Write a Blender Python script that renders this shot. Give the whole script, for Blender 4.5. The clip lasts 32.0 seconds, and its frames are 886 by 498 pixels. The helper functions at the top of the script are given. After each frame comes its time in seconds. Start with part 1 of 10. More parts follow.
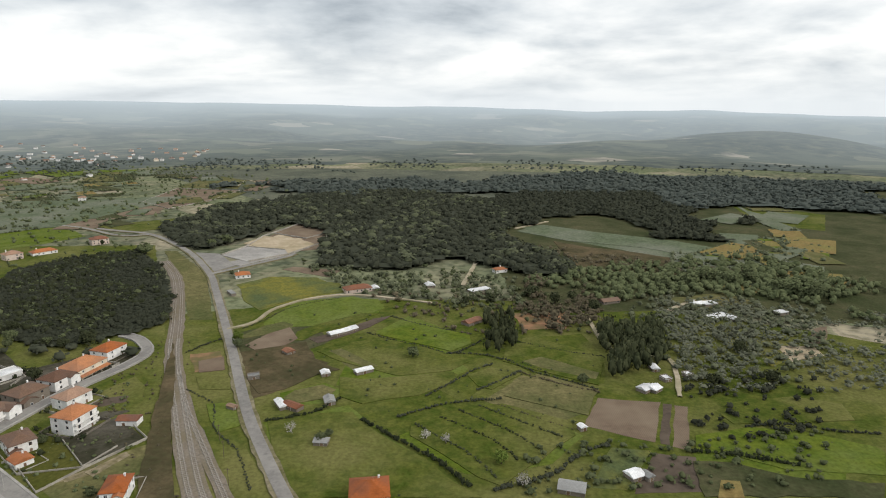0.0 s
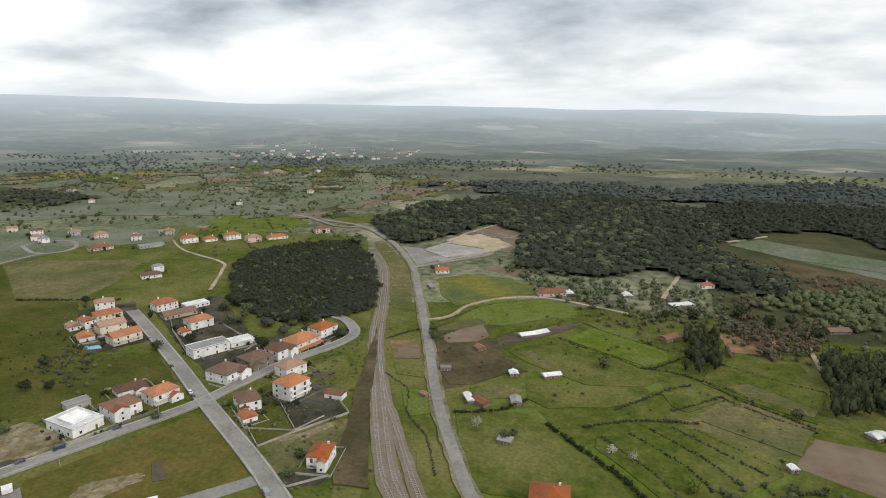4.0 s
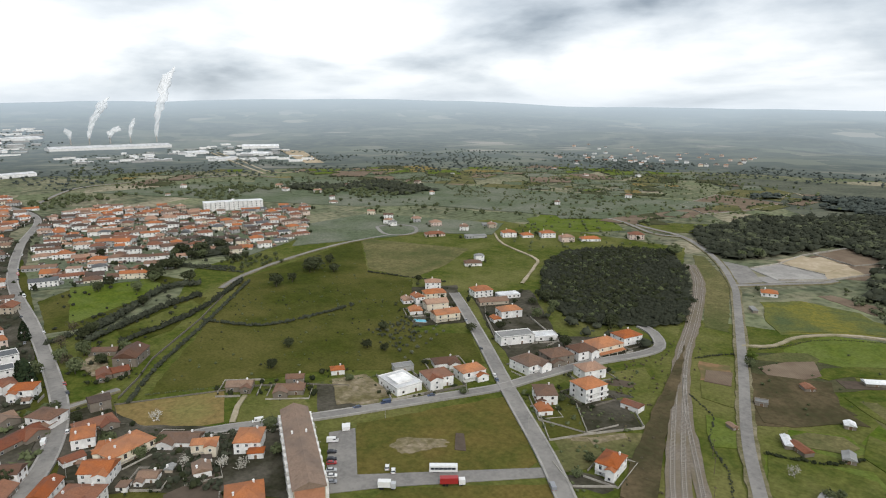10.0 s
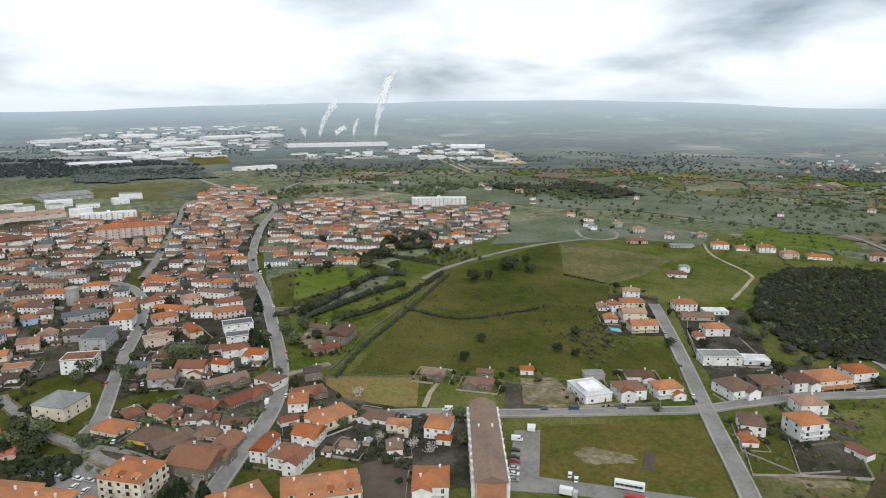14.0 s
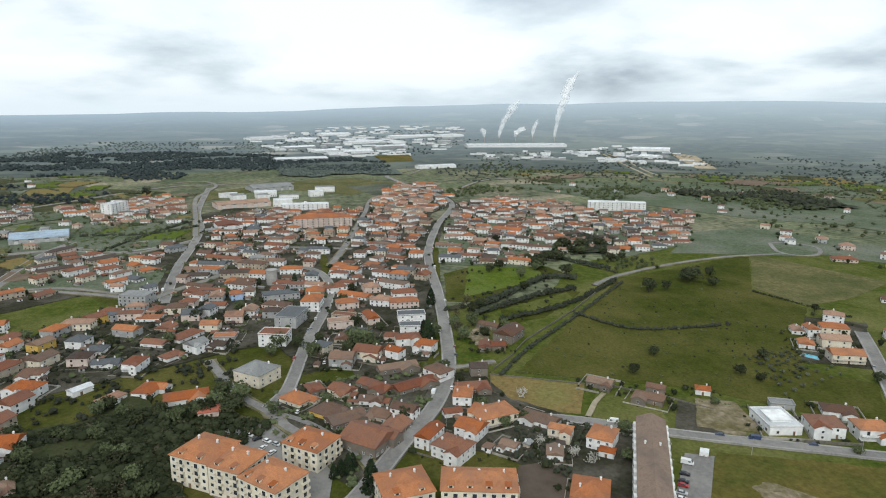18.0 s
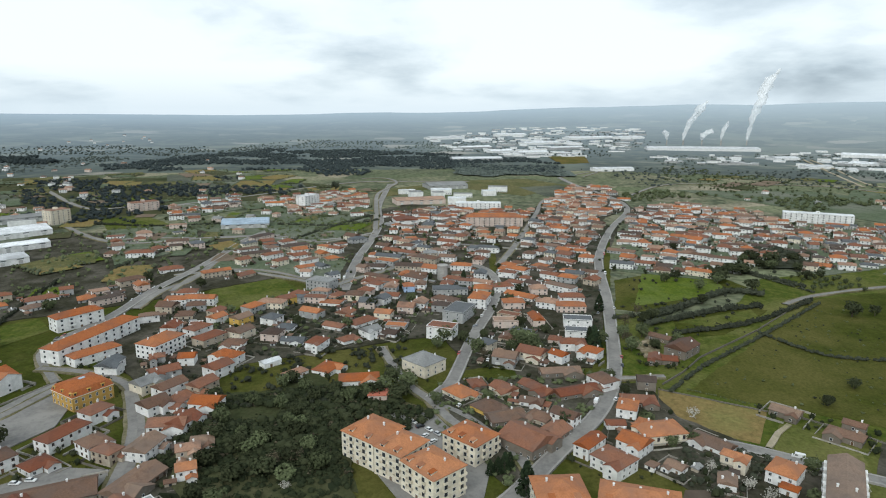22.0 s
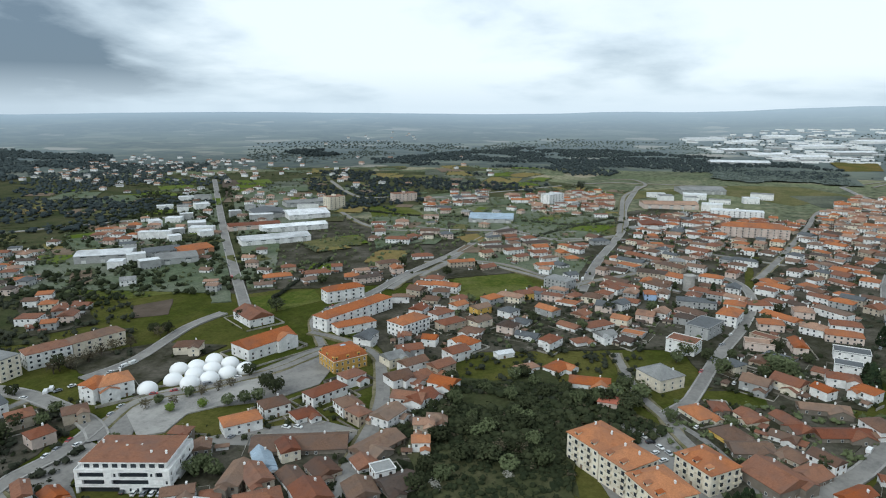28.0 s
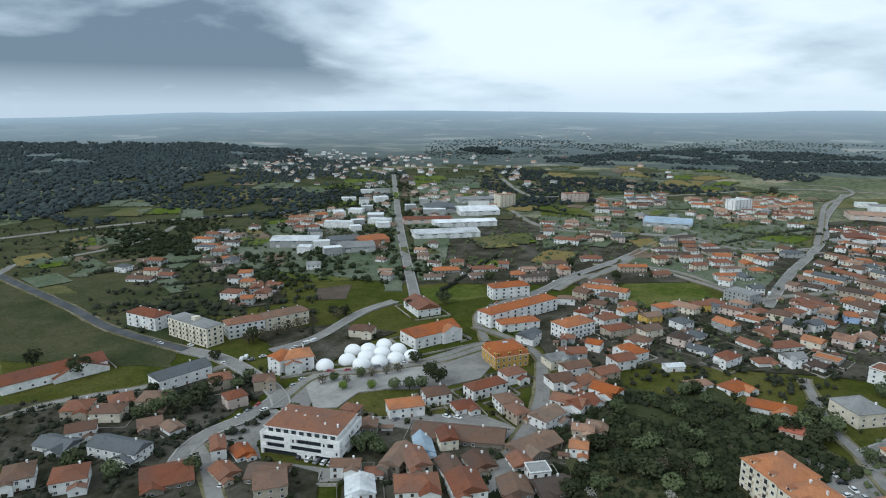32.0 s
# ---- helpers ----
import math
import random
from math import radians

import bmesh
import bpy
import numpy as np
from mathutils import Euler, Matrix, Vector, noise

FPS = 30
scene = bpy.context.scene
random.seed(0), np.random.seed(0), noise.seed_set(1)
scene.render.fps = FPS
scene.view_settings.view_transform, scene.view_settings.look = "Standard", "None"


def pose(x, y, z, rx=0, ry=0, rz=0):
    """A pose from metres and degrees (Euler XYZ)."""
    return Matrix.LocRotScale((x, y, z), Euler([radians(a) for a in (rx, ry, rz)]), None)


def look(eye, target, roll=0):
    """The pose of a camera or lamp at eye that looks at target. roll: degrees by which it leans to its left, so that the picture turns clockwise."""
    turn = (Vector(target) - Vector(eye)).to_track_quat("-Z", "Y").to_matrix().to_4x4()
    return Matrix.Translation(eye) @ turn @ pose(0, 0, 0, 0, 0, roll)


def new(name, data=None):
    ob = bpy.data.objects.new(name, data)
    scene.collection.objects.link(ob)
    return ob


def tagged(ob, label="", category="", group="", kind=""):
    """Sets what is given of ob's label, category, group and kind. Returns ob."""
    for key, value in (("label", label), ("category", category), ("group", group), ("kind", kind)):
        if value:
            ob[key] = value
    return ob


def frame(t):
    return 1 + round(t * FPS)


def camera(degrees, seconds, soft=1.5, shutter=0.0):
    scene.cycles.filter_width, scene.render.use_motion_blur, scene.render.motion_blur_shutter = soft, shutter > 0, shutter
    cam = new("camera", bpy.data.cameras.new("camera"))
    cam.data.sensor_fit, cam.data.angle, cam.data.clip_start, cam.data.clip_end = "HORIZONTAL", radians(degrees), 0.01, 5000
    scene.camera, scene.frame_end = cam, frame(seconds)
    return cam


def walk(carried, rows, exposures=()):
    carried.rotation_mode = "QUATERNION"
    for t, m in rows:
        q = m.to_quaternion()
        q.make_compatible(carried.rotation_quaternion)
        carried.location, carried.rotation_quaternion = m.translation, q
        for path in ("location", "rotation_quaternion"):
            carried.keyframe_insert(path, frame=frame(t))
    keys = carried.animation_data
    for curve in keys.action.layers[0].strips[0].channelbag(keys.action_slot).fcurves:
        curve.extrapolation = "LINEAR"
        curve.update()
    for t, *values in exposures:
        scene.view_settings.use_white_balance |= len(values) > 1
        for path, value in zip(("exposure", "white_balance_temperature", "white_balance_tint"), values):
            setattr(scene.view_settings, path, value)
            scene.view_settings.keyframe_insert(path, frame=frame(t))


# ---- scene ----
# ---------- camera ----------
H = 146.0
cam = camera(68.81, 32.0, soft=1.1)
PATH = [
    (0, pose(0, 0, H, 77.21, 0, 0.11) @ pose(0, 0, 0, 0, 0, 0.19)),
    (0.5, pose(0, 0, H, 77.23, 0, 2.08) @ pose(0, 0, 0, 0, 0, 0.16)),
    (1, pose(0, 0, H, 77.26, 0, 4.04) @ pose(0, 0, 0, 0, 0, 0.14)),
    (1.5, pose(0, 0, H, 77.29, 0, 6.02) @ pose(0, 0, 0, 0, 0, 0.12)),
    (2, pose(0, 0, H, 77.31, 0, 8.05) @ pose(0, 0, 0, 0, 0, 0.12)),
    (2.5, pose(0, 0, H, 77.33, 0, 10.49) @ pose(0, 0, 0, 0, 0, 0.13)),
    (3, pose(0, 0, H, 77.38, 0, 13.01) @ pose(0, 0, 0, 0, 0, 0.11)),
    (3.5, pose(0, 0, H, 77.40, 0, 15.43) @ pose(0, 0, 0, 0, 0, 0.14)),
    (5.5, pose(0, 0, H, 77.48, 0, 24.90) @ pose(0, 0, 0, 0, 0, 0.14)),
    (6, pose(0, 0, H, 77.48, 0, 27.23) @ pose(0, 0, 0, 0, 0, 0.17)),
    (6.5, pose(0, 0, H, 77.50, 0, 29.53) @ pose(0, 0, 0, 0, 0, 0.16)),
    (7, pose(0, 0, H, 77.51, 0, 31.84) @ pose(0, 0, 0, 0, 0, 0.20)),
    (7.5, pose(0, 0, H, 77.54, 0, 34.14) @ pose(0, 0, 0, 0, 0, 0.14)),
    (8, pose(0, 0, H, 77.56, 0, 36.41) @ pose(0, 0, 0, 0, 0, 0.12)),
    (8.5, pose(0, 0, H, 77.56, 0, 38.69) @ pose(0, 0, 0, 0, 0, 0.15)),
    (9, pose(0, 0, H, 77.58, 0, 40.96) @ pose(0, 0, 0, 0, 0, 0.18)),
    (9.5, pose(0, 0, H, 77.59, 0, 43.22) @ pose(0, 0, 0, 0, 0, 0.17)),
    (10, pose(0, 0, H, 77.62, 0, 45.54) @ pose(0, 0, 0, 0, 0, 0.13)),
    (10.5, pose(0, 0, H, 77.61, 0, 47.85) @ pose(0, 0, 0, 0, 0, 0.19)),
    (11, pose(0, 0, H, 77.64, 0, 50.13) @ pose(0, 0, 0, 0, 0, 0.18)),
    (11.5, pose(0, 0, H, 77.66, 0, 52.42) @ pose(0, 0, 0, 0, 0, 0.17)),
    (12, pose(0, 0, H, 77.67, 0, 54.69) @ pose(0, 0, 0, 0, 0, 0.19)),
    (12.5, pose(0, 0, H, 77.68, 0, 56.98) @ pose(0, 0, 0, 0, 0, 0.18)),
    (13, pose(0, 0, H, 77.71, 0, 59.19) @ pose(0, 0, 0, 0, 0, 0.24)),
    (13.5, pose(0, 0, H, 77.72, 0, 61.35) @ pose(0, 0, 0, 0, 0, 0.28)),
    (14, pose(0, 0, H, 77.69, 0, 63.28) @ pose(0, 0, 0, 0, 0, 0.15)),
    (14.5, pose(0, 0, H, 77.71, 0, 65.21) @ pose(0, 0, 0, 0, 0, 0.20)),
    (16.5, pose(0, 0, H, 77.70, 0, 72.98) @ pose(0, 0, 0, 0, 0, 0.26)),
    (17, pose(0, 0, H, 77.71, 0, 74.92) @ pose(0, 0, 0, 0, 0, 0.26)),
    (17.5, pose(0, 0, H, 77.71, 0, 76.86) @ pose(0, 0, 0, 0, 0, 0.23)),
    (18, pose(0, 0, H, 77.72, 0, 78.77) @ pose(0, 0, 0, 0, 0, 0.25)),
    (18.5, pose(0, 0, H, 77.71, 0, 80.70) @ pose(0, 0, 0, 0, 0, 0.31)),
    (19, pose(0, 0, H, 77.71, 0, 82.62) @ pose(0, 0, 0, 0, 0, 0.34)),
    (19.5, pose(0, 0, H, 77.71, 0, 84.53) @ pose(0, 0, 0, 0, 0, 0.32)),
    (20, pose(0, 0, H, 77.72, 0, 86.44) @ pose(0, 0, 0, 0, 0, 0.31)),
    (20.5, pose(0, 0, H, 77.72, 0, 88.33) @ pose(0, 0, 0, 0, 0, 0.27)),
    (21, pose(0, 0, H, 77.72, 0, 90.23) @ pose(0, 0, 0, 0, 0, 0.27)),
    (21.5, pose(0, 0, H, 77.73, 0, 92.11) @ pose(0, 0, 0, 0, 0, 0.23)),
    (22, pose(0, 0, H, 77.73, 0, 94.01) @ pose(0, 0, 0, 0, 0, 0.26)),
    (22.5, pose(0, 0, H, 77.72, 0, 95.87) @ pose(0, 0, 0, 0, 0, 0.23)),
    (23, pose(0, 0, H, 77.69, 0, 97.71) @ pose(0, 0, 0, 0, 0, 0.27)),
    (23.5, pose(0, 0, H, 77.69, 0, 99.54) @ pose(0, 0, 0, 0, 0, 0.24)),
    (24, pose(0, 0, H, 77.67, 0, 101.35) @ pose(0, 0, 0, 0, 0, 0.24)),
    (24.5, pose(0, 0, H, 77.66, 0, 103.13) @ pose(0, 0, 0, 0, 0, 0.20)),
    (25, pose(0, 0, H, 77.65, 0, 104.95) @ pose(0, 0, 0, 0, 0, 0.21)),
    (25.5, pose(0, 0, H, 77.64, 0, 106.74) @ pose(0, 0, 0, 0, 0, 0.22)),
    (27.5, pose(0, 0, H, 77.59, 0, 113.80) @ pose(0, 0, 0, 0, 0, 0.18)),
    (28, pose(0, 0, H, 77.59, 0, 115.55) @ pose(0, 0, 0, 0, 0, 0.16)),
    (28.5, pose(0, 0, H, 77.58, 0, 117.31) @ pose(0, 0, 0, 0, 0, 0.13)),
    (29, pose(0, 0, H, 77.55, 0, 119.06) @ pose(0, 0, 0, 0, 0, 0.15)),
    (29.5, pose(0, 0, H, 77.54, 0, 120.81) @ pose(0, 0, 0, 0, 0, 0.11)),
    (30, pose(0, 0, H, 77.52, 0, 122.50) @ pose(0, 0, 0, 0, 0, 0.07)),
    (30.5, pose(0, 0, H, 77.51, 0, 124.45) @ pose(0, 0, 0, 0, 0, 0.08)),
    (31, pose(0, 0, H, 77.50, 0, 126.52) @ pose(0, 0, 0, 0, 0, 0.07)),
    (31.5, pose(0, 0, H, 77.48, 0, 128.61) @ pose(0, 0, 0, 0, 0, 0.06)),
    (32, pose(0, 0, H, 77.45, 0, 130.66) @ pose(0, 0, 0, 0, 0, 0.06)),
]
# the picture grows a little darker and cooler on the way
LIGHT = [(0, 0.0, 6850, 10), (9, 0.0, 6600, 10), (19, -0.08, 6250, 5), (28, -0.15, 5950, 3), (32, -0.2, 5750, 2)]
walk(cam, PATH, exposures=LIGHT)

# ---------- sky and light ----------
world = bpy.data.worlds.new("overcast_sky")
scene.world = world
world.use_nodes = True
wn, wl = world.node_tree.nodes, world.node_tree.links
wn.clear()
SUN_EL, SUN_ROT = 38.0, 112.0


def wnode(kind, **values):
    n = wn.new(kind)
    for k, v in values.items():
        n.inputs[k].default_value = v
    return n


def wmath(op, a, b=None):
    n = wn.new("ShaderNodeMath")
    n.operation = op
    for i, v in enumerate((a, b)):
        if v is None:
            continue
        if isinstance(v, (int, float)):
            n.inputs[i].default_value = v
        else:
            wl.new(v, n.inputs[i])
    return n.outputs[0]


sky = wn.new("ShaderNodeTexSky")
sky.sky_type = "NISHITA"
sky.sun_disc = False
sky.sun_elevation, sky.sun_rotation = radians(SUN_EL), radians(SUN_ROT)
coord = wn.new("ShaderNodeTexCoord")
sep = wn.new("ShaderNodeSeparateXYZ")
wl.new(coord.outputs["Generated"], sep.inputs[0])
up = wmath("MAXIMUM", sep.outputs[2], 0.0)
lift = wmath("ADD", up, 0.22)
plane = wn.new("ShaderNodeCombineXYZ")
wl.new(wmath("DIVIDE", sep.outputs[0], lift), plane.inputs[0])
wl.new(wmath("DIVIDE", sep.outputs[1], lift), plane.inputs[1])
plane.inputs[2].default_value = 4.2
big = wnode("ShaderNodeTexNoise", Scale=0.9, Detail=6.0, Roughness=0.46, Distortion=0.4)
small = wnode("ShaderNodeTexNoise", Scale=3.6, Detail=6.0, Roughness=0.55)
wl.new(plane.outputs[0], big.inputs["Vector"])
wl.new(plane.outputs[0], small.inputs["Vector"])
cover = wmath("ADD", wmath("MULTIPLY", big.outputs[0], 0.80), wmath("MULTIPLY", small.outputs[0], 0.20))
# the cloud deck thickens towards the south-west
side = wn.new("ShaderNodeVectorMath")
side.operation = "DOT_PRODUCT"
side.inputs[1].default_value = (-0.30, -0.90, 0.30)
wl.new(coord.outputs["Generated"], side.inputs[0])
thick = wn.new("ShaderNodeMapRange")
thick.interpolation_type = "SMOOTHSTEP"
for i, q in enumerate((0.80, 0.995, 0.0, 0.46)):
    thick.inputs[i + 1].default_value = q
wl.new(side.outputs["Value"], thick.inputs[0])
cover = wmath("ADD", wmath("MULTIPLY", wmath("SUBTRACT", cover, 0.5), 1.55), 0.475)
cover = wmath("SUBTRACT", cover, thick.outputs[0])
# and thins out towards the west
west = wn.new("ShaderNodeVectorMath")
west.operation = "DOT_PRODUCT"
west.inputs[1].default_value = (-0.93, -0.28, 0.24)
wl.new(coord.outputs["Generated"], west.inputs[0])
thin_deck = wn.new("ShaderNodeMapRange")
thin_deck.interpolation_type = "SMOOTHSTEP"
for i, q in enumerate((0.78, 0.98, 0.0, 0.16)):
    thin_deck.inputs[i + 1].default_value = q
wl.new(west.outputs["Value"], thin_deck.inputs[0])
cover = wmath("ADD", cover, thin_deck.outputs[0])
ramp = wn.new("ShaderNodeValToRGB")
stops = ramp.color_ramp.elements
stops[0].position, stops[0].color = 0.15, (0.19, 0.24, 0.30, 1)
stops[1].position, stops[1].color = 0.64, (0.95, 0.97, 0.995, 1)
for at, tint in ((0.35, (0.56, 0.62, 0.685, 1)), (0.47, (0.75, 0.80, 0.85, 1)), (0.55, (0.88, 0.915, 0.95, 1))):
    stops.new(at).color = tint
wl.new(cover, ramp.inputs[0])
# a band of thin bright cloud towards the horizon
low = wn.new("ShaderNodeMapRange")
low.inputs[1].default_value, low.inputs[2].default_value = -0.01, 0.055
low.inputs[3].default_value, low.inputs[4].default_value = 0.9, 0.0
wl.new(up, low.inputs[0])
veil = wn.new("ShaderNodeMix")
veil.data_type = "RGBA"
veil.inputs["B"].default_value = (0.72, 0.79, 0.86, 1)
wl.new(low.outputs[0], veil.inputs["Factor"])
wl.new(ramp.outputs[0], veil.inputs["A"])
blue = wnode("ShaderNodeBackground", Strength=0.10)
cloud = wnode("ShaderNodeBackground", Strength=1.2)
wl.new(sky.outputs[0], blue.inputs[0])
wl.new(veil.outputs["Result"], cloud.inputs[0])
both = wnode("ShaderNodeMixShader", Fac=0.92)
wl.new(blue.outputs[0], both.inputs[1])
wl.new(cloud.outputs[0], both.inputs[2])
wout = wn.new("ShaderNodeOutputWorld")
wl.new(both.outputs[0], wout.inputs[0])

sun = new("sun", bpy.data.lights.new("sun", "SUN"))
sun.data.energy, sun.data.angle, sun.data.color = 1.75, radians(32), (1.0, 0.96, 0.9)
a, e = radians(SUN_ROT), radians(SUN_EL)
sun.matrix_world = look((0, 0, 0), (-math.sin(a) * math.cos(e), -math.cos(a) * math.cos(e), -math.sin(e)))


# ---------- materials ----------
def surface(name, c1, c2, scale=0.5, rough=0.85, c3=None, scale2=0.03, bump=0.0, spread=0.0, wave=0.0, metal=0.0, spec=0.15,
            lo=0.35, hi=0.65, detail=6.0, stain=0.0, grain=0.0):
    """A two-scale noise surface. c1..c2 by fine grain, c3 by broad stains; spread: how much single objects differ."""
    m = bpy.data.materials.new(name)
    m.use_nodes = True
    n, l = m.node_tree.nodes, m.node_tree.links
    b = n["Principled BSDF"]
    b.inputs["Roughness"].default_value = rough
    b.inputs["Metallic"].default_value = metal
    b.inputs["Specular IOR Level"].default_value = spec
    tc = n.new("ShaderNodeTexCoord")
    vec = tc.outputs["Object"]
    info = n.new("ShaderNodeObjectInfo")
    shift = n.new("ShaderNodeVectorMath")
    shift.operation = "MULTIPLY_ADD"
    comb = n.new("ShaderNodeCombineXYZ")
    for i in range(3):
        l.new(info.outputs["Random"], comb.inputs[i])
    l.new(comb.outputs[0], shift.inputs[0])
    shift.inputs[1].default_value = (97, 53, 31)
    l.new(vec, shift.inputs[2])
    vec = shift.outputs[0]

    def nz(s, d=detail):
        t = n.new("ShaderNodeTexNoise")
        t.inputs["Scale"].default_value, t.inputs["Detail"].default_value = s, d
        t.inputs["Roughness"].default_value = 0.6
        l.new(vec, t.inputs["Vector"])
        return t.outputs[0]

    def rng(v, a, b_, c=0.0, d=1.0):
        t = n.new("ShaderNodeMapRange")
        for i, q in enumerate((a, b_, c, d)):
            t.inputs[i + 1].default_value = q
        l.new(v, t.inputs[0])
        return t.outputs[0]

    def mix(f, a, b_, blend="MIX"):
        t = n.new("ShaderNodeMix")
        t.data_type, t.blend_type = "RGBA", blend
        for sock, v in (("Factor", f), ("A", a), ("B", b_)):
            if isinstance(v, tuple):
                t.inputs[sock].default_value = (*v, 1)
            elif isinstance(v, (int, float)):
                t.inputs[sock].default_value = v
            else:
                l.new(v, t.inputs[sock])
        return t.outputs["Result"]

    def rgb(v):
        t = n.new("ShaderNodeCombineColor")
        for i in range(3):
            l.new(v, t.inputs[i])
        return t.outputs[0]

    fine = nz(scale)
    col = mix(rng(fine, lo, hi), c1, c2)
    if c3 is not None:
        col = mix(rng(nz(scale2, 4.0), 0.42, 0.66), col, c3)
    if wave:
        w = n.new("ShaderNodeTexWave")
        w.inputs["Scale"].default_value = wave
        w.inputs["Distortion"].default_value = 0.6
        l.new(vec, w.inputs["Vector"])
        col = mix(rng(w.outputs["Fac"], 0.0, 0.5, 0.22, 0.0), col, tuple(0.45 * q for q in c1))
    if grain:
        col = mix(1.0, col, rgb(rng(nz(grain, 8.0), 0.3, 0.7, 1 - 0.26, 1 + 0.26)), "MULTIPLY")
    if stain:
        col = mix(rng(nz(0.35, 8.0), 0.52, 0.75, 0.0, stain), col, tuple(0.35 * q for q in c1))
    if spread:
        hsv = n.new("ShaderNodeHueSaturation")
        l.new(rng(info.outputs["Random"], 0, 1, 1 - spread, 1 + spread), hsv.inputs["Value"])
        l.new(rng(info.outputs["Random"], 0, 1, 0.5 - spread * 0.03, 0.5 + spread * 0.03), hsv.inputs["Hue"])
        l.new(rng(info.outputs["Random"], 0, 1, 1 + spread * 0.3, 1 - spread * 0.5), hsv.inputs["Saturation"])
        l.new(col, hsv.inputs["Color"])
        col = hsv.outputs[0]
    l.new(col, b.inputs["Base Color"])
    if bump:
        bp = n.new("ShaderNodeBump")
        bp.inputs["Strength"].default_value, bp.inputs["Distance"].default_value = bump, 0.3
        l.new(fine, bp.inputs["Height"])
        l.new(bp.outputs[0], b.inputs["Normal"])
    return m


def leaf_surface(name, c1, c2):
    """Leaves: each clump has a tint of its own."""
    m = bpy.data.materials.new(name)
    m.use_nodes = True
    n, l = m.node_tree.nodes, m.node_tree.links
    b = n["Principled BSDF"]
    b.inputs["Roughness"].default_value, b.inputs["Specular IOR Level"].default_value = 0.9, 0.04
    g, info = n.new("ShaderNodeNewGeometry"), n.new("ShaderNodeObjectInfo")
    t = n.new("ShaderNodeMix")
    t.data_type = "RGBA"
    t.inputs["A"].default_value, t.inputs["B"].default_value = (*c1, 1), (*c2, 1)
    l.new(g.outputs["Random Per Island"], t.inputs["Factor"])
    hsv = n.new("ShaderNodeHueSaturation")
    r = n.new("ShaderNodeMapRange")
    r.inputs[3].default_value, r.inputs[4].default_value = 0.7, 1.3
    l.new(info.outputs["Random"], r.inputs[0])
    l.new(r.outputs[0], hsv.inputs["Value"])
    l.new(t.outputs["Result"], hsv.inputs["Color"])
    l.new(hsv.outputs[0], b.inputs["Base Color"])
    # small leaves of a clump face all ways: the sheet takes the light softly from above
    soft = n.new("ShaderNodeVectorMath")
    soft.operation = "MULTIPLY_ADD"
    l.new(g.outputs["Normal"], soft.inputs[0])
    soft.inputs[1].default_value, soft.inputs[2].default_value = (0.6, 0.6, 0.6), (0, 0, 0.55)
    unit = n.new("ShaderNodeVectorMath")
    unit.operation = "NORMALIZE"
    l.new(soft.outputs[0], unit.inputs[0])
    l.new(unit.outputs[0], b.inputs["Normal"])
    return m


def glass_surface(name, tint, rough=0.12):
    m = bpy.data.materials.new(name)
    m.use_nodes = True
    b = m.node_tree.nodes["Principled BSDF"]
    b.inputs["Base Color"].default_value = (*tint, 1)
    b.inputs["Roughness"].default_value, b.inputs["Specular IOR Level"].default_value = rough, 0.6
    return m


M = {}
WALLS = dict(white=(0.86, 0.85, 0.83), cream=(0.78, 0.705, 0.57), yellow=(0.70, 0.46, 0.12), ochre=(0.56, 0.35, 0.10), grey=(0.42, 0.42, 0.41),
             stone=(0.23, 0.20, 0.165), pink=(0.68, 0.56, 0.49), blue=(0.40, 0.52, 0.72), brick=(0.46, 0.22, 0.13), beige=(0.50, 0.43, 0.34))
for k, c in WALLS.items():
    M["wall_" + k] = surface("wall_" + k, c, tuple(0.86 * q for q in c), 1.1, 0.9, tuple(0.72 * q for q in c), 0.22, spread=0.07, stain=0.22)
TILES = dict(orange=(0.50, 0.172, 0.060), red=(0.29, 0.118, 0.066), brown=(0.19, 0.108, 0.072), dark=(0.115, 0.08, 0.063), old=(0.28, 0.172, 0.118),
             slate=(0.15, 0.16, 0.17), grey=(0.36, 0.36, 0.35), white=(0.84, 0.85, 0.86), metal=(0.42, 0.52, 0.62), pale=(0.46, 0.275, 0.185), deep=(0.48, 0.12, 0.07), faded=(0.36, 0.262, 0.198))
for k, c in TILES.items():
    c = tuple(0.88 * q for q in c) if k not in ("white", "metal") else c
    M["tile_" + k] = surface("roof_tile_" + k, c, tuple(0.74 * q for q in c), 1.6, 0.85, tuple(0.52 * q + 0.035 for q in c), 0.075, bump=0.3,
                             spread=0.2, wave=1.6, stain=0.5)
M["frame"] = surface("white_frame", (0.75, 0.75, 0.73), (0.65, 0.65, 0.63), 3, 0.5)
M["shutter"] = surface("brown_shutter", (0.16, 0.09, 0.05), (0.12, 0.07, 0.04), 3, 0.6)
M["pane"] = glass_surface("window_pane", (0.035, 0.042, 0.05))
M["door"] = surface("door_paint", (0.20, 0.13, 0.08), (0.14, 0.09, 0.06), 2, 0.6, spread=0.3)
M["garage"] = surface("garage_door", (0.55, 0.55, 0.53), (0.48, 0.48, 0.46), 2, 0.6, spread=0.2)
M["concrete"] = surface("concrete", (0.42, 0.40, 0.37), (0.33, 0.32, 0.30), 0.8, 0.9, (0.27, 0.26, 0.24), 0.12, stain=0.3)
M["plaster_wall"] = surface("garden_wall_plaster", (0.46, 0.43, 0.38), (0.33, 0.31, 0.27), 0.7, 0.9, (0.24, 0.22, 0.19), 0.09, stain=0.4)
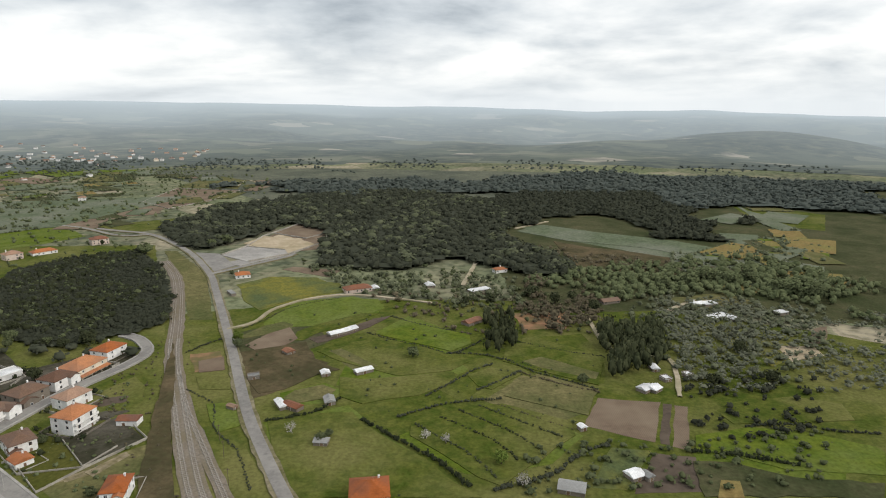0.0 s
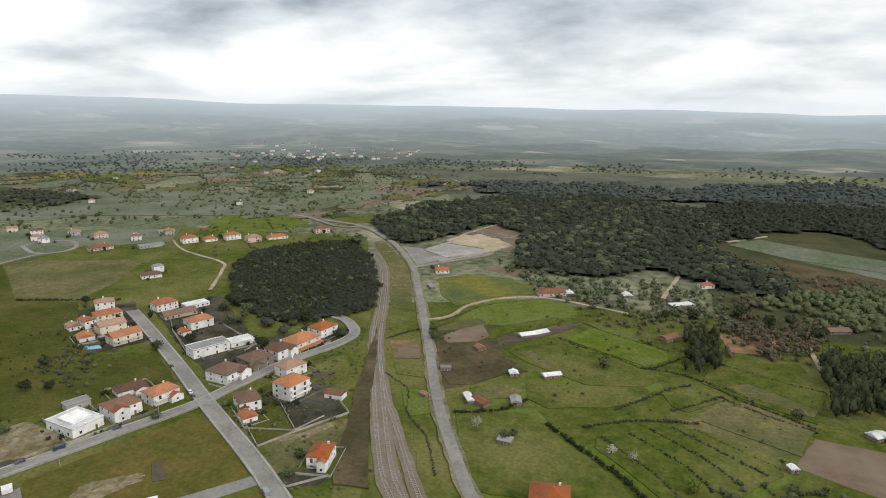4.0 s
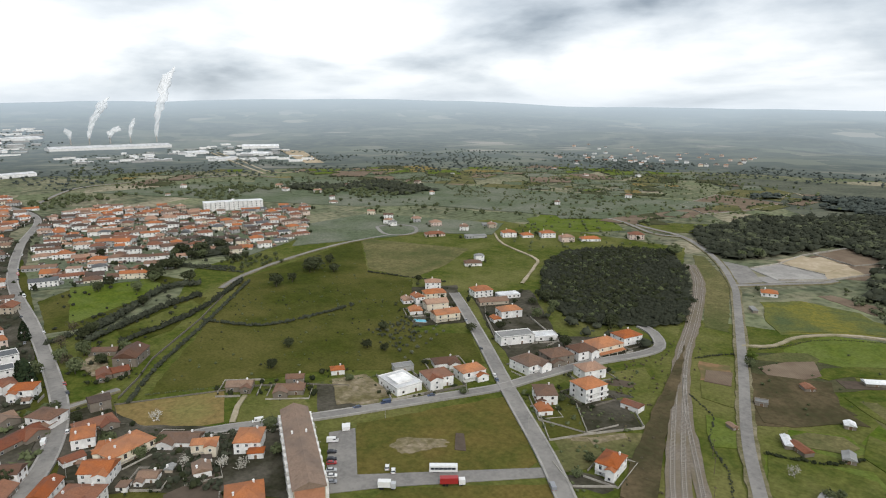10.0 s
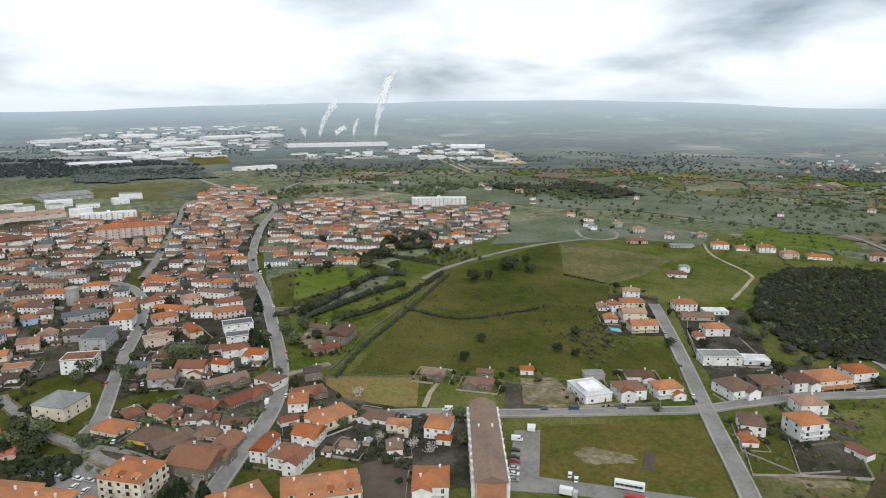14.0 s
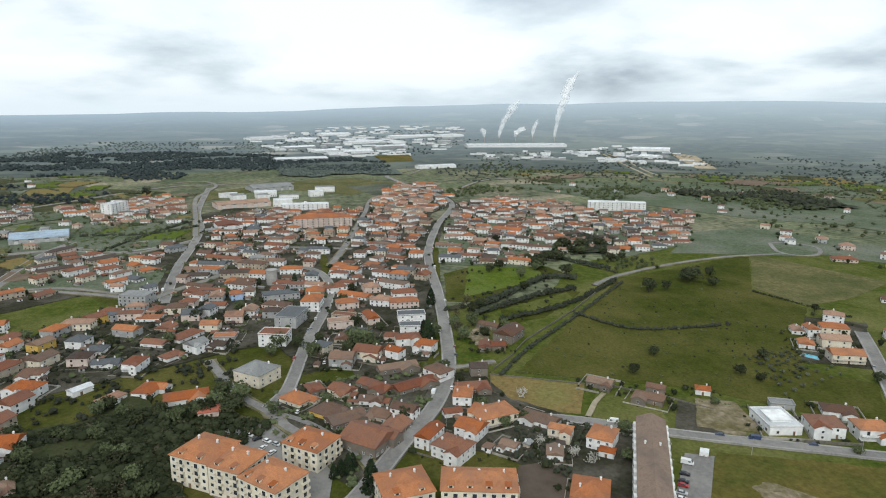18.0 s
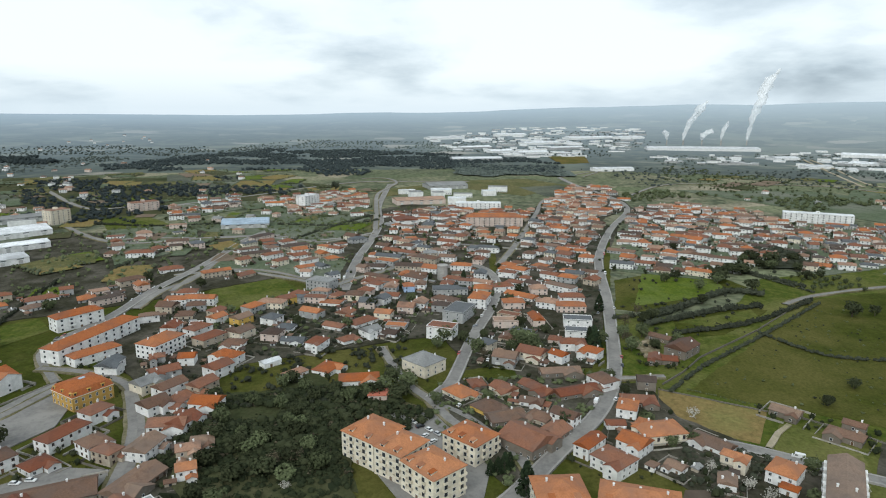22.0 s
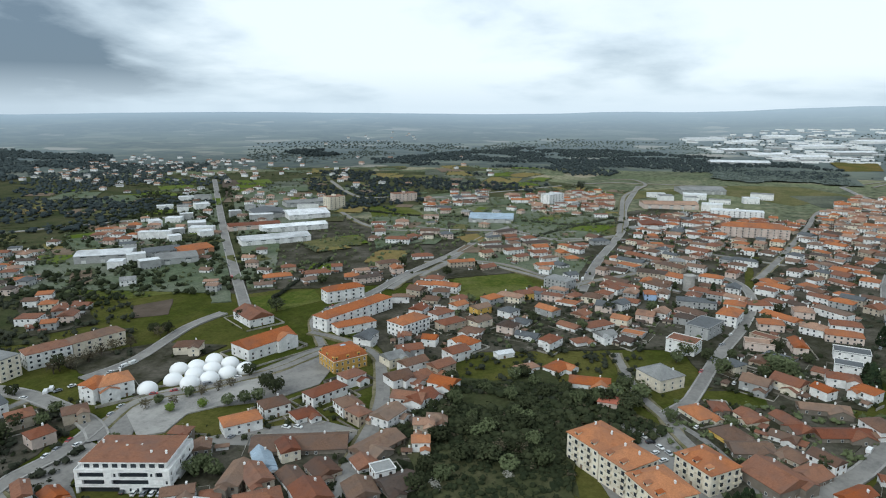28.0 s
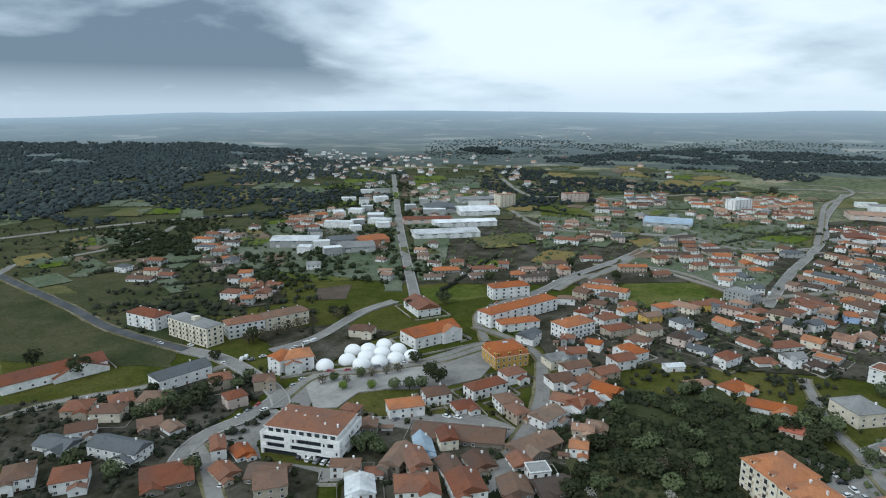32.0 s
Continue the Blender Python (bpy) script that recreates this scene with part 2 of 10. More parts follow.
M["stone_wall"] = surface("dry_stone", (0.20, 0.18, 0.15), (0.12, 0.11, 0.09), 1.2, 0.95, bump=0.6)
M["asphalt"] = surface("worn_asphalt", (0.225, 0.213, 0.20), (0.165, 0.158, 0.148), 0.5, 0.9, (0.265, 0.252, 0.232), 0.05, stain=0.4)
M["asphalt_dark"] = surface("fresh_asphalt", (0.055, 0.058, 0.064), (0.075, 0.078, 0.082), 0.5, 0.85, (0.10, 0.10, 0.105), 0.05)
M["pavement"] = surface("pale_pavement", (0.30, 0.285, 0.265), (0.22, 0.21, 0.20), 0.9, 0.9, (0.36, 0.345, 0.32), 0.06, stain=0.4)
M["dirt"] = surface("dirt_track", (0.42, 0.36, 0.27), (0.33, 0.28, 0.20), 0.4, 0.95, (0.22, 0.20, 0.12), 0.08)
M["ballast"] = surface("ballast", (0.23, 0.195, 0.155), (0.13, 0.11, 0.09), 0.9, 0.95, (0.15, 0.125, 0.08), 0.05, bump=0.5)
M["steel"] = surface("rail_steel", (0.42, 0.38, 0.34), (0.34, 0.30, 0.26), 2, 0.5, metal=0.6)
M["sleeper"] = surface("sleeper_concrete", (0.36, 0.34, 0.31), (0.27, 0.25, 0.22), 1, 0.9)
M["wood"] = surface("weathered_wood", (0.16, 0.12, 0.09), (0.10, 0.08, 0.06), 2, 0.9)
M["bark"] = surface("bark", (0.10, 0.08, 0.06), (0.06, 0.05, 0.04), 2, 0.95)
M["sheet"] = surface("corrugated_sheet", (0.62, 0.64, 0.66), (0.50, 0.52, 0.54), 0.8, 0.45, (0.40, 0.36, 0.31), 0.25, metal=0.2, spread=0.15)
M["membrane"] = surface("white_membrane", (0.84, 0.84, 0.83), (0.78, 0.78, 0.78), 0.6, 0.6)
M["steam"] = surface("steam", (0.97, 0.97, 0.97), (0.95, 0.95, 0.95), 0.1, 1.0, spec=0.0)
wisp = M["steam"].node_tree
puff, wide, thin_ = wisp.nodes.new("ShaderNodeTexNoise"), wisp.nodes.new("ShaderNodeMapRange"), wisp.nodes.new("ShaderNodeTexCoord")
puff.inputs["Scale"].default_value, puff.inputs["Detail"].default_value = 0.018, 2.0
for i, q in enumerate((0.30, 0.70, 0.22, 0.5)):
    wide.inputs[i + 1].default_value = q
wisp.links.new(thin_.outputs["Object"], puff.inputs["Vector"])
wisp.links.new(puff.outputs[0], wide.inputs[0])
wisp.links.new(wide.outputs[0], wisp.nodes["Principled BSDF"].inputs["Alpha"])
M["water"] = glass_surface("pool_water", (0.10, 0.45, 0.58), 0.05)
M["tyre"] = surface("tyre", (0.02, 0.02, 0.02), (0.03, 0.03, 0.03), 4, 0.8)
CARS = dict(white=(0.75, 0.75, 0.74), grey=(0.25, 0.26, 0.28), black=(0.02, 0.02, 0.025), red=(0.35, 0.03, 0.03), blue=(0.035, 0.055, 0.11), silver=(0.48, 0.49, 0.5))
for k, c in CARS.items():
    M["car_" + k] = surface("car_paint_" + k, c, tuple(0.92 * q for q in c), 1, 0.3, spec=0.5)
M["lamp_white"] = surface("lamp_glass", (0.8, 0.8, 0.78), (0.7, 0.7, 0.68), 5, 0.3)
M["lamp_red"] = surface("tail_lamp", (0.4, 0.02, 0.02), (0.35, 0.02, 0.02), 5, 0.3)

# ground covers
M["grass"] = surface("meadow_grass", (0.045, 0.068, 0.011), (0.096, 0.107, 0.023), 0.16, 0.95, (0.137, 0.134, 0.047), 0.018, bump=0.4, detail=10.0, grain=0.55, stain=0.25, spec=0.02)
# distant meadows: haze put into the grass colour, paler and bluer
M["far_grass"] = surface("hazed_meadow", (0.083, 0.107, 0.064), (0.121, 0.141, 0.088), 0.1, 0.95, (0.164, 0.171, 0.133), 0.012, detail=10.0, grain=0.4, stain=0.2, spec=0.02)
M["pasture"] = surface("dark_pasture", (0.038, 0.050, 0.009), (0.061, 0.068, 0.013), 0.12, 0.95, (0.097, 0.091, 0.027), 0.016, bump=0.4, detail=10.0, grain=0.6, stain=0.3, spec=0.02)
M["grass_lush"] = surface("lush_grass", (0.064, 0.100, 0.013), (0.110, 0.136, 0.020), 0.14, 0.95, (0.118, 0.144, 0.039), 0.022, bump=0.4, detail=10.0, grain=0.55, stain=0.2, spec=0.02)
M["grass_dry"] = surface("dry_grass", (0.109, 0.103, 0.045), (0.167, 0.147, 0.069), 0.2, 0.95, (0.081, 0.090, 0.034), 0.03, bump=0.4, detail=10.0, grain=0.55, stain=0.3, spec=0.02)
M["grass_gold"] = surface("golden_lot", (0.066, 0.074, 0.018), (0.098, 0.094, 0.024), 0.2, 0.95, (0.150, 0.108, 0.036), 0.016, bump=0.4, detail=10.0, grain=0.55, stain=0.2, spec=0.02)
M["straw"] = surface("straw_field", (0.223, 0.160, 0.067), (0.165, 0.126, 0.050), 0.25, 0.95, (0.178, 0.160, 0.059), 0.03, bump=0.3, detail=10.0, grain=0.55, spec=0.02)
M["mustard"] = surface("mustard_field", (0.179, 0.162, 0.036), (0.117, 0.122, 0.036), 0.25, 0.95, (0.078, 0.099, 0.043), 0.03, bump=0.3, detail=10.0, grain=0.55, spec=0.02)
M["soil"] = surface("ploughed_soil", (0.175, 0.13, 0.095), (0.135, 0.10, 0.073), 0.4, 0.95, (0.21, 0.165, 0.12), 0.05, bump=0.5, wave=0.35, spec=0.02)
M["soil_dark"] = surface("dark_soil", (0.10, 0.077, 0.06), (0.075, 0.06, 0.047), 0.4, 0.95, (0.12, 0.095, 0.075), 0.06, bump=0.5, spec=0.02)
M["sand"] = surface("bare_sand", (0.47, 0.39, 0.29), (0.38, 0.31, 0.22), 0.3, 0.95, (0.30, 0.25, 0.16), 0.05, spec=0.02)
M["worn_earth"] = surface("worn_earth", (0.30, 0.25, 0.18), (0.15, 0.125, 0.07), 0.25, 0.95, (0.12, 0.105, 0.05), 0.09, detail=9.0, grain=0.4, spec=0.02)
M["yard"] = surface("yard_ground", (0.053, 0.049, 0.034), (0.031, 0.032, 0.019), 0.22, 0.95, (0.098, 0.089, 0.072), 0.045, bump=0.3, detail=9.0, grain=0.5, spec=0.02)
M["scrub_ground"] = surface("scrub_ground", (0.058, 0.064, 0.030), (0.085, 0.079, 0.043), 0.12, 0.95, (0.038, 0.047, 0.020), 0.02, bump=0.4, detail=9.0, grain=0.5, spec=0.02)
M["verge"] = surface("road_verge", (0.165, 0.143, 0.0825), (0.0935, 0.0935, 0.0385), 0.35, 0.95, (0.22, 0.1925, 0.132), 0.06, bump=0.3, grain=0.6, spec=0.02)
# distant scrub: a grey-blue haze is put into its colour
M["hazed_scrub"] = surface("hazed_scrub", (0.095, 0.104, 0.078), (0.130, 0.134, 0.098), 0.06, 0.95, (0.070, 0.080, 0.062), 0.012, bump=0.3, detail=9.0, grain=0.2, spec=0.02)
M["brown_scrub"] = surface("brown_scrub", (0.075, 0.062, 0.034), (0.05, 0.048, 0.024), 0.25, 0.95, (0.11, 0.085, 0.05), 0.04, bump=0.4, grain=0.5, spec=0.02)
M["scar"] = surface("red_earth", (0.30, 0.17, 0.10), (0.22, 0.13, 0.08), 0.2, 0.95, (0.12, 0.11, 0.05), 0.05, spec=0.02)
LEAVES = dict(dark=((0.036, 0.041, 0.028), (0.055, 0.060, 0.041)), green=((0.062, 0.076, 0.036), (0.104, 0.119, 0.060)),
              olive=((0.095, 0.105, 0.074), (0.145, 0.152, 0.106)), fresh=((0.085, 0.125, 0.025), (0.13, 0.17, 0.04)),
              deep=((0.019, 0.025, 0.013), (0.034, 0.040, 0.020)), brown=((0.075, 0.063, 0.042), (0.115, 0.10, 0.064)), blossom=((0.42, 0.40, 0.36), (0.30, 0.29, 0.24)),
              # far and far-wood leaves carry haze in their colour; mid a little of it
              far=((0.070, 0.085, 0.076), (0.100, 0.116, 0.100)), bush=((0.028, 0.034, 0.017), (0.052, 0.058, 0.030)), hazed_wood=((0.034, 0.044, 0.046), (0.054, 0.066, 0.064)), mid=((0.078, 0.09, 0.052), (0.122, 0.133, 0.080)), cypress=((0.016, 0.026, 0.014), (0.03, 0.042, 0.02)))
for k, c in LEAVES.items():
    M["leaf_" + k] = leaf_surface("leaves_" + k, *c)


def ground_material():
    """Meadows, scrub and small plots in irregular patches, with grain down to a metre."""
    m = bpy.data.materials.new("countryside")
    m.use_nodes = True
    n, l = m.node_tree.nodes, m.node_tree.links
    b = n["Principled BSDF"]
    b.inputs["Roughness"].default_value, b.inputs["Specular IOR Level"].default_value = 1.0, 0.0
    tc = n.new("ShaderNodeTexCoord")

    def nz(s, d=6.0, dist=0.0):
        t = n.new("ShaderNodeTexNoise")
        t.inputs["Scale"].default_value, t.inputs["Detail"].default_value, t.inputs["Distortion"].default_value = s, d, dist
        l.new(tc.outputs["Object"], t.inputs["Vector"])
        return t

    def ramp_(v, *st):
        t = n.new("ShaderNodeValToRGB")
        el = t.color_ramp.elements
        while len(el) < len(st):
            el.new(0.5)
        for q, (p, c) in zip(el, st):
            q.position, q.color = p, (*c, 1)
        l.new(v, t.inputs[0])
        return t.outputs[0]

    def mix(f, a, c, blend="MIX"):
        t = n.new("ShaderNodeMix")
        t.data_type, t.blend_type = "RGBA", blend
        l.new(f, t.inputs["Factor"]) if not isinstance(f, float) else setattr(t.inputs["Factor"], "default_value", f)
        l.new(a, t.inputs["A"])
        l.new(c, t.inputs["B"])
        return t.outputs["Result"]

    bend = n.new("ShaderNodeVectorMath")
    bend.operation = "MULTIPLY_ADD"
    l.new(nz(0.006).outputs["Color"], bend.inputs[0])
    bend.inputs[1].default_value = (90, 90, 0)
    l.new(tc.outputs["Object"], bend.inputs[2])
    vo = n.new("ShaderNodeTexVoronoi")
    vo.inputs["Scale"].default_value = 0.011
    l.new(bend.outputs[0], vo.inputs["Vector"])
    cell = n.new("ShaderNodeSeparateColor")
    l.new(vo.outputs["Color"], cell.inputs[0])
    # both ramps are paled and blued: mid-distance haze put into the ground colour
    plots = ramp_(cell.outputs[0], (0.0, (0.100, 0.116, 0.074)), (0.3, (0.138, 0.156, 0.092)), (0.55, (0.180, 0.194, 0.118)), (0.78, (0.225, 0.215, 0.145)), (1.0, (0.33, 0.285, 0.215)))
    scrub = ramp_(nz(0.05, 10.0).outputs[0], (0.38, (0.082, 0.094, 0.066)), (0.55, (0.145, 0.152, 0.098)), (0.7, (0.205, 0.19, 0.135)))
    col = mix(ramp_(nz(0.0045, 5.0, 0.6).outputs[0], (0.42, (0, 0, 0)), (0.6, (1, 1, 1))), plots, scrub)
    dots = ramp_(nz(0.13, 9.0).outputs[0], (0.36, (1.2, 1.2, 1.15)), (0.5, (1.0, 1.0, 1.0)), (0.62, (0.66, 0.68, 0.64)))
    col = mix(1.0, col, dots, "MULTIPLY")
    l.new(col, b.inputs["Base Color"])
    bp = n.new("ShaderNodeBump")
    bp.inputs["Strength"].default_value, bp.inputs["Distance"].default_value = 0.5, 0.5
    l.new(nz(0.3, 8.0).outputs[0], bp.inputs["Height"])
    l.new(bp.outputs[0], b.inputs["Normal"])
    return m


def far_material():
    """The far country: a mosaic of woods, scrub and small fields, with haze mixed into the base colour by distance."""
    m = bpy.data.materials.new("hazed_far_country")
    m.use_nodes = True
    n, l = m.node_tree.nodes, m.node_tree.links
    b = n["Principled BSDF"]
    b.inputs["Roughness"].default_value, b.inputs["Specular IOR Level"].default_value = 1.0, 0.0
    tc = n.new("ShaderNodeTexCoord")

    def nz(s, d=6.0, dist=0.0, rough=0.6):
        t = n.new("ShaderNodeTexNoise")
        t.inputs["Scale"].default_value, t.inputs["Detail"].default_value = s, d
        t.inputs["Distortion"].default_value, t.inputs["Roughness"].default_value = dist, rough
        l.new(tc.outputs["Object"], t.inputs["Vector"])
        return t

    def rng(v, a, b_, c=0.0, d=1.0, smooth=False):
        t = n.new("ShaderNodeMapRange")
        t.interpolation_type = "SMOOTHSTEP" if smooth else "LINEAR"
        for i, q in enumerate((a, b_, c, d)):
            t.inputs[i + 1].default_value = q
        l.new(v, t.inputs[0])
        return t.outputs[0]

    def ramp_(v, *st):
        t = n.new("ShaderNodeValToRGB")
        el = t.color_ramp.elements
        while len(el) < len(st):
            el.new(0.5)
        for q, (p, c) in zip(el, st):
            q.position, q.color = p, (*c, 1)
        l.new(v, t.inputs[0])
        return t.outputs[0]

    def mix(f, a, c):
        t = n.new("ShaderNodeMix")
        t.data_type = "RGBA"
        for sock, v in (("Factor", f), ("A", a), ("B", c)):
            if isinstance(v, tuple):
                t.inputs[sock].default_value = (*v, 1)
            else:
                l.new(v, t.inputs[sock])
        return t.outputs["Result"]

    bend = n.new("ShaderNodeVectorMath")
    bend.operation = "MULTIPLY_ADD"
    l.new(nz(0.004).outputs["Color"], bend.inputs[0])
    bend.inputs[1].default_value = (130, 130, 0)
    l.new(tc.outputs["Object"], bend.inputs[2])
    vo = n.new("ShaderNodeTexVoronoi")
    vo.inputs["Scale"].default_value = 0.0085
    l.new(bend.outputs[0], vo.inputs["Vector"])
    cell = n.new("ShaderNodeSeparateColor")
    l.new(vo.outputs["Color"], cell.inputs[0])
    fields = ramp_(cell.outputs[0], (0.0, (0.072, 0.084, 0.066)), (0.4, (0.10, 0.113, 0.085)), (0.7, (0.135, 0.146, 0.105)), (0.9, (0.17, 0.168, 0.125)), (1.0, (0.30, 0.27, 0.22)))
    woods = ramp_(nz(0.02, 9.0).outputs[0], (0.36, (0.046, 0.057, 0.050)), (0.52, (0.072, 0.083, 0.066)), (0.68, (0.125, 0.13, 0.09)))
    land = mix(rng(nz(0.0021, 7.0, 0.5).outputs[0], 0.44, 0.53), fields, woods)
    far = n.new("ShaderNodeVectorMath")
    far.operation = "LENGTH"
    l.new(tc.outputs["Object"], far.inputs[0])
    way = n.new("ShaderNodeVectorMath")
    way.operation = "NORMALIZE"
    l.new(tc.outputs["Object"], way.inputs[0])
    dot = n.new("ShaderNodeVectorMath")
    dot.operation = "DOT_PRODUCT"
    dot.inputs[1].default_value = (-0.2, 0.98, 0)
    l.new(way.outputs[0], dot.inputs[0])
    # the haze colour: paler to the north, bluer and darker to the south-west
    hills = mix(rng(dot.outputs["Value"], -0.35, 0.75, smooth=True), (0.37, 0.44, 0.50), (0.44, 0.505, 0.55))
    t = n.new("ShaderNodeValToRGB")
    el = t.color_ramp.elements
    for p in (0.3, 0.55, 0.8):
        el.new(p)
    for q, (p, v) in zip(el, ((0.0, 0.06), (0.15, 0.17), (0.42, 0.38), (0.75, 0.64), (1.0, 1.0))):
        # share of haze in the colour, from the near edge to the rim
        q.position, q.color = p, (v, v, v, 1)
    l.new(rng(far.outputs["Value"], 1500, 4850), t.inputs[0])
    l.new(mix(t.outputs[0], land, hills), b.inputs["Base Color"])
    return m


# ---------- building helpers ----------
def mesh_of(name, verts, faces, mats, face_mats=None):
    me = bpy.data.meshes.new(name)
    me.from_pydata(verts, [], faces)
    for m in mats if isinstance(mats, (list, tuple)) else [mats]:
        me.materials.append(m)
    if face_mats:
        me.polygons.foreach_set("material_index", face_mats)
    me.update()
    return me


def piece(name, me, parent, x=0.0, y=0.0, z=0.0, rz=0.0, label=""):
    ob = new(name, me)
    ob.parent = parent
    ob.location, ob.rotation_euler = (x, y, z), (0, 0, rz)
    if label:
        ob["label"] = label
    return ob


def thing(name, x, y, z=0.0, rz=0.0, label="", category="", group="", kind=""):
    ob = new(name)
    ob.location, ob.rotation_euler = (x, y, z), (0, 0, radians(rz))
    return tagged(ob, label, category, group, kind)


class Shape:
    """Collects boxes and polygons into one mesh."""

    def __init__(self):
        self.v, self.f, self.m = [], [], []

    def box(self, x0, y0, z0, x1, y1, z1, m=0):
        k = len(self.v)
        self.v += [(x0, y0, z0), (x1, y0, z0), (x1, y1, z0), (x0, y1, z0), (x0, y0, z1), (x1, y0, z1), (x1, y1, z1), (x0, y1, z1)]
        for q in ((0, 3, 2, 1), (4, 5, 6, 7), (0, 1, 5, 4), (1, 2, 6, 5), (2, 3, 7, 6), (3, 0, 4, 7)):
            self.f.append([k + i for i in q])
            self.m.append(m)
        return self

    def poly(self, pts, m=0):
        k = len(self.v)
        self.v += pts
        self.f.append(list(range(k, k + len(pts))))
        self.m.append(m)
        return self

    def mesh(self, name, *mats):
        return mesh_of(name, self.v, self.f, mats, self.m)


def hip_roof(w, d, h, pitch=0.42, over=0.45, gable=False, thick=0.22):
    """Roof slab over a w x d plan (front at y=0), eaves at h."""
    s = Shape()
    x0, x1, y0, y1 = -w / 2 - over, w / 2 + over, -over, d + over
    W, D = x1 - x0, y1 - y0
    t = h + thick
    if W >= D:
        rise, run = D / 2 * pitch, 0.0 if gable else D / 2
        r0, r1 = (x0 + run, (y0 + y1) / 2, t + rise), (x1 - run, (y0 + y1) / 2, t + rise)
        if not gable and r1[0] - r0[0] < 0.4:
            r0, r1 = ((x0 + x1) / 2 - 0.2, r0[1], r0[2]), ((x0 + x1) / 2 + 0.2, r1[1], r1[2])
        a, b, c, e = (x0, y0, t), (x1, y0, t), (x1, y1, t), (x0, y1, t)
        s.poly([a, b, r1, r0]).poly([c, e, r0, r1]).poly([b, c, r1]).poly([e, a, r0])
    else:
        rise, run = W / 2 * pitch, 0.0 if gable else W / 2
        r0, r1 = ((x0 + x1) / 2, y0 + run, t + rise), ((x0 + x1) / 2, y1 - run, t + rise)
        a, b, c, e = (x0, y0, t), (x1, y0, t), (x1, y1, t), (x0, y1, t)
        s.poly([a, b, r0]).poly([c, e, r1]).poly([b, c, r1, r0]).poly([e, a, r0, r1])
    g = [(x0, y0, h), (x1, y0, h), (x1, y1, h), (x0, y1, h)]
    u = [a, b, c, e]
    for i in range(4):
        j = (i + 1) % 4
        s.poly([g[i], g[j], u[j], u[i]])
    s.poly(g[::-1])
    return s, rise + thick


CACHE = {}


def window_mesh(w, h, look_="white"):
    """Frame with a sill; the pane is a mesh of its own."""
    key = ("frame", w, h, look_)
    if key not in CACHE:
        s = Shape()
        t = 0.09
        for b in ((-w / 2, 0, -w / 2 + t, h), (w / 2 - t, 0, w / 2, h), (-w / 2 + t, h - t, w / 2 - t, h), (-0.03, 0.02, 0.03, h - t)):
            s.box(b[0], -0.09, b[1], b[2], 0.02, b[3])
        s.box(-w / 2 - 0.08, -0.16, -0.09, w / 2 + 0.08, 0.02, 0.02)
        CACHE[key] = s.mesh("window_frame", M["frame" if look_ == "white" else "shutter"])
        CACHE[("pane", w, h)] = Shape().box(-w / 2 + 0.05, -0.045, 0.02, w / 2 - 0.05, 0.02, h - 0.05).mesh("pane", M["pane"])
    return CACHE[key], CACHE[("pane", w, h)]


def add_window(parent, x, y, z, rz, w=1.2, h=1.25, look_="white", fine=True, name="window"):
    fr, pn = window_mesh(w, h, look_)
    if fine:
        o = piece(name, fr, parent, x, y, z, rz)
        piece("pane", pn, o)
    else:
        key = ("both", w, h, look_)
        if key not in CACHE:
            s = Shape()
            s.box(-w / 2, -0.06, 0, w / 2, 0.02, h, 0).box(-w / 2 + 0.1, -0.075, 0.1, w / 2 - 0.1, 0, h - 0.1, 1)
            CACHE[key] = s.mesh("window", M["frame" if look_ == "white" else "shutter"], M["pane"])
        piece(name, CACHE[key], parent, x, y, z, rz)


def add_door(parent, x, y, rz, w=1.05, h=2.1, mat="door", name="door", z=0.0):
    key = (name, w, h, mat)
    if key not in CACHE:
        s = Shape()
        s.box(-w / 2 - 0.1, -0.07, 0, w / 2 + 0.1, 0.02, h + 0.1, 1).box(-w / 2, -0.09, 0.02, w / 2, 0, h, 0)
        CACHE[key] = s.mesh(name, M[mat], M["frame"])
    piece(name, CACHE[key], parent, x, y, z, rz)


def chimney_mesh():
    if "chimney" not in CACHE:
        s = Shape().box(-0.35, -0.3, -1.2, 0.35, 0.3, 1.0).box(-0.45, -0.4, 1.0, 0.45, 0.4, 1.12)
        s.box(-0.2, -0.15, 1.12, 0.2, 0.15, 1.4)
        CACHE["chimney"] = s.mesh("chimney", M["wall_white"])
    return CACHE["chimney"]


BUILT = []          # (x, y, radius) of what stands, so that nothing grows into it
ROADS = []          # (x, y, half width) along the roads
WORDS = dict(white="white-walled", cream="cream-walled", yellow="yellow-walled", ochre="ochre-yellow", grey="grey-walled", stone="bare stone",
             pink="pinkish", blue="light-blue", brick="brick-walled", beige="beige-walled")
TWORD = dict(orange="bright orange tile", red="red tile", brown="brown tile", dark="dark brown tile", old="weathered tile", slate="dark grey", grey="grey",
             white="flat white", metal="blue-grey metal", pale="faded tile", faded="weathered pinkish-brown tile", deep="deep red tile")


GARDEN = []         # shrubs round the houses


def on_road(x, y, gap=0.5):
    return any(abs(bx - x) < br + gap and abs(by - y) < br + gap for bx, by, br in ROADS)


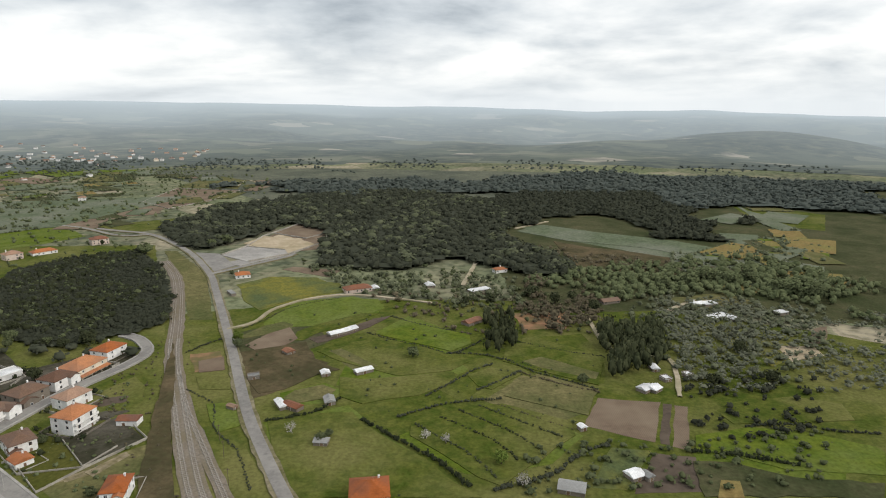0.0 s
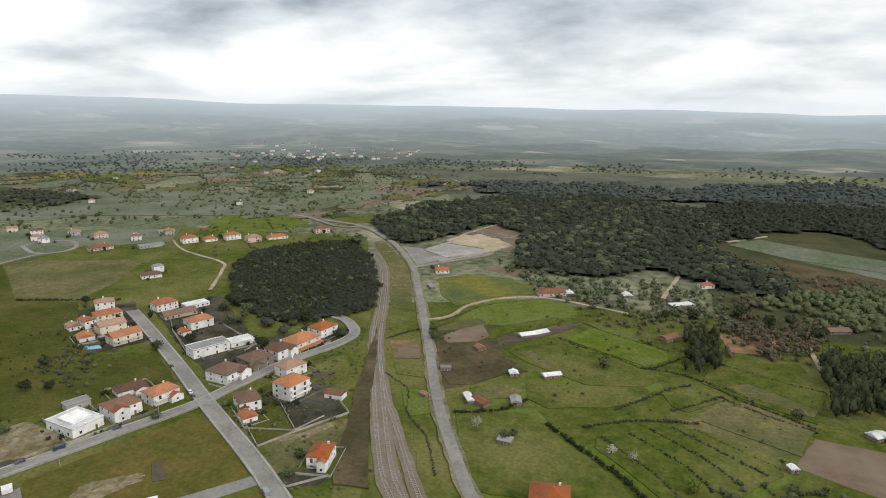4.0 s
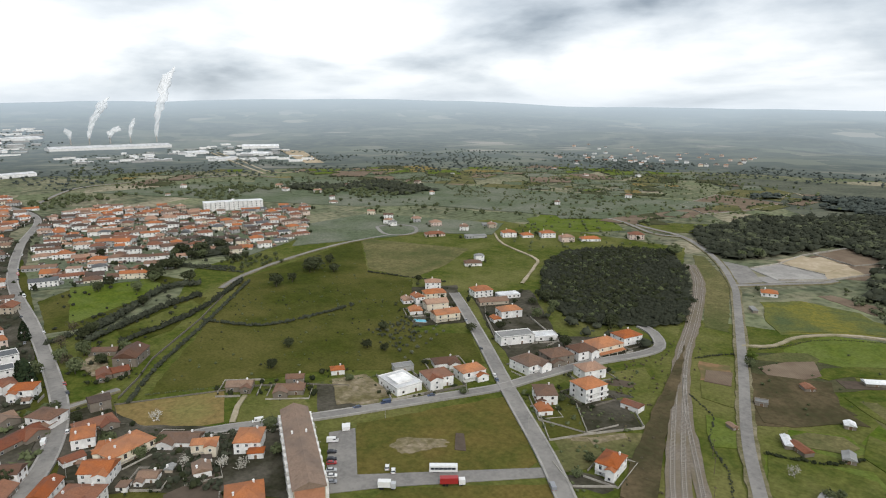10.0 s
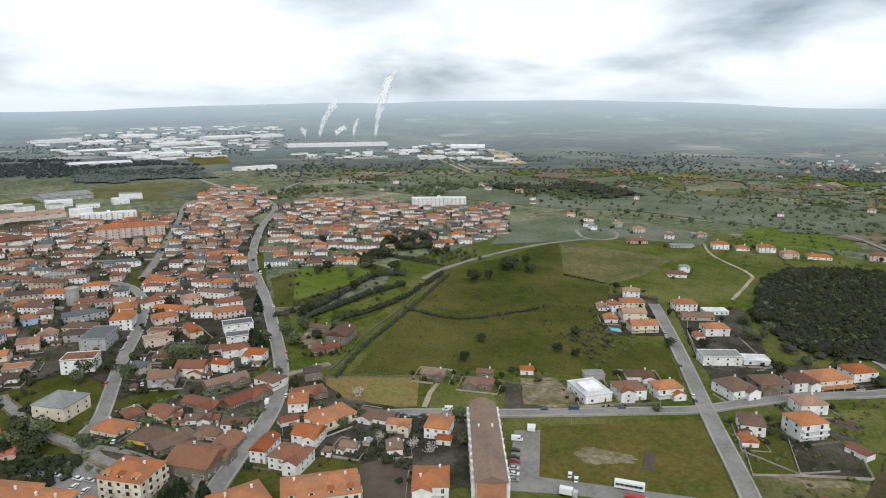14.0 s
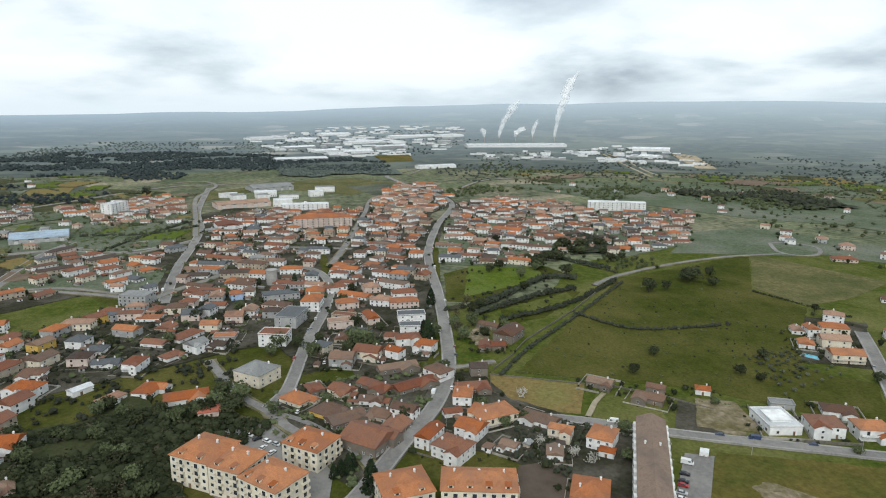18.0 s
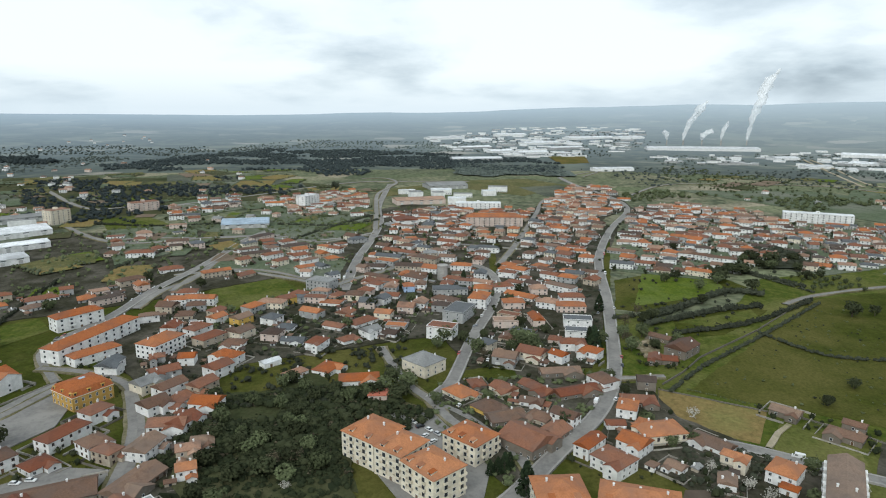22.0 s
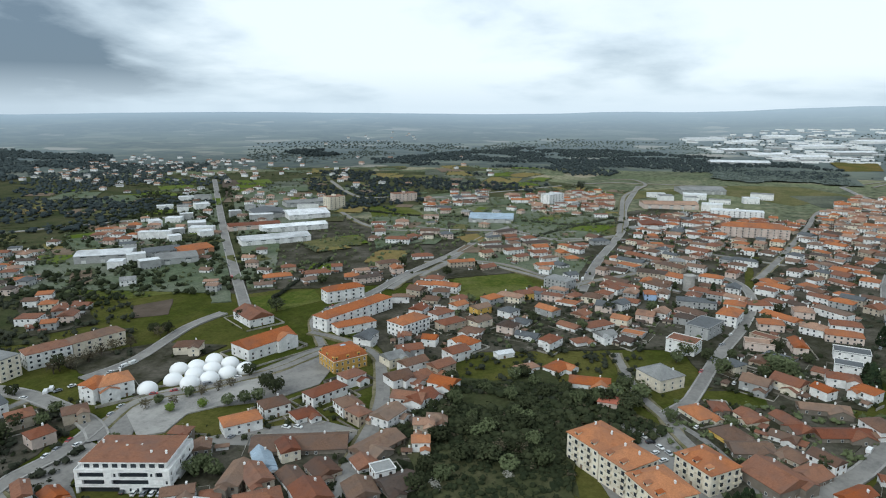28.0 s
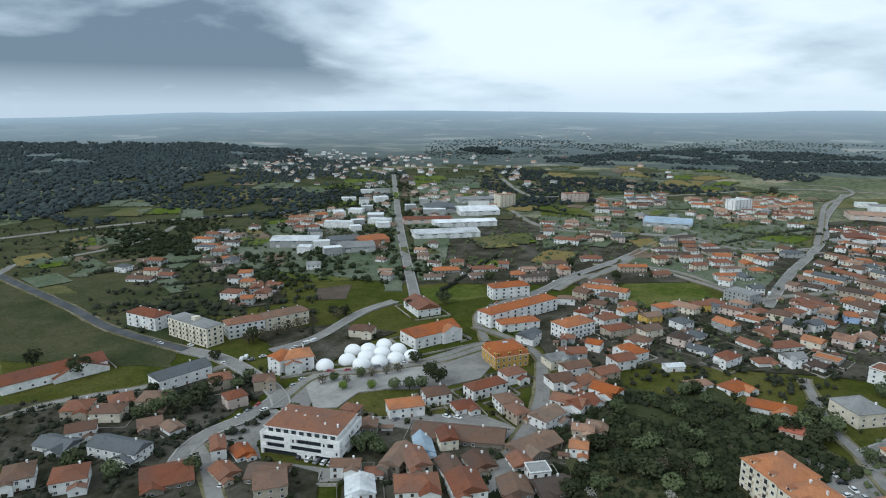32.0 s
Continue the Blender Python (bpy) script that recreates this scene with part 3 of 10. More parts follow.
def garden(x, y, rz, w, d, seed):
    """Shrubs, and often a low wall, round a house."""
    rg = random.Random(seed)
    a = radians(rz)
    ca, sa = math.cos(a), math.sin(a)

    def at(u, v):
        return x + ca * u - sa * v, y + sa * u + ca * v

    for i in range(rg.randint(10, 18)):
        u, v = rg.uniform(-w / 2 - 7, w / 2 + 6), rg.uniform(-6, d + 6)
        if -w / 2 - 1 < u < w / 2 + 1 and -1 < v < d + 1:
            continue
        p = at(u, v)
        if free(p[0], p[1], 0.3):
            h = rg.choice((1.0, 1.6, 2.4, 4.0))
            GARDEN.append((p[0], p[1], 0.1, h * rg.uniform(0.8, 1.2), h * rg.uniform(0.9, 1.3)))
    m, n = rg.uniform(2.5, 5), rg.uniform(3, 6)
    ring = [at(-w / 2 - m, -n), at(w / 2 + m, -n), at(w / 2 + m, d + n), at(-w / 2 - m, d + n)]
    ring.append(ring[0])
    if rg.random() < 0.5:
        run, mat = [], rg.choice(("plaster_wall", "plaster_wall", "stone_wall"))
        for p, q in zip(ring, ring[1:]):
            k = 5
            for j in range(k):
                c = (p[0] + (q[0] - p[0]) * j / k, p[1] + (q[1] - p[1]) * j / k)
                if on_road(*c) or not free(c[0], c[1], 0.2):
                    if len(run) > 2:
                        garden_wall(run, rg.choice((0.9, 1.2, 1.6)), mat)
                    run = []
                else:
                    run.append(c)
        if len(run) > 2:
            garden_wall(run, rg.choice((0.9, 1.2, 1.6)), mat)


HOMES = []
FAR_HOUSES = 455.0
FAR_GREEN = []
FAR = Shape()       # the houses beyond, joined
FAR_MATS = ["wall_" + k for k in WALLS] + ["tile_" + k for k in TILES] + ["pane"]


def far_house(x, y, rz, w, d, n=2, roof="hip", wall="white", tile="orange", h=None):
    """A house too far off to be told apart in its parts: walls, roof and window openings in the joined mesh."""
    rg = random.Random(int(x * 5 + y * 11))
    h = h or 2.65 * n + 0.2
    a = radians(rz)
    ca, sa = math.cos(a), math.sin(a)
    BUILT.append((x - sa * d / 2, y + ca * d / 2, 0.42 * math.hypot(w, d)))
    z0 = ground_z(x, y)
    s = Shape().box(-w / 2, 0, -0.5, w / 2, d, h, FAR_MATS.index("wall_" + wall))
    t = FAR_MATS.index("tile_" + tile)
    if roof == "flat":
        s.box(-w / 2 - 0.15, -0.15, h + 0.004, w / 2 + 0.15, d + 0.15, h + 0.4, t)
    else:
        q, rise = hip_roof(w, d, h, 0.42, 0.4, roof == "gable")
        k = len(s.v)
        s.v += q.v
        s.f += [[k + i for i in f] for f in q.f]
        s.m += [t] * len(q.f)
        if roof == "gable":
            if w >= d:
                for sx in (-w / 2, w / 2):
                    s.poly([(sx, 0, h), (sx, d, h), (sx, d / 2, h + d / 2 * 0.42)], FAR_MATS.index("wall_" + wall))
            else:
                for sy in (0, d):
                    s.poly([(-w / 2, sy, h), (w / 2, sy, h), (0, sy, h + w / 2 * 0.42)], FAR_MATS.index("wall_" + wall))
        if rg.random() < 0.6:
            u = rg.uniform(-0.3, 0.3) * w
            s.box(u - 0.4, d * 0.6, h, u + 0.4, d * 0.6 + 0.7, h + rise + 0.9, FAR_MATS.index("wall_white"))
    if math.hypot(x, y) < 1300:
        p = len(FAR_MATS) - 1
        for L, fx in ((w, 0), (d, 1), (d, -1)):
            k = max(1, int(L / 3.4))
            for fl in range(n):
                for i in range(k):
                    if rg.random() < 0.22:
                        continue
                    u, z = (i + 0.5) / k * L - L / 2, 1.0 + 2.65 * fl
                    if fx == 0:
                        s.box(u - 0.55, -0.05, z, u + 0.55, 0.02, z + 1.25, p)
                    else:
                        o = fx * w / 2
                        s.box(min(o, o + fx * 0.05), d / 2 + u - 0.55, z, max(o, o + fx * 0.05), d / 2 + u + 0.55, z + 1.25, p)
    if math.hypot(x, y) < 1000 and h > 2.4:
        for i in range(rg.randint(2, 5)):
            u, v, q = rg.uniform(-w / 2 - 7, w / 2 + 7), rg.uniform(-7, d + 7), rg.choice((1.5, 2.5, 4, 6))
            if not (-w / 2 - 1.5 < u < w / 2 + 1.5 and -1.5 < v < d + 1.5):
                FAR_GREEN.append((x + ca * u - sa * v, y + sa * u + ca * v, 0.1, q * rg.uniform(0.8, 1.2), q * rg.uniform(0.8, 1.2)))
    k = len(FAR.v)
    FAR.v += [(x + ca * v[0] - sa * v[1], y + sa * v[0] + ca * v[1], z0 + v[2]) for v in s.v]
    FAR.f += [[k + i for i in f] for f in s.f]
    FAR.m += s.m


def house(x, y, rz, w, d, n=2, roof="hip", wall="white", tile="orange", extra="", h=None, word="house"):
    """A house whose front (local y=0, facing -y) has its middle at x, y. extra: b balcony, v veranda, g garage, a annex, c two chimneys, s shed look."""
    rg = random.Random(int(x * 7 + y * 13))
    r = math.hypot(x, y)
    if r > FAR_HOUSES:
        return far_house(x, y, rz, w, d, n, roof, wall, tile, h)
    h = h or 2.65 * n + 0.25
    a = radians(rz)
    cx, cy = x - math.sin(a) * d / 2, y + math.cos(a) * d / 2
    BUILT.append((cx, cy, 0.42 * math.hypot(w, d)))
    if "s" not in extra:
        HOMES.append((x, y, rz, w, d))
    ob = thing(word, x, y, 0, rz, f"{'single' if n == 1 else 'two' if n == 2 else 'three'}-storey {WORDS[wall]} {word} with {TWORD[tile]} {roof if roof != 'flat' else ''} roof".replace("  ", " "),
               word, "houses of the town")
    s = Shape().box(-w / 2, 0, -0.3, w / 2, d, h)
    gable = roof == "gable"
    if roof == "flat":
        piece("roof", Shape().box(-w / 2 - 0.2, -0.2, h + 0.004, w / 2 + 0.2, d + 0.2, h + 0.3).mesh("roof", M["tile_" + tile]), ob)
        par = Shape()
        for q in ((-w / 2 - 0.2, -0.2, w / 2 + 0.2, 0.05), (-w / 2 - 0.2, d - 0.05, w / 2 + 0.2, d + 0.2), (-w / 2 - 0.2, 0.05, -w / 2 + 0.05, d - 0.05), (w / 2 - 0.05, 0.05, w / 2 + 0.2, d - 0.05)):
            par.box(q[0], q[1], h + 0.304, q[2], q[3], h + 0.75)
        piece("parapet", par.mesh("parapet", M["wall_" + wall]), ob)
        top = 0.3
    else:
        rs, top = hip_roof(w, d, h, 0.42 if n > 1 else 0.38, 0.4 if "s" not in extra else 0.25, gable)
        piece("roof", rs.mesh("roof", M["tile_" + tile]), ob)
        if gable:
            ov = 0.4 if "s" not in extra else 0.25
            k = 0.42 if n > 1 else 0.38
            if w + 2 * ov >= d + 2 * ov:
                for sx in (-w / 2, w / 2):
                    s.poly([(sx, 0, h), (sx, d, h), (sx, d / 2, h + d / 2 * k)])
            else:
                for sy in (0, d):
                    s.poly([(-w / 2, sy, h), (w / 2, sy, h), (0, sy, h + w / 2 * k)])
    piece("wall", s.mesh("wall", M["wall_" + wall]), ob)
    if r < 400 and "s" not in extra and roof != "flat" and w > 7.5 and rg.random() < 0.75:
        # a lower wing with a roof of its own
        ww, wd, wh = w * rg.uniform(0.38, 0.55), rg.uniform(2.0, 3.6), max(2.5, h - rg.choice((0.0, 0.6, 2.4)))
        u = rg.choice((-1, 1)) * (w - ww) / 2
        wing = piece("wing", Shape().box(u - ww / 2, -wd, -0.3, u + ww / 2, -0.004, wh).poly([(u - ww / 2, -wd, wh), (u + ww / 2, -wd, wh), (u, -wd, wh + ww / 2 * 0.42)]).mesh("wing", M["wall_" + wall]), ob)
        q = Shape()
        e, rdg, bk = 0.35, wh + 0.15 + (ww / 2 + 0.35) * 0.42, min(d * 0.5, 4.0)
        x0, x1, y0 = u - ww / 2 - e, u + ww / 2 + e, -wd - e
        q.poly([(x0, y0, wh + 0.15), (u, y0, rdg), (u, bk, rdg), (x0, bk, wh + 0.15)]).poly([(u, y0, rdg), (x1, y0, wh + 0.15), (x1, bk, wh + 0.15), (u, bk, rdg)])
        q.poly([(x0, y0, wh + 0.02), (u, y0, rdg - 0.13), (u, y0, rdg), (x0, y0, wh + 0.15)]).poly([(u, y0, rdg - 0.13), (x1, y0, wh + 0.02), (x1, y0, wh + 0.15), (u, y0, rdg)])
        q.poly([(x0, y0, wh + 0.02), (x0, y0, wh + 0.15), (x0, bk, wh + 0.15), (x0, bk, wh + 0.02)]).poly([(x1, y0, wh + 0.02), (x1, bk, wh + 0.02), (x1, bk, wh + 0.15), (x1, y0, wh + 0.15)])
        piece("wing_roof", q.mesh("wing_roof", M["tile_" + tile]), ob)
        for fl in range(max(1, int(wh / 2.6))):
            add_window(wing, u, -wd, 1.0 + 2.65 * fl, 0, 1.2, 1.25, "white", False)
    if r > 1100 or "s" in extra:
        if "s" in extra and r < 600:
            add_door(ob, rg.uniform(-0.2, 0.2) * w, 0, 0, 1.4, 2.0)
        return ob
    fine = r < 310
    look_ = "white" if rg.random() < 0.6 else "brown"
    sides = [(0, 0.0, 0.0, w, 0.0), (1, w / 2, d / 2, d, math.pi / 2), (2, -w / 2, d / 2, d, -math.pi / 2)]
    if fine:
        sides.append((3, 0.0, d, w, math.pi))
    if r > 620:
        sides = sides[:1]
    for si, sx, sy, L, ang in sides:
        k = max(1, int(L / (3.6 if fine else 5.6)))
        if r > 620:
            k = min(k, 3)
        for fl in range(n):
            for i in range(k):
                u = (i + 0.5) / k * L - L / 2
                px, py = sx + math.cos(ang) * u, sy + math.sin(ang) * u
                zz = 0.15 + 2.65 * fl + 0.9
                if fl == 0 and si == 0 and i == k // 2:
                    add_door(ob, px, py, ang)
                elif fl == 0 and si == 0 and "g" in extra and i == 0 and L / k > 2.7:
                    add_door(ob, px, py, ang, 2.5, 2.2, "garage", "garage_door")
                elif fl == 0 and rg.random() < 0.25:
                    continue
                elif "b" in extra and fl > 0 and si == 0:
                    add_window(ob, px, py, zz - 0.85, ang, 1.3, 2.1, look_, fine, "balcony_window")
                else:
                    add_window(ob, px, py, zz, ang, 1.2, 1.25, look_, fine)
    if "b" in extra and n > 1:
        for fl in range(1, n):
            z = 0.1 + 2.65 * fl
            bl = piece("balcony", Shape().box(-w / 2 + 0.4, -1.4, z - 0.18, w / 2 - 0.4, -0.004, z).mesh("balcony", M["concrete"]), ob)
            rl = Shape().box(-w / 2 + 0.4, -1.4, z + 0.004, w / 2 - 0.4, -1.28, z + 0.95)
            rl.box(-w / 2 + 0.4, -1.276, z + 0.004, -w / 2 + 0.52, -0.1, z + 0.95).box(w / 2 - 0.52, -1.276, z + 0.004, w / 2 - 0.4, -0.1, z + 0.95)
            piece("parapet", rl.mesh("parapet", M["wall_" + wall]), bl)
    if "v" in extra:
        vr = Shape().poly([(-w / 2, -2.6, 2.35), (w / 2, -2.6, 2.35), (w / 2, -0.004, 2.9), (-w / 2, -0.004, 2.9)])
        vr.poly([(-w / 2, -2.6, 2.2), (-w / 2, -0.004, 2.75), (w / 2, -0.004, 2.75), (w / 2, -2.6, 2.2)])
        vr.poly([(-w / 2, -2.6, 2.2), (w / 2, -2.6, 2.2), (w / 2, -2.6, 2.35), (-w / 2, -2.6, 2.35)])
        piece("veranda_roof", vr.mesh("veranda_roof", M["tile_" + tile]), ob)
        for i in range(4):
            u = -w / 2 + 0.2 + i * (w - 0.4) / 3
            piece("post", Shape().box(u - 0.12, -2.5, 0, u + 0.12, -2.26, 2.21).mesh("post", M["wall_" + wall]), ob)
    if roof != "flat":
        ym = d / 2
        for i in range(2 if "c" in extra else 1):
            u = (-0.28 if i else 0.25) * w
            zz = h + top * 0.55
            piece("chimney", chimney_mesh(), ob, u, ym * (0.6 if i else 1.5), zz)
        if fine and n > 1 and rg.random() < 0.5:
            mast = Shape().box(-0.03, -0.03, -0.6, 0.03, 0.03, 1.8).box(-0.6, -0.02, 1.5, 0.6, 0.02, 1.54).box(-0.02, -0.4, 1.3, 0.02, 0.4, 1.34)
            piece("antenna", mast.mesh("antenna", M["steel"]), ob, 0.1 * w, ym, h + top * 0.95)
    return ob


def catmull(pts, step=6.0):
    out = []
    n = len(pts)
    for i in range(n - 1):
        p0, p1, p2, p3 = pts[max(i - 1, 0)], pts[i], pts[i + 1], pts[min(i + 2, n - 1)]
        L = math.hypot(p2[0] - p1[0], p2[1] - p1[1])
        k = max(1, int(L / step))
        for j in range(k):
            t = j / k
            out.append(tuple(0.5 * (2 * p1[q] + (p2[q] - p0[q]) * t + (2 * p0[q] - 5 * p1[q] + 4 * p2[q] - p3[q]) * t * t + (3 * p1[q] - p0[q] - 3 * p2[q] + p3[q]) * t ** 3) for q in (0, 1)))
    out.append(tuple(pts[-1]))
    return out


def offset(path, o):
    out = []
    for i, p in enumerate(path):
        a, b = path[max(i - 1, 0)], path[min(i + 1, len(path) - 1)]
        L = math.hypot(b[0] - a[0], b[1] - a[1]) or 1.0
        out.append((p[0] - (b[1] - a[1]) / L * o, p[1] + (b[0] - a[0]) / L * o))
    return out


def ribbon(path, o0, o1, z0, z1, rag=0.0):
    """A strip between two offsets of a path, with sides."""
    s = Shape()
    a, b = offset(path, o0), offset(path, o1)
    if rag:
        a = [(p[0] + random.uniform(-rag, rag), p[1] + random.uniform(-rag, rag)) for p in a]
        b = [(p[0] + random.uniform(-rag, rag), p[1] + random.uniform(-rag, rag)) for p in b]
    n = len(path)
    for p in a:
        s.v.append((*p, z1))
    for p in b:
        s.v.append((*p, z1))
    for p in a:
        s.v.append((*p, z0))
    for p in b:
        s.v.append((*p, z0))
    for i in range(n - 1):
        s.f += [[i, i + 1, n + i + 1, n + i][::-1], [i, i + 1, 2 * n + i + 1, 2 * n + i], [n + i, 3 * n + i, 3 * n + i + 1, n + i + 1]]
        s.m += [0, 0, 0]
    return s


LEVEL = [0.0]


def road(pts, width, mat="asphalt", walks=0.0, label="", lines=False):
    path = catmull(pts)
    LEVEL[0] += 0.006
    z = 0.40 + LEVEL[0]
    for p in path:
        ROADS.append((p[0], p[1], width / 2 + walks))
    name = "road" if mat.startswith("asphalt") else "track" if mat == "dirt" else "pavement"
    ob = new(name, ribbon(path, -width / 2, width / 2, -0.1, z, 0.0 if mat != "dirt" else 0.35).mesh(name, M[mat]))
    tagged(ob, label or ("worn grey asphalt road" if mat == "asphalt" else "dark new asphalt road" if mat == "asphalt_dark" else "pale dirt track through the fields"), "road", kind="structure")
    if not walks and mat.startswith("asphalt"):
        vg = new("road_verge", ribbon(path, -width / 2 - 1.5, width / 2 + 1.5, -0.1, z - 0.12, 0.55).mesh("road_verge", M["verge"]))
        tagged(vg, "dusty verge of dry grass beside the asphalt", "verge", kind="structure")
    if walks:
        for sd in (-1, 1):
            o = sorted((sd * (width / 2 + 0.004), sd * (width / 2 + walks)))
            pv = new("pavement", ribbon(path, o[0], o[1], -0.1, z + 0.15).mesh("pavement", M["pavement"]))
            tagged(pv, "pale concrete pavement with a raised kerb", "pavement", kind="structure")
    if lines:
        ln = Shape()
        for i in range(0, len(path) - 1, 2):
            q = ribbon(path[i:i + 2], -0.09, 0.09, z, z + 0.006)
            k = len(ln.v)
            ln.v += q.v
            ln.f += [[k + j for j in f] for f in q.f]
            ln.m += q.m
        m = new("road_marking", ln.mesh("road_marking", M["frame"]))
        tagged(m, "dashed white centre line on the asphalt", "road marking", kind="structure")
    return ob


FIELDS = []


def field(mat, *pts, label="", name="field", rise=None):
    """A plot of ground with its own cover; edges run a little uneven."""
    LEVEL[0] += 0.003
    z = (0.12 if rise is None else rise) + LEVEL[0]
    rg = random.Random(int(pts[0][0]) * 31 + int(pts[0][1]))
    ring = []
    for i, p in enumerate(pts):
        q = pts[(i + 1) % len(pts)]
        L = math.hypot(q[0] - p[0], q[1] - p[1])
        k = max(1, int(L / 6))
        w = min(1.0, L / 60) * (0.0 if name != "field" else 1.6 if mat in ("sand", "scar", "scrub_ground") else 0.8)
        for j in range(k):
            t = j / k
            ring.append((p[0] + (q[0] - p[0]) * t + rg.uniform(-w, w), p[1] + (q[1] - p[1]) * t + rg.uniform(-w, w), z))
    s = Shape().poly(ring)
    for i in range(len(ring)):
        p, q = ring[i], ring[(i + 1) % len(ring)]
        s.poly([p, (p[0], p[1], -0.1), (q[0], q[1], -0.1), q])
    ob = new(name, s.mesh(name, M[mat]))
    tagged(ob, label or WFIELD.get(mat, "plot of ground"), "field" if name == "field" else name.replace("_", " "), kind="structure")
    FIELDS.append(pts)
    return ob


WFIELD = dict(far_grass="green meadow paled by haze in its colour", pasture="wide dark green pasture", brown_scrub="brown dead scrub beside the railway", grass="green meadow with uneven grass", grass_lush="lush bright green grass plot", grass_dry="dry olive-brown rough grass", grass_gold="vacant lot of golden brown grass",
              straw="straw-coloured mown field", mustard="field in yellow bloom", soil="ploughed brown soil plot", soil_dark="dark dug garden soil", sand="bare pale sand and gravel patch", worn_earth="worn patch of bare pale earth",
              yard="trodden garden ground with weeds", scrub_ground="rough scrub-covered ground", hazed_scrub="low scrub greyed by haze in its colour", scar="reddish bare earth", asphalt="worn asphalt car park", pavement="pale paved square", concrete="concrete yard",
              asphalt_dark="dark asphalt yard")


def inside(x, y, poly):
    c = False
    n = len(poly)
    for i in range(n):
        x0, y0 = poly[i]
        x1, y1 = poly[i - 1]
        if (y0 > y) != (y1 > y) and x < (x1 - x0) * (y - y0) / (y1 - y0) + x0:
            c = not c
    return c


def free(x, y, gap=1.0):
    for bx, by, br in BUILT:
        if abs(bx - x) < br + gap and abs(by - y) < br + gap and math.hypot(bx - x, by - y) < br + gap:
            return False
    for bx, by, br in ROADS:
        if abs(bx - x) < br + gap and abs(by - y) < br + gap:
            return False
    return True


# ---------- ground ----------
HILLS = ((-180, 50), (-60, 72), (-34, 76), (-20, 98), (0, 116), (12, 120), (20, 136), (34, 158), (44, 188), (52, 203), (62, 200), (70, 178), (82, 156), (97, 114), (116, 92), (131, 100), (150, 94), (165, 62), (180, 50))
ROLL = ((-180, 30), (-40, 82), (10, 72), (34, 34), (52, 9), (110, 9), (135, 16), (180, 30))


def along(keys, deg):
    for (a, u), (b, v) in zip(keys, keys[1:]):
        if a <= deg <= b:
            t = (deg - a) / (b - a)
            return u + (v - u) * t * t * (3 - 2 * t)
    return keys[-1][1]


def ground_z(x, y):
    """Level round the town, rolling land beyond, hills at the rim."""
    r = math.hypot(x, y)
    if r < 1750:
        return 0.0
    t = min(1.0, (r - 1750) / 3050)
    deg = math.degrees(math.atan2(-x, y))
    c, s = math.cos(radians(deg)), math.sin(radians(deg))
    w = noise.noise((x / 900, y / 900, 3.3)) * 1.1 + noise.noise((x / 380, y / 380, 7.1)) * 0.35 - 0.25
    rim = along(HILLS, deg) + 9 * noise.noise((c * 5, s * 5, 1.7)) + 4 * noise.noise((c * 17, s * 17, 4.1))
    return rim * t ** 2.8 + along(ROLL, deg) * w * min(1.0, t * 4) * (1 - 0.75 * t ** 2)


def polar(name, r0, r1, rings, spokes, lift, mat, label, wobble=0.0, drop=0.0):
    v, f = [], []
    for i in range(rings + 1):
        r = r0 + (r1 - r0) * (i / rings) ** 1.5
        for j in range(spokes):
            a = 2 * math.pi * j / spokes
            rr = r + (noise.noise((math.cos(a) * 14, math.sin(a) * 14, r0)) * wobble if i == 0 else 0)
            x, y = rr * math.sin(a), rr * math.cos(a)
            edge = -1.5 if i == 0 and r0 > 0 else 0
            v.append((x, y, ground_z(x, y) + lift + edge - drop * min(1.0, max(0.0, (rr - 1800) / 150))))
    for i in range(rings):
        for j in range(spokes):
            k = (j + 1) % spokes
            f.append((i * spokes + j, (i + 1) * spokes + j, (i + 1) * spokes + k, i * spokes + k))
    ob = new(name, mesh_of(name, v, f, mat))
    for p in ob.data.polygons:
        p.use_smooth = True
    return tagged(ob, label, "land", kind="structure")


polar("ground", 0.0, 4900.0, 90, 288, 0.0, ground_material(), "wide rolling countryside of meadows and scrub", drop=22.0)
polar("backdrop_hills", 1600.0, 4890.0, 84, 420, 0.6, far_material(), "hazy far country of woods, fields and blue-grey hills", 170)


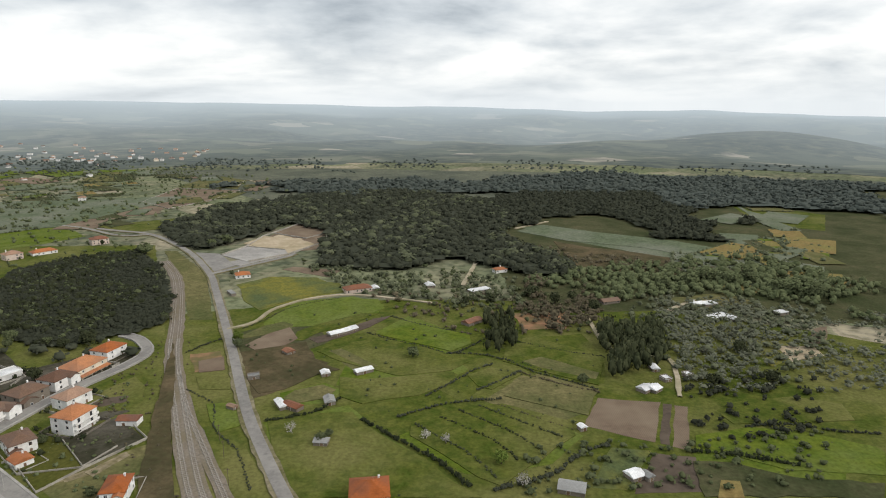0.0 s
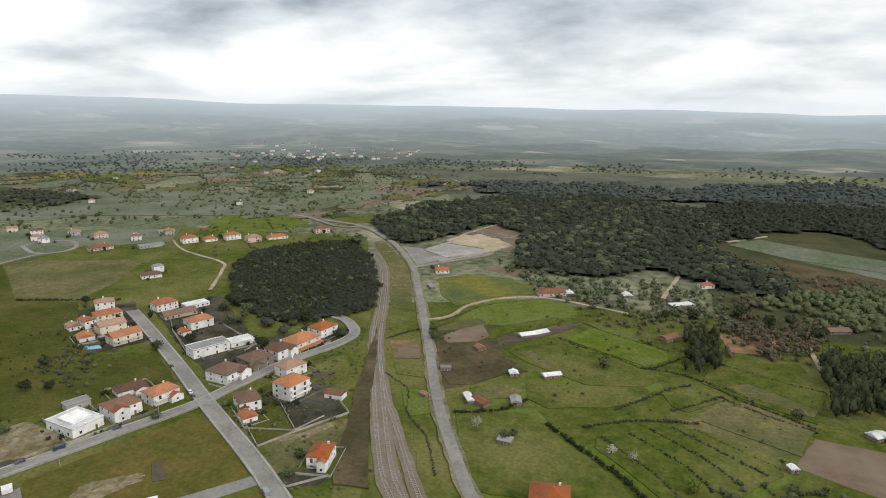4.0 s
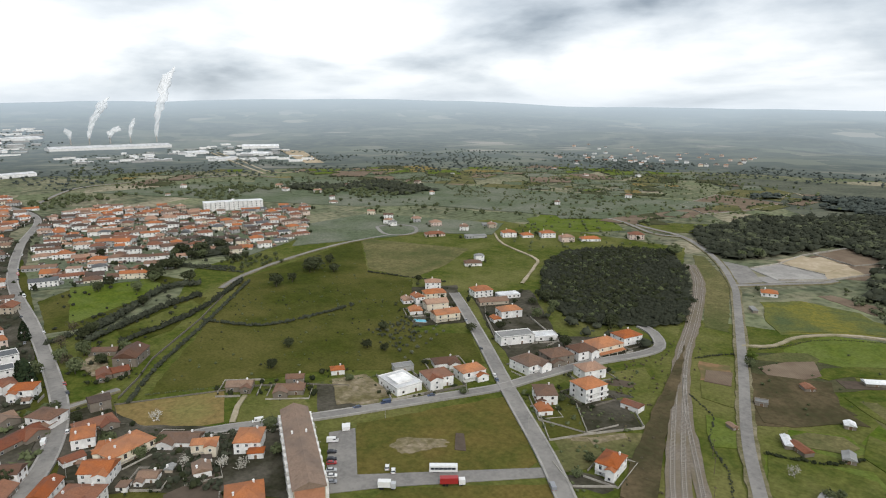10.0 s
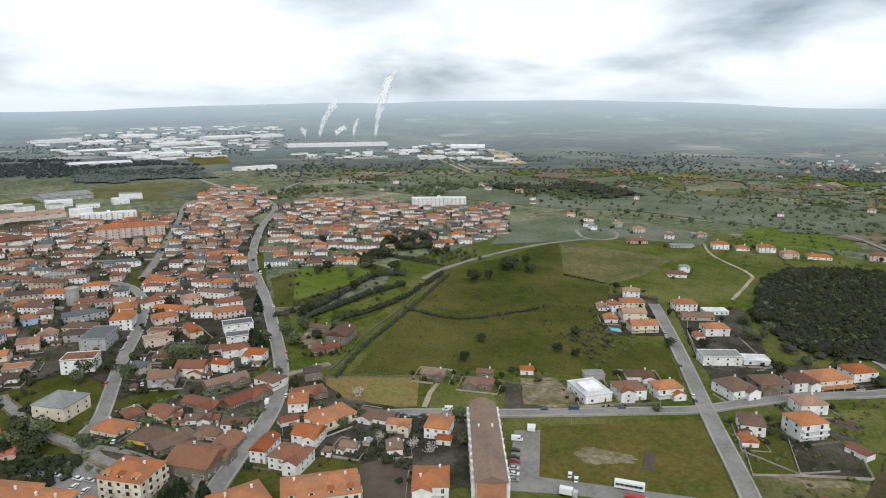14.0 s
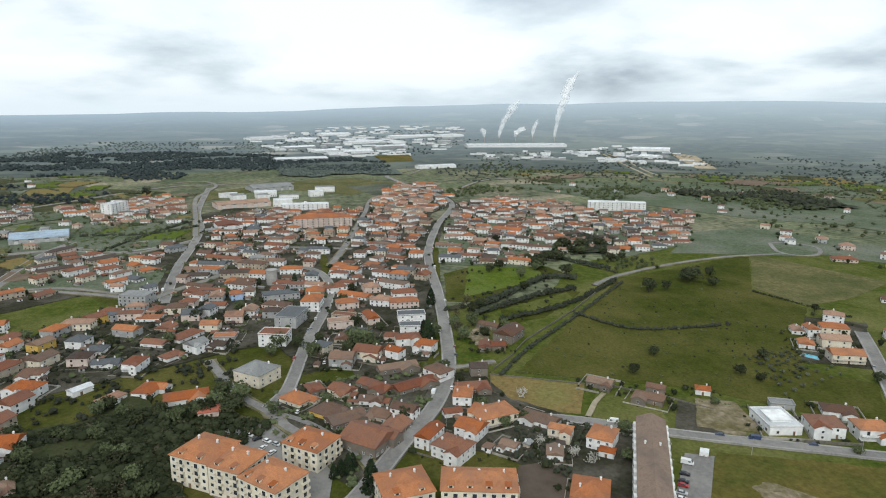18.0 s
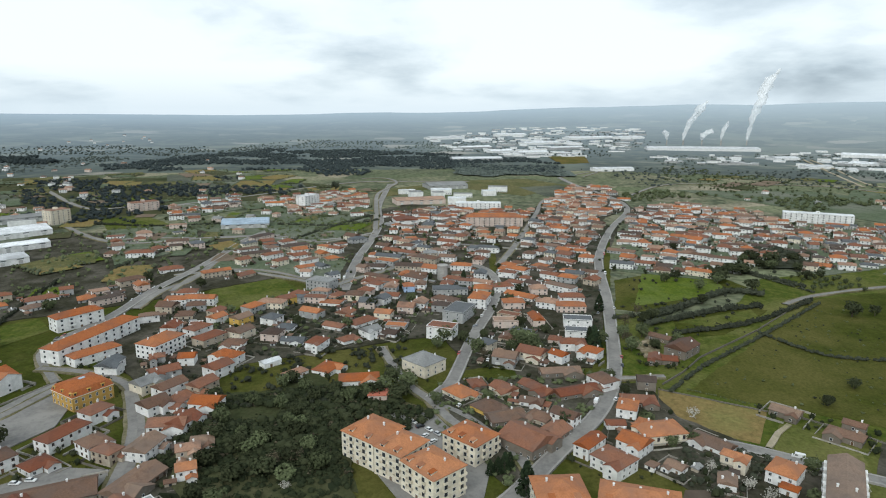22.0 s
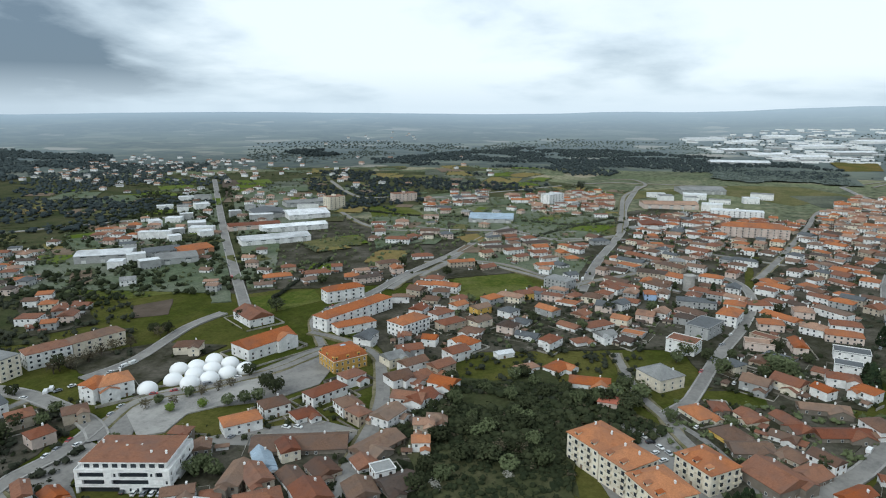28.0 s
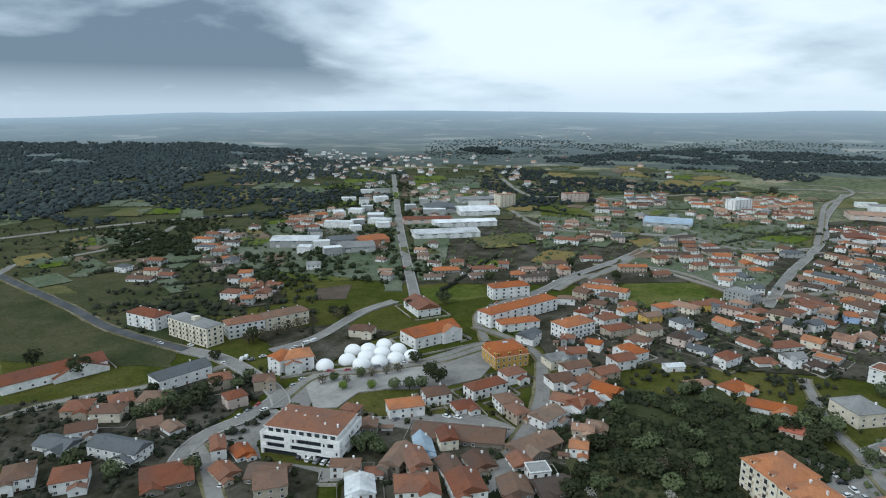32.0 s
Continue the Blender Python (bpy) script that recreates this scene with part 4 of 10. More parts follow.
# ---------- plants ----------
def crown_points(rg, n, kind):
    """Places of leaf clumps in a crown of height and width 1 (base at 0)."""
    if kind in ("round", "open"):
        lumps = [(0, 0, 0.55, 0.36)] + [(0.27 * math.cos(k * 1.26 + rg.random()), 0.27 * math.sin(k * 1.26 + rg.random()), 0.38 + 0.34 * rg.random(), 0.16 + 0.12 * rg.random()) for k in range(6)]
        out = []
        for i in range(n):
            cx, cy, cz, cr = rg.choice(lumps) if i % 3 else lumps[0]
            d = Vector((rg.gauss(0, 1), rg.gauss(0, 1), rg.gauss(0, 1))).normalized()
            q = cr * (rg.uniform(0.72, 1.08) if kind == "round" else rg.uniform(0.4, 1.2))
            out.append((cx + d.x * q, cy + d.y * q, max(0.12, cz + d.z * q * 0.95)))
        return out
    if kind == "cone":
        out = []
        for i in range(n):
            t = rg.random() ** 1.3
            q, a = (0.30 * (1 - t) ** 0.7 * math.sin(min(1, t * 6 + 0.45) * 1.57)) * rg.uniform(0.7, 1.1), rg.uniform(0, 6.283)
            out.append((q * math.cos(a), q * math.sin(a), 0.06 + 0.94 * t))
        return out
    out = []          # pine: a flat, broken crown on a tall stem
    for i in range(n):
        k = i % 7
        cx, cy, cz = 0.24 * math.cos(k * 2.4), 0.24 * math.sin(k * 2.4), 0.5 + 0.06 * k
        d = Vector((rg.gauss(0, 1), rg.gauss(0, 1), rg.gauss(0, 0.6))).normalized() * 0.19 * rg.uniform(0.5, 1.1)
        out.append((cx + d.x, cy + d.y, cz + d.z))
    return out


def leaf_quads(rg, pts, size):
    v, f = [], []
    for p in pts:
        n = Vector((p[0] * 1.6 + rg.gauss(0, 0.35), p[1] * 1.6 + rg.gauss(0, 0.35), (p[2] - 0.4) + rg.gauss(0, 0.35) + 0.25)).normalized()
        a = n.orthogonal().normalized()
        a.rotate(Matrix.Rotation(rg.uniform(0, 6.28), 3, n))
        b = n.cross(a)
        s, q = size * rg.uniform(0.6, 1.25), size * rg.uniform(0.5, 1.1)
        k = len(v)
        c = Vector(p)
        v += [tuple(c + a * s), tuple(c + b * q), tuple(c - a * s * rg.uniform(0.6, 1)), tuple(c - b * q)]
        v.append(tuple(c + n * s * 0.5))
        f += [(k, k + 1, k + 4), (k + 1, k + 2, k + 4), (k + 2, k + 3, k + 4), (k + 3, k, k + 4)]
    return v, f


def tube(s, p, q, r0, r1, n=6):
    p, q = Vector(p), Vector(q)
    d = (q - p).normalized()
    a = d.orthogonal().normalized()
    b = d.cross(a)
    k = len(s.v)
    for c, r in ((p, r0), (q, r1)):
        for i in range(n):
            t = 6.2832 * i / n
            s.v.append(tuple(c + a * r * math.cos(t) + b * r * math.sin(t)))
    for i in range(n):
        j = (i + 1) % n
        s.f.append([k + i, k + j, k + n + j, k + n + i])
        s.m.append(0)
    s.f.append([k + n + i for i in range(n)])
    s.m.append(0)


TREES = {}
TKIND = dict(oak=("round", "bush", 260, 0.085), green=("round", "green", 260, 0.085), olive=("open", "olive", 200, 0.075), fresh=("round", "fresh", 260, 0.085),
             blossom=("open", "blossom", 150, 0.06), cypress=("cone", "cypress", 260, 0.07), pine=("pine", "dark", 240, 0.085), brown=("open", "brown", 170, 0.06))
TLABEL = dict(oak="dark evergreen oak with a dense round crown", green="broadleaf tree with a full green crown", olive="small grey-green olive tree", fresh="young tree in fresh bright leaf",
              blossom="fruit tree in pale blossom", cypress="tall dark narrow cypress", pine="tall pine with an open dark crown", brown="bare brownish tree just budding")


def tree_meshes(kind, variant):
    key = (kind, variant)
    if key not in TREES:
        form, leaf, n, size = TKIND[kind]
        rg = random.Random(hash(form) % 1 + variant * 17 + len(kind))
        v, f = leaf_quads(rg, crown_points(rg, n, form), size)
        crown = mesh_of("crown", v, f, M["leaf_" + leaf])
        s = Shape()
        tube(s, (0, 0, -0.05), (0.01, 0, 0.34), 0.035, 0.024)
        for i in range(4):
            a = i * 1.57 + variant
            tube(s, (0.01, 0, 0.24 + 0.03 * i), (0.2 * math.cos(a), 0.2 * math.sin(a), 0.55), 0.016, 0.006, 5)
        if form in ("cone", "pine"):
            tube(s, (0.01, 0, 0.34), (0, 0, 0.85), 0.024, 0.006)
        TREES[key] = (crown, s.mesh("trunk", M["bark"]))
    return TREES[key]


TCOUNT = [0]


def tree(x, y, h, kind="green", wide=1.0):
    TCOUNT[0] += 1
    crown, trunk = tree_meshes(kind, TCOUNT[0] % 3)
    ob = thing("tree", x, y, 0.1, TCOUNT[0] * 77 % 360, TLABEL[kind], "tree", "trees")
    for name, me in (("trunk", trunk), ("crown", crown)):
        o = piece(name, me, ob)
        o.scale = (h * wide, h * wide, h)
    return ob


def core(rg, w=0.37, h=0.36, form="round"):
    """The dense inside of a crown: an uneven twenty-sided lump."""
    g = (1 + 5 ** 0.5) / 2
    v = []
    for a in (-1, 1):
        for c in (-g, g):
            v += [(0, a, c), (a, c, 0), (c, 0, a)]
    k = 0.6 if form == "open" else 0.9
    out = []
    for p in v:
        q = k * rg.uniform(0.72, 1.2) / 1.902
        out.append((p[0] * w * q, p[1] * w * q, max(0.03, 0.5 + p[2] * h * q)))
    f = []
    for i in range(12):
        for j in range(i + 1, 12):
            for m in range(j + 1, 12):
                P, Q, R_ = Vector(v[i]), Vector(v[j]), Vector(v[m])
                if max((P - Q).length, (Q - R_).length, (P - R_).length) < 2.1:
                    f.append((i, j, m) if (Q - P).cross(R_ - P).dot(P + Q + R_) > 0 else (i, m, j))
    return out, f


def soft_mesh(name, spots, leaf, label, category, quads=26, size=0.16, form="round", sheet=None):
    """Many plants joined: spots of (x, y, z, height, width)."""
    rg = random.Random(len(spots) + quads)
    protos = []
    for i in range(8):
        v, f = core(rg, form=form)
        u, g = leaf_quads(rg, crown_points(rg, int(quads * 0.6) if quads > 9 else 3, form), size * 0.8)
        k = len(v)
        protos.append((np.array(v + u), np.array(f + [tuple(k + j for j in q) for q in g])))
    vs, fs, k = [], [], 0
    for i, (x, y, z, h, w) in enumerate(spots):
        v, f = protos[i % 8]
        a = i * 2.39
        c, s = math.cos(a), math.sin(a)
        q = np.empty_like(v)
        q[:, 0], q[:, 1], q[:, 2] = (v[:, 0] * c - v[:, 1] * s) * w + x, (v[:, 0] * s + v[:, 1] * c) * w + y, v[:, 2] * h + z - 0.1 * h
        vs.append(q)
        fs.append(f + k)
        k += len(v)
    if sheet and sheet[0]:
        vs.append(np.array(sheet[0]))
        fs.append(np.array(sheet[1]) + k)
    vs, fs = np.concatenate(vs), np.concatenate(fs)
    me = bpy.data.meshes.new(name)
    me.vertices.add(len(vs))
    me.vertices.foreach_set("co", vs.ravel())
    me.loops.add(fs.size)
    me.loops.foreach_set("vertex_index", fs.ravel())
    me.polygons.add(len(fs))
    me.polygons.foreach_set("loop_start", np.arange(0, fs.size, 3))
    me.polygons.foreach_set("use_smooth", np.ones(len(fs), dtype=bool))
    me.update(calc_edges=True)
    me.materials.append(M["leaf_" + leaf])
    return tagged(new(name, me), label, category, kind="stuff")


def ragged(x, y):
    """How far the edge of a large wood strays at a place."""
    return (noise.noise((x / 130, y / 130, 2)) * 95 + noise.noise((x / 40, y / 40, 4)) * 30,
            noise.noise((x / 130, y / 130, 9)) * 95 + noise.noise((x / 40, y / 40, 6)) * 30)


def canopy(pts, cell, low, tall, far=False):
    """The closed mass of twigs and leaves between the crowns of a wood."""
    xs, ys = [p[0] for p in pts], [p[1] for p in pts]
    nx, ny = int((max(xs) - min(xs)) / cell) + 1, int((max(ys) - min(ys)) / cell) + 1
    v, f, at = [], [], {}

    def corner(i, j):
        if (i, j) not in at:
            x, y = min(xs) + i * cell, min(ys) + j * cell
            at[i, j] = len(v)
            v.append((x, y, ground_z(x, y) + (low + (tall - low) * 0.35) * (0.36 + 0.16 * noise.noise((x / 9, y / 9, 3)))))
        return at[i, j]

    for i in range(nx):
        for j in range(ny):
            x, y = min(xs) + (i + 0.5) * cell, min(ys) + (j + 0.5) * cell
            wx, wy = ragged(x, y) if far else (0, 0)
            if inside(x + wx, y + wy, pts):
                a, b, c, d = corner(i, j), corner(i + 1, j), corner(i + 1, j + 1), corner(i, j + 1)
                f += [(a, b, c), (a, c, d)]
    return v, f


def wood(pts, step, low, tall, leaf="dark", name="wood", label="dense dark evergreen wood", quads=26, thin=0.0, form="round", slim=0.85, clear=0.0):
    """A wood over a plot: trees at an uneven spacing."""
    rg = random.Random(int(abs(pts[0][0]) * 3 + abs(pts[0][1])))
    xs, ys = [p[0] for p in pts], [p[1] for p in pts]
    far = math.hypot(sum(xs) / len(xs), sum(ys) / len(ys)) > 900
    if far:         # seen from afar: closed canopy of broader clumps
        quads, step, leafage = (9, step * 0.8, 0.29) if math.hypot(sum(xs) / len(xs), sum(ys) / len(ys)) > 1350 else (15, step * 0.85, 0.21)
    spots = []
    y = min(ys)
    while y < max(ys):
        x = min(xs)
        while x < max(xs):
            px, py = x + rg.uniform(-0.5, 0.5) * step, y + rg.uniform(-0.5, 0.5) * step
            x += step
            wx, wy = ragged(px, py) if far else (noise.noise((px / 14, py / 14, 2)) * 7, noise.noise((px / 14, py / 14, 9)) * 7)
            if not inside(px + wx, py + wy, pts) or (thin and noise.noise((px / (150 if far else 60), py / (150 if far else 60), 5)) < thin - 0.5 + rg.uniform(-0.2, 0.2) * (0.3 if far else 1.0)):
                continue
            if clear and not free(px, py, clear):
                continue
            h = low + (tall - low) * rg.uniform(0.0, 1.0) ** 0.7 * (0.9 + 0.6 * noise.noise((px / 25, py / 25, 11)))
            spots.append((px, py, ground_z(px, py), h, min(h * 1.45, max(h * slim, step * 1.25)) * rg.uniform(0.85, 1.2) if slim > 0.5 else h * rg.uniform(0.8, 1.2) * slim))
        y += step
    sheet = None
    if not thin and slim > 0.5 and form == "round":
        sheet = canopy(pts, step * 0.9, low, tall, far)
    if spots:
        soft_mesh(name, spots, leaf, label, name, quads, leafage if far else 0.15 if quads > 20 else 0.2, form, sheet)


def hedge(pts, h=1.8, leaf="dark", w=None, step=1.3, gaps=0.08):
    rg = random.Random(int(abs(pts[0][0]) * 5 + abs(pts[0][1])))
    spots = []
    for p in catmull(pts, step):
        if rg.random() < gaps:
            continue
        k = rg.uniform(0.6, 1.35)
        spots.append((p[0] + rg.uniform(-0.5, 0.5), p[1] + rg.uniform(-0.5, 0.5), 0.1, h * k, (w or h * 1.1) * rg.uniform(0.7, 1.3)))
    if spots:
        soft_mesh("hedge", spots, leaf, "unkempt hedgerow of dark shrubs between the plots", "hedge", 22, 0.2)


def shrubs(pts, count, h0, h1, leaf="green", label="scattered low shrubs and brambles", clear=0.5, form="round"):
    rg = random.Random(int(abs(pts[0][0]) * 7 + abs(pts[0][1]) + count))
    xs, ys = [p[0] for p in pts], [p[1] for p in pts]
    spots = []
    for i in range(count * 4):
        if len(spots) >= count:
            break
        px, py = rg.uniform(min(xs), max(xs)), rg.uniform(min(ys), max(ys))
        if inside(px, py, pts) and free(px, py, clear):
            h = rg.uniform(h0, h1)
            spots.append((px, py, ground_z(px, py) + 0.1, h, h * rg.uniform(0.9, 1.5)))
    if spots:
        far = math.hypot(sum(xs) / len(xs), sum(ys) / len(ys)) > 600
        soft_mesh("shrubs", spots, leaf, label, "shrubs", 9 if far else 20, 0.3 if far else 0.2, form)


def rows_of_trees(pts, step_a, step_b, rz, h, kind="olive", cap=120):
    """An orchard: trees in rows, each a thing of its own."""
    rg = random.Random(int(abs(pts[0][0]) + abs(pts[0][1])))
    cx, cy = sum(p[0] for p in pts) / len(pts), sum(p[1] for p in pts) / len(pts)
    R = max(math.hypot(p[0] - cx, p[1] - cy) for p in pts)
    c, s = math.cos(radians(rz)), math.sin(radians(rz))
    n = 0
    u = -R
    while u < R and n < cap:
        v = -R
        while v < R and n < cap:
            x, y = cx + c * u - s * v + rg.uniform(-1, 1), cy + s * u + c * v + rg.uniform(-1, 1)
            if inside(x, y, pts) and rg.random() < 0.88 and free(x, y, 1.0):
                tree(x, y, h * rg.uniform(0.75, 1.25), kind, 1.05)
                n += 1
            v += step_b
        u += step_a


# ---------- walls, poles, vehicles ----------
def garden_wall(pts, h=1.4, mat="plaster_wall", t=0.25):
    word = "rendered garden wall" if mat == "plaster_wall" else "low dry-stone field wall"
    ob = new("garden_wall", ribbon([p for p in pts], -t / 2, t / 2, -0.1, h).mesh("garden_wall", M[mat]))
    return tagged(ob, f"{'pale' if mat == 'plaster_wall' else 'dark'} {word} round a plot", "wall")


CAR = {}


def car(x, y, rz, paint="white", van=False, z=0.42):
    key = (paint, van)
    if key not in CAR:
        L, W, H = (5.2, 1.95, 2.2) if van else (4.2, 1.75, 1.42)
        b = Shape()
        prof = [(-L / 2, 0.35), (L / 2, 0.35), (L / 2, 0.78), (L * 0.27, 0.92), (-L * 0.48, 0.98), (-L / 2, 0.9)]
        if van:
            prof = [(-L / 2, 0.35), (L / 2, 0.35), (L / 2, 0.95), (L * 0.40, 1.1), (L * 0.27, H), (-L * 0.49, H), (-L / 2, H - 0.2)]
        k = len(prof)
        for sd in (-W / 2, W / 2):
            b.v += [(p[0], sd, p[1]) for p in prof]
        for i in range(k):
            j = (i + 1) % k
            b.f.append([i, j, k + j, k + i])
        b.f += [list(range(k))[::-1], list(range(k, 2 * k))]
        b.m = [0] * len(b.f)
        c = Shape()
        if van:
            c.poly([(L * 0.405, -W / 2 + 0.1, 1.12), (L * 0.405, W / 2 - 0.1, 1.12), (L * 0.29, W / 2 - 0.15, H - 0.12), (L * 0.29, -W / 2 + 0.15, H - 0.12)])
            c.v = [(p[0] + 0.03, p[1], p[2]) for p in c.v]
            c.box(L * 0.05, -W / 2 - 0.015, 1.3, L * 0.26, W / 2 + 0.015, 1.85)
        else:
            lo, hi = [(L * 0.26, 0.93), (-L * 0.44, 0.98)], [(L * 0.10, H - 0.05), (-L * 0.30, H - 0.05)]
            pts = [(lo[0][0], -W / 2 + 0.06, lo[0][1]), (lo[0][0], W / 2 - 0.06, lo[0][1]), (lo[1][0], W / 2 - 0.06, lo[1][1]), (lo[1][0], -W / 2 + 0.06, lo[1][1]),
                   (hi[0][0], -W / 2 + 0.22, hi[0][1]), (hi[0][0], W / 2 - 0.22, hi[0][1]), (hi[1][0], W / 2 - 0.22, hi[1][1]), (hi[1][0], -W / 2 + 0.22, hi[1][1])]
            c.v = pts
            c.f = [[0, 1, 5, 4], [1, 2, 6, 5], [2, 3, 7, 6], [3, 0, 4, 7], [4, 5, 6, 7]]
            c.m = [0] * 5
        roof = Shape().box(-L * 0.30, -W / 2 + 0.2, H - 0.048, L * 0.10, W / 2 - 0.2, H)
        wheel = Shape()
        tube(wheel, (0, -0.1, 0), (0, 0.1, 0), 0.33, 0.33, 10)
        lamp = Shape().box(-0.03, -0.18, -0.07, 0.03, 0.18, 0.07)
        CAR[key] = (b.mesh("body", M["car_" + paint]), c.mesh("window_glass", M["pane"]), roof.mesh("roof", M["car_" + paint]), wheel.mesh("wheel", M["tyre"]),
                    lamp.mesh("headlight", M["lamp_white"]), lamp.mesh("tail_light", M["lamp_red"]), L, W)
    body, win, roof, wheel, head, tail, L, W = CAR[key]
    ob = thing("van" if van else "car", x, y, z, rz, f"{paint} {'delivery van' if van else 'passenger car'} on the asphalt", "van" if van else "car", "parked vehicles")
    far = math.hypot(x, y) > 330
    if far and ("far", paint, van) not in CAR:
        q = Shape()
        q.v, q.f = [tuple(v.co) for v in body.vertices], [list(p.vertices) for p in body.polygons]
        q.m = [0] * len(q.f)
        for sx in (-0.31, 0.31):
            for sy in (-1, 1):
                k = len(q.f)
                tube(q, (sx * L, sy * (W / 2 - 0.18), 0.33), (sx * L, sy * (W / 2 + 0.02), 0.33), 0.33, 0.33, 8)
                q.m[k:] = [1] * (len(q.f) - k)
        CAR[("far", paint, van)] = q.mesh("body", M["car_" + paint], M["tyre"])
    piece("body", CAR[("far", paint, van)] if far else body, ob)
    piece("window_glass", win, ob)
    if not van:
        piece("roof", roof, ob)
    for sx in () if far else (-0.31, 0.31):
        for sy in (-1, 1):
            piece("wheel", wheel, ob, sx * L, sy * (W / 2 - 0.08), 0.33)
    for sy in () if far else (-0.36, 0.36):
        piece("headlight", head, ob, L / 2, sy * W, 0.66)
        piece("tail_light", tail, ob, -L / 2, sy * W, 0.72)
    return ob


def long_vehicle(x, y, rz, kind="bus", paint="white", L=11.5):
    ob = thing(kind, x, y, 0.42, rz, {"bus": "white coach with a dark window band", "lorry": f"{paint} lorry with a box body", "tanker": f"{paint} lorry parked on the asphalt"}[kind], kind)
    if kind == "bus":
        piece("body", Shape().box(-L / 2, -1.25, 0.4, L / 2, 1.25, 3.1).box(-L / 2 + 0.3, -1.1, 3.1, L / 2 - 0.6, 1.1, 3.25).mesh("body", M["car_" + paint]), ob)
        for sy in (-1, 1):
            for i in range(6):
                u = -L / 2 + 0.5 + i * (L - 1.2) / 6
                piece("window", Shape().box(u, sy * 1.25 - 0.02, 1.5, u + (L - 1.2) / 6 - 0.12, sy * 1.25 + 0.02, 2.5).mesh("window", M["pane"]), ob)
        piece("windscreen", Shape().box(L / 2 - 0.01, -1.1, 1.2, L / 2 + 0.03, 1.1, 2.7).mesh("windscreen", M["pane"]), ob)
    else:
        piece("box", Shape().box(-L / 2, -1.2, 1.0, L * 0.22, 1.2, 3.4).mesh("box", M["car_" + paint]), ob)
        piece("cab", Shape().box(L * 0.25, -1.15, 0.5, L / 2, 1.15, 2.6).mesh("cab", M["car_" + ("white" if paint != "white" else "silver")]), ob)
        piece("windscreen", Shape().box(L / 2, -1.0, 1.5, L / 2 + 0.03, 1.0, 2.4).mesh("windscreen", M["pane"]), ob)
        piece("chassis", Shape().box(-L / 2, -0.5, 0.6, L * 0.3, 0.5, 0.996).mesh("chassis", M["tyre"]), ob)
    if "big" not in CAR:
        w = Shape()
        tube(w, (0, -0.14, 0), (0, 0.14, 0), 0.5, 0.5, 12)
        CAR["big"] = w.mesh("wheel", M["tyre"])
    for sx in (-0.34, -0.22, 0.34):
        for sy in (-1, 1):
            piece("wheel", CAR["big"], ob, sx * L, sy * 1.1, 0.5)
    return ob


def pole(x, y, h=8.0, arm=False, rz=0):
    ob = thing("street_lamp" if arm else "utility_pole", x, y, 0, rz, "slim grey street lamp beside the road" if arm else "weathered wooden utility pole", "street lamp" if arm else "pole", "poles")
    key = ("pole", h, arm)
    if key not in CACHE:
        s = Shape()
        tube(s, (0, 0, 0), (0, 0, h), 0.13, 0.08)
        t = Shape()
        if arm:
            tube(t, (0, 0, h - 0.1), (1.6, 0, h + 0.3), 0.06, 0.05)
            t.box(1.5, -0.15, h + 0.2, 2.1, 0.15, h + 0.34)
        else:
            t.box(-0.8, -0.06, h - 0.7, 0.8, 0.06, h - 0.56)
        CACHE[key] = (s.mesh("pole", M["concrete" if arm else "wood"]), t.mesh("arm", M["concrete" if arm else "wood"]))
    piece("pole", CACHE[key][0], ob)
    piece("arm", CACHE[key][1], ob)


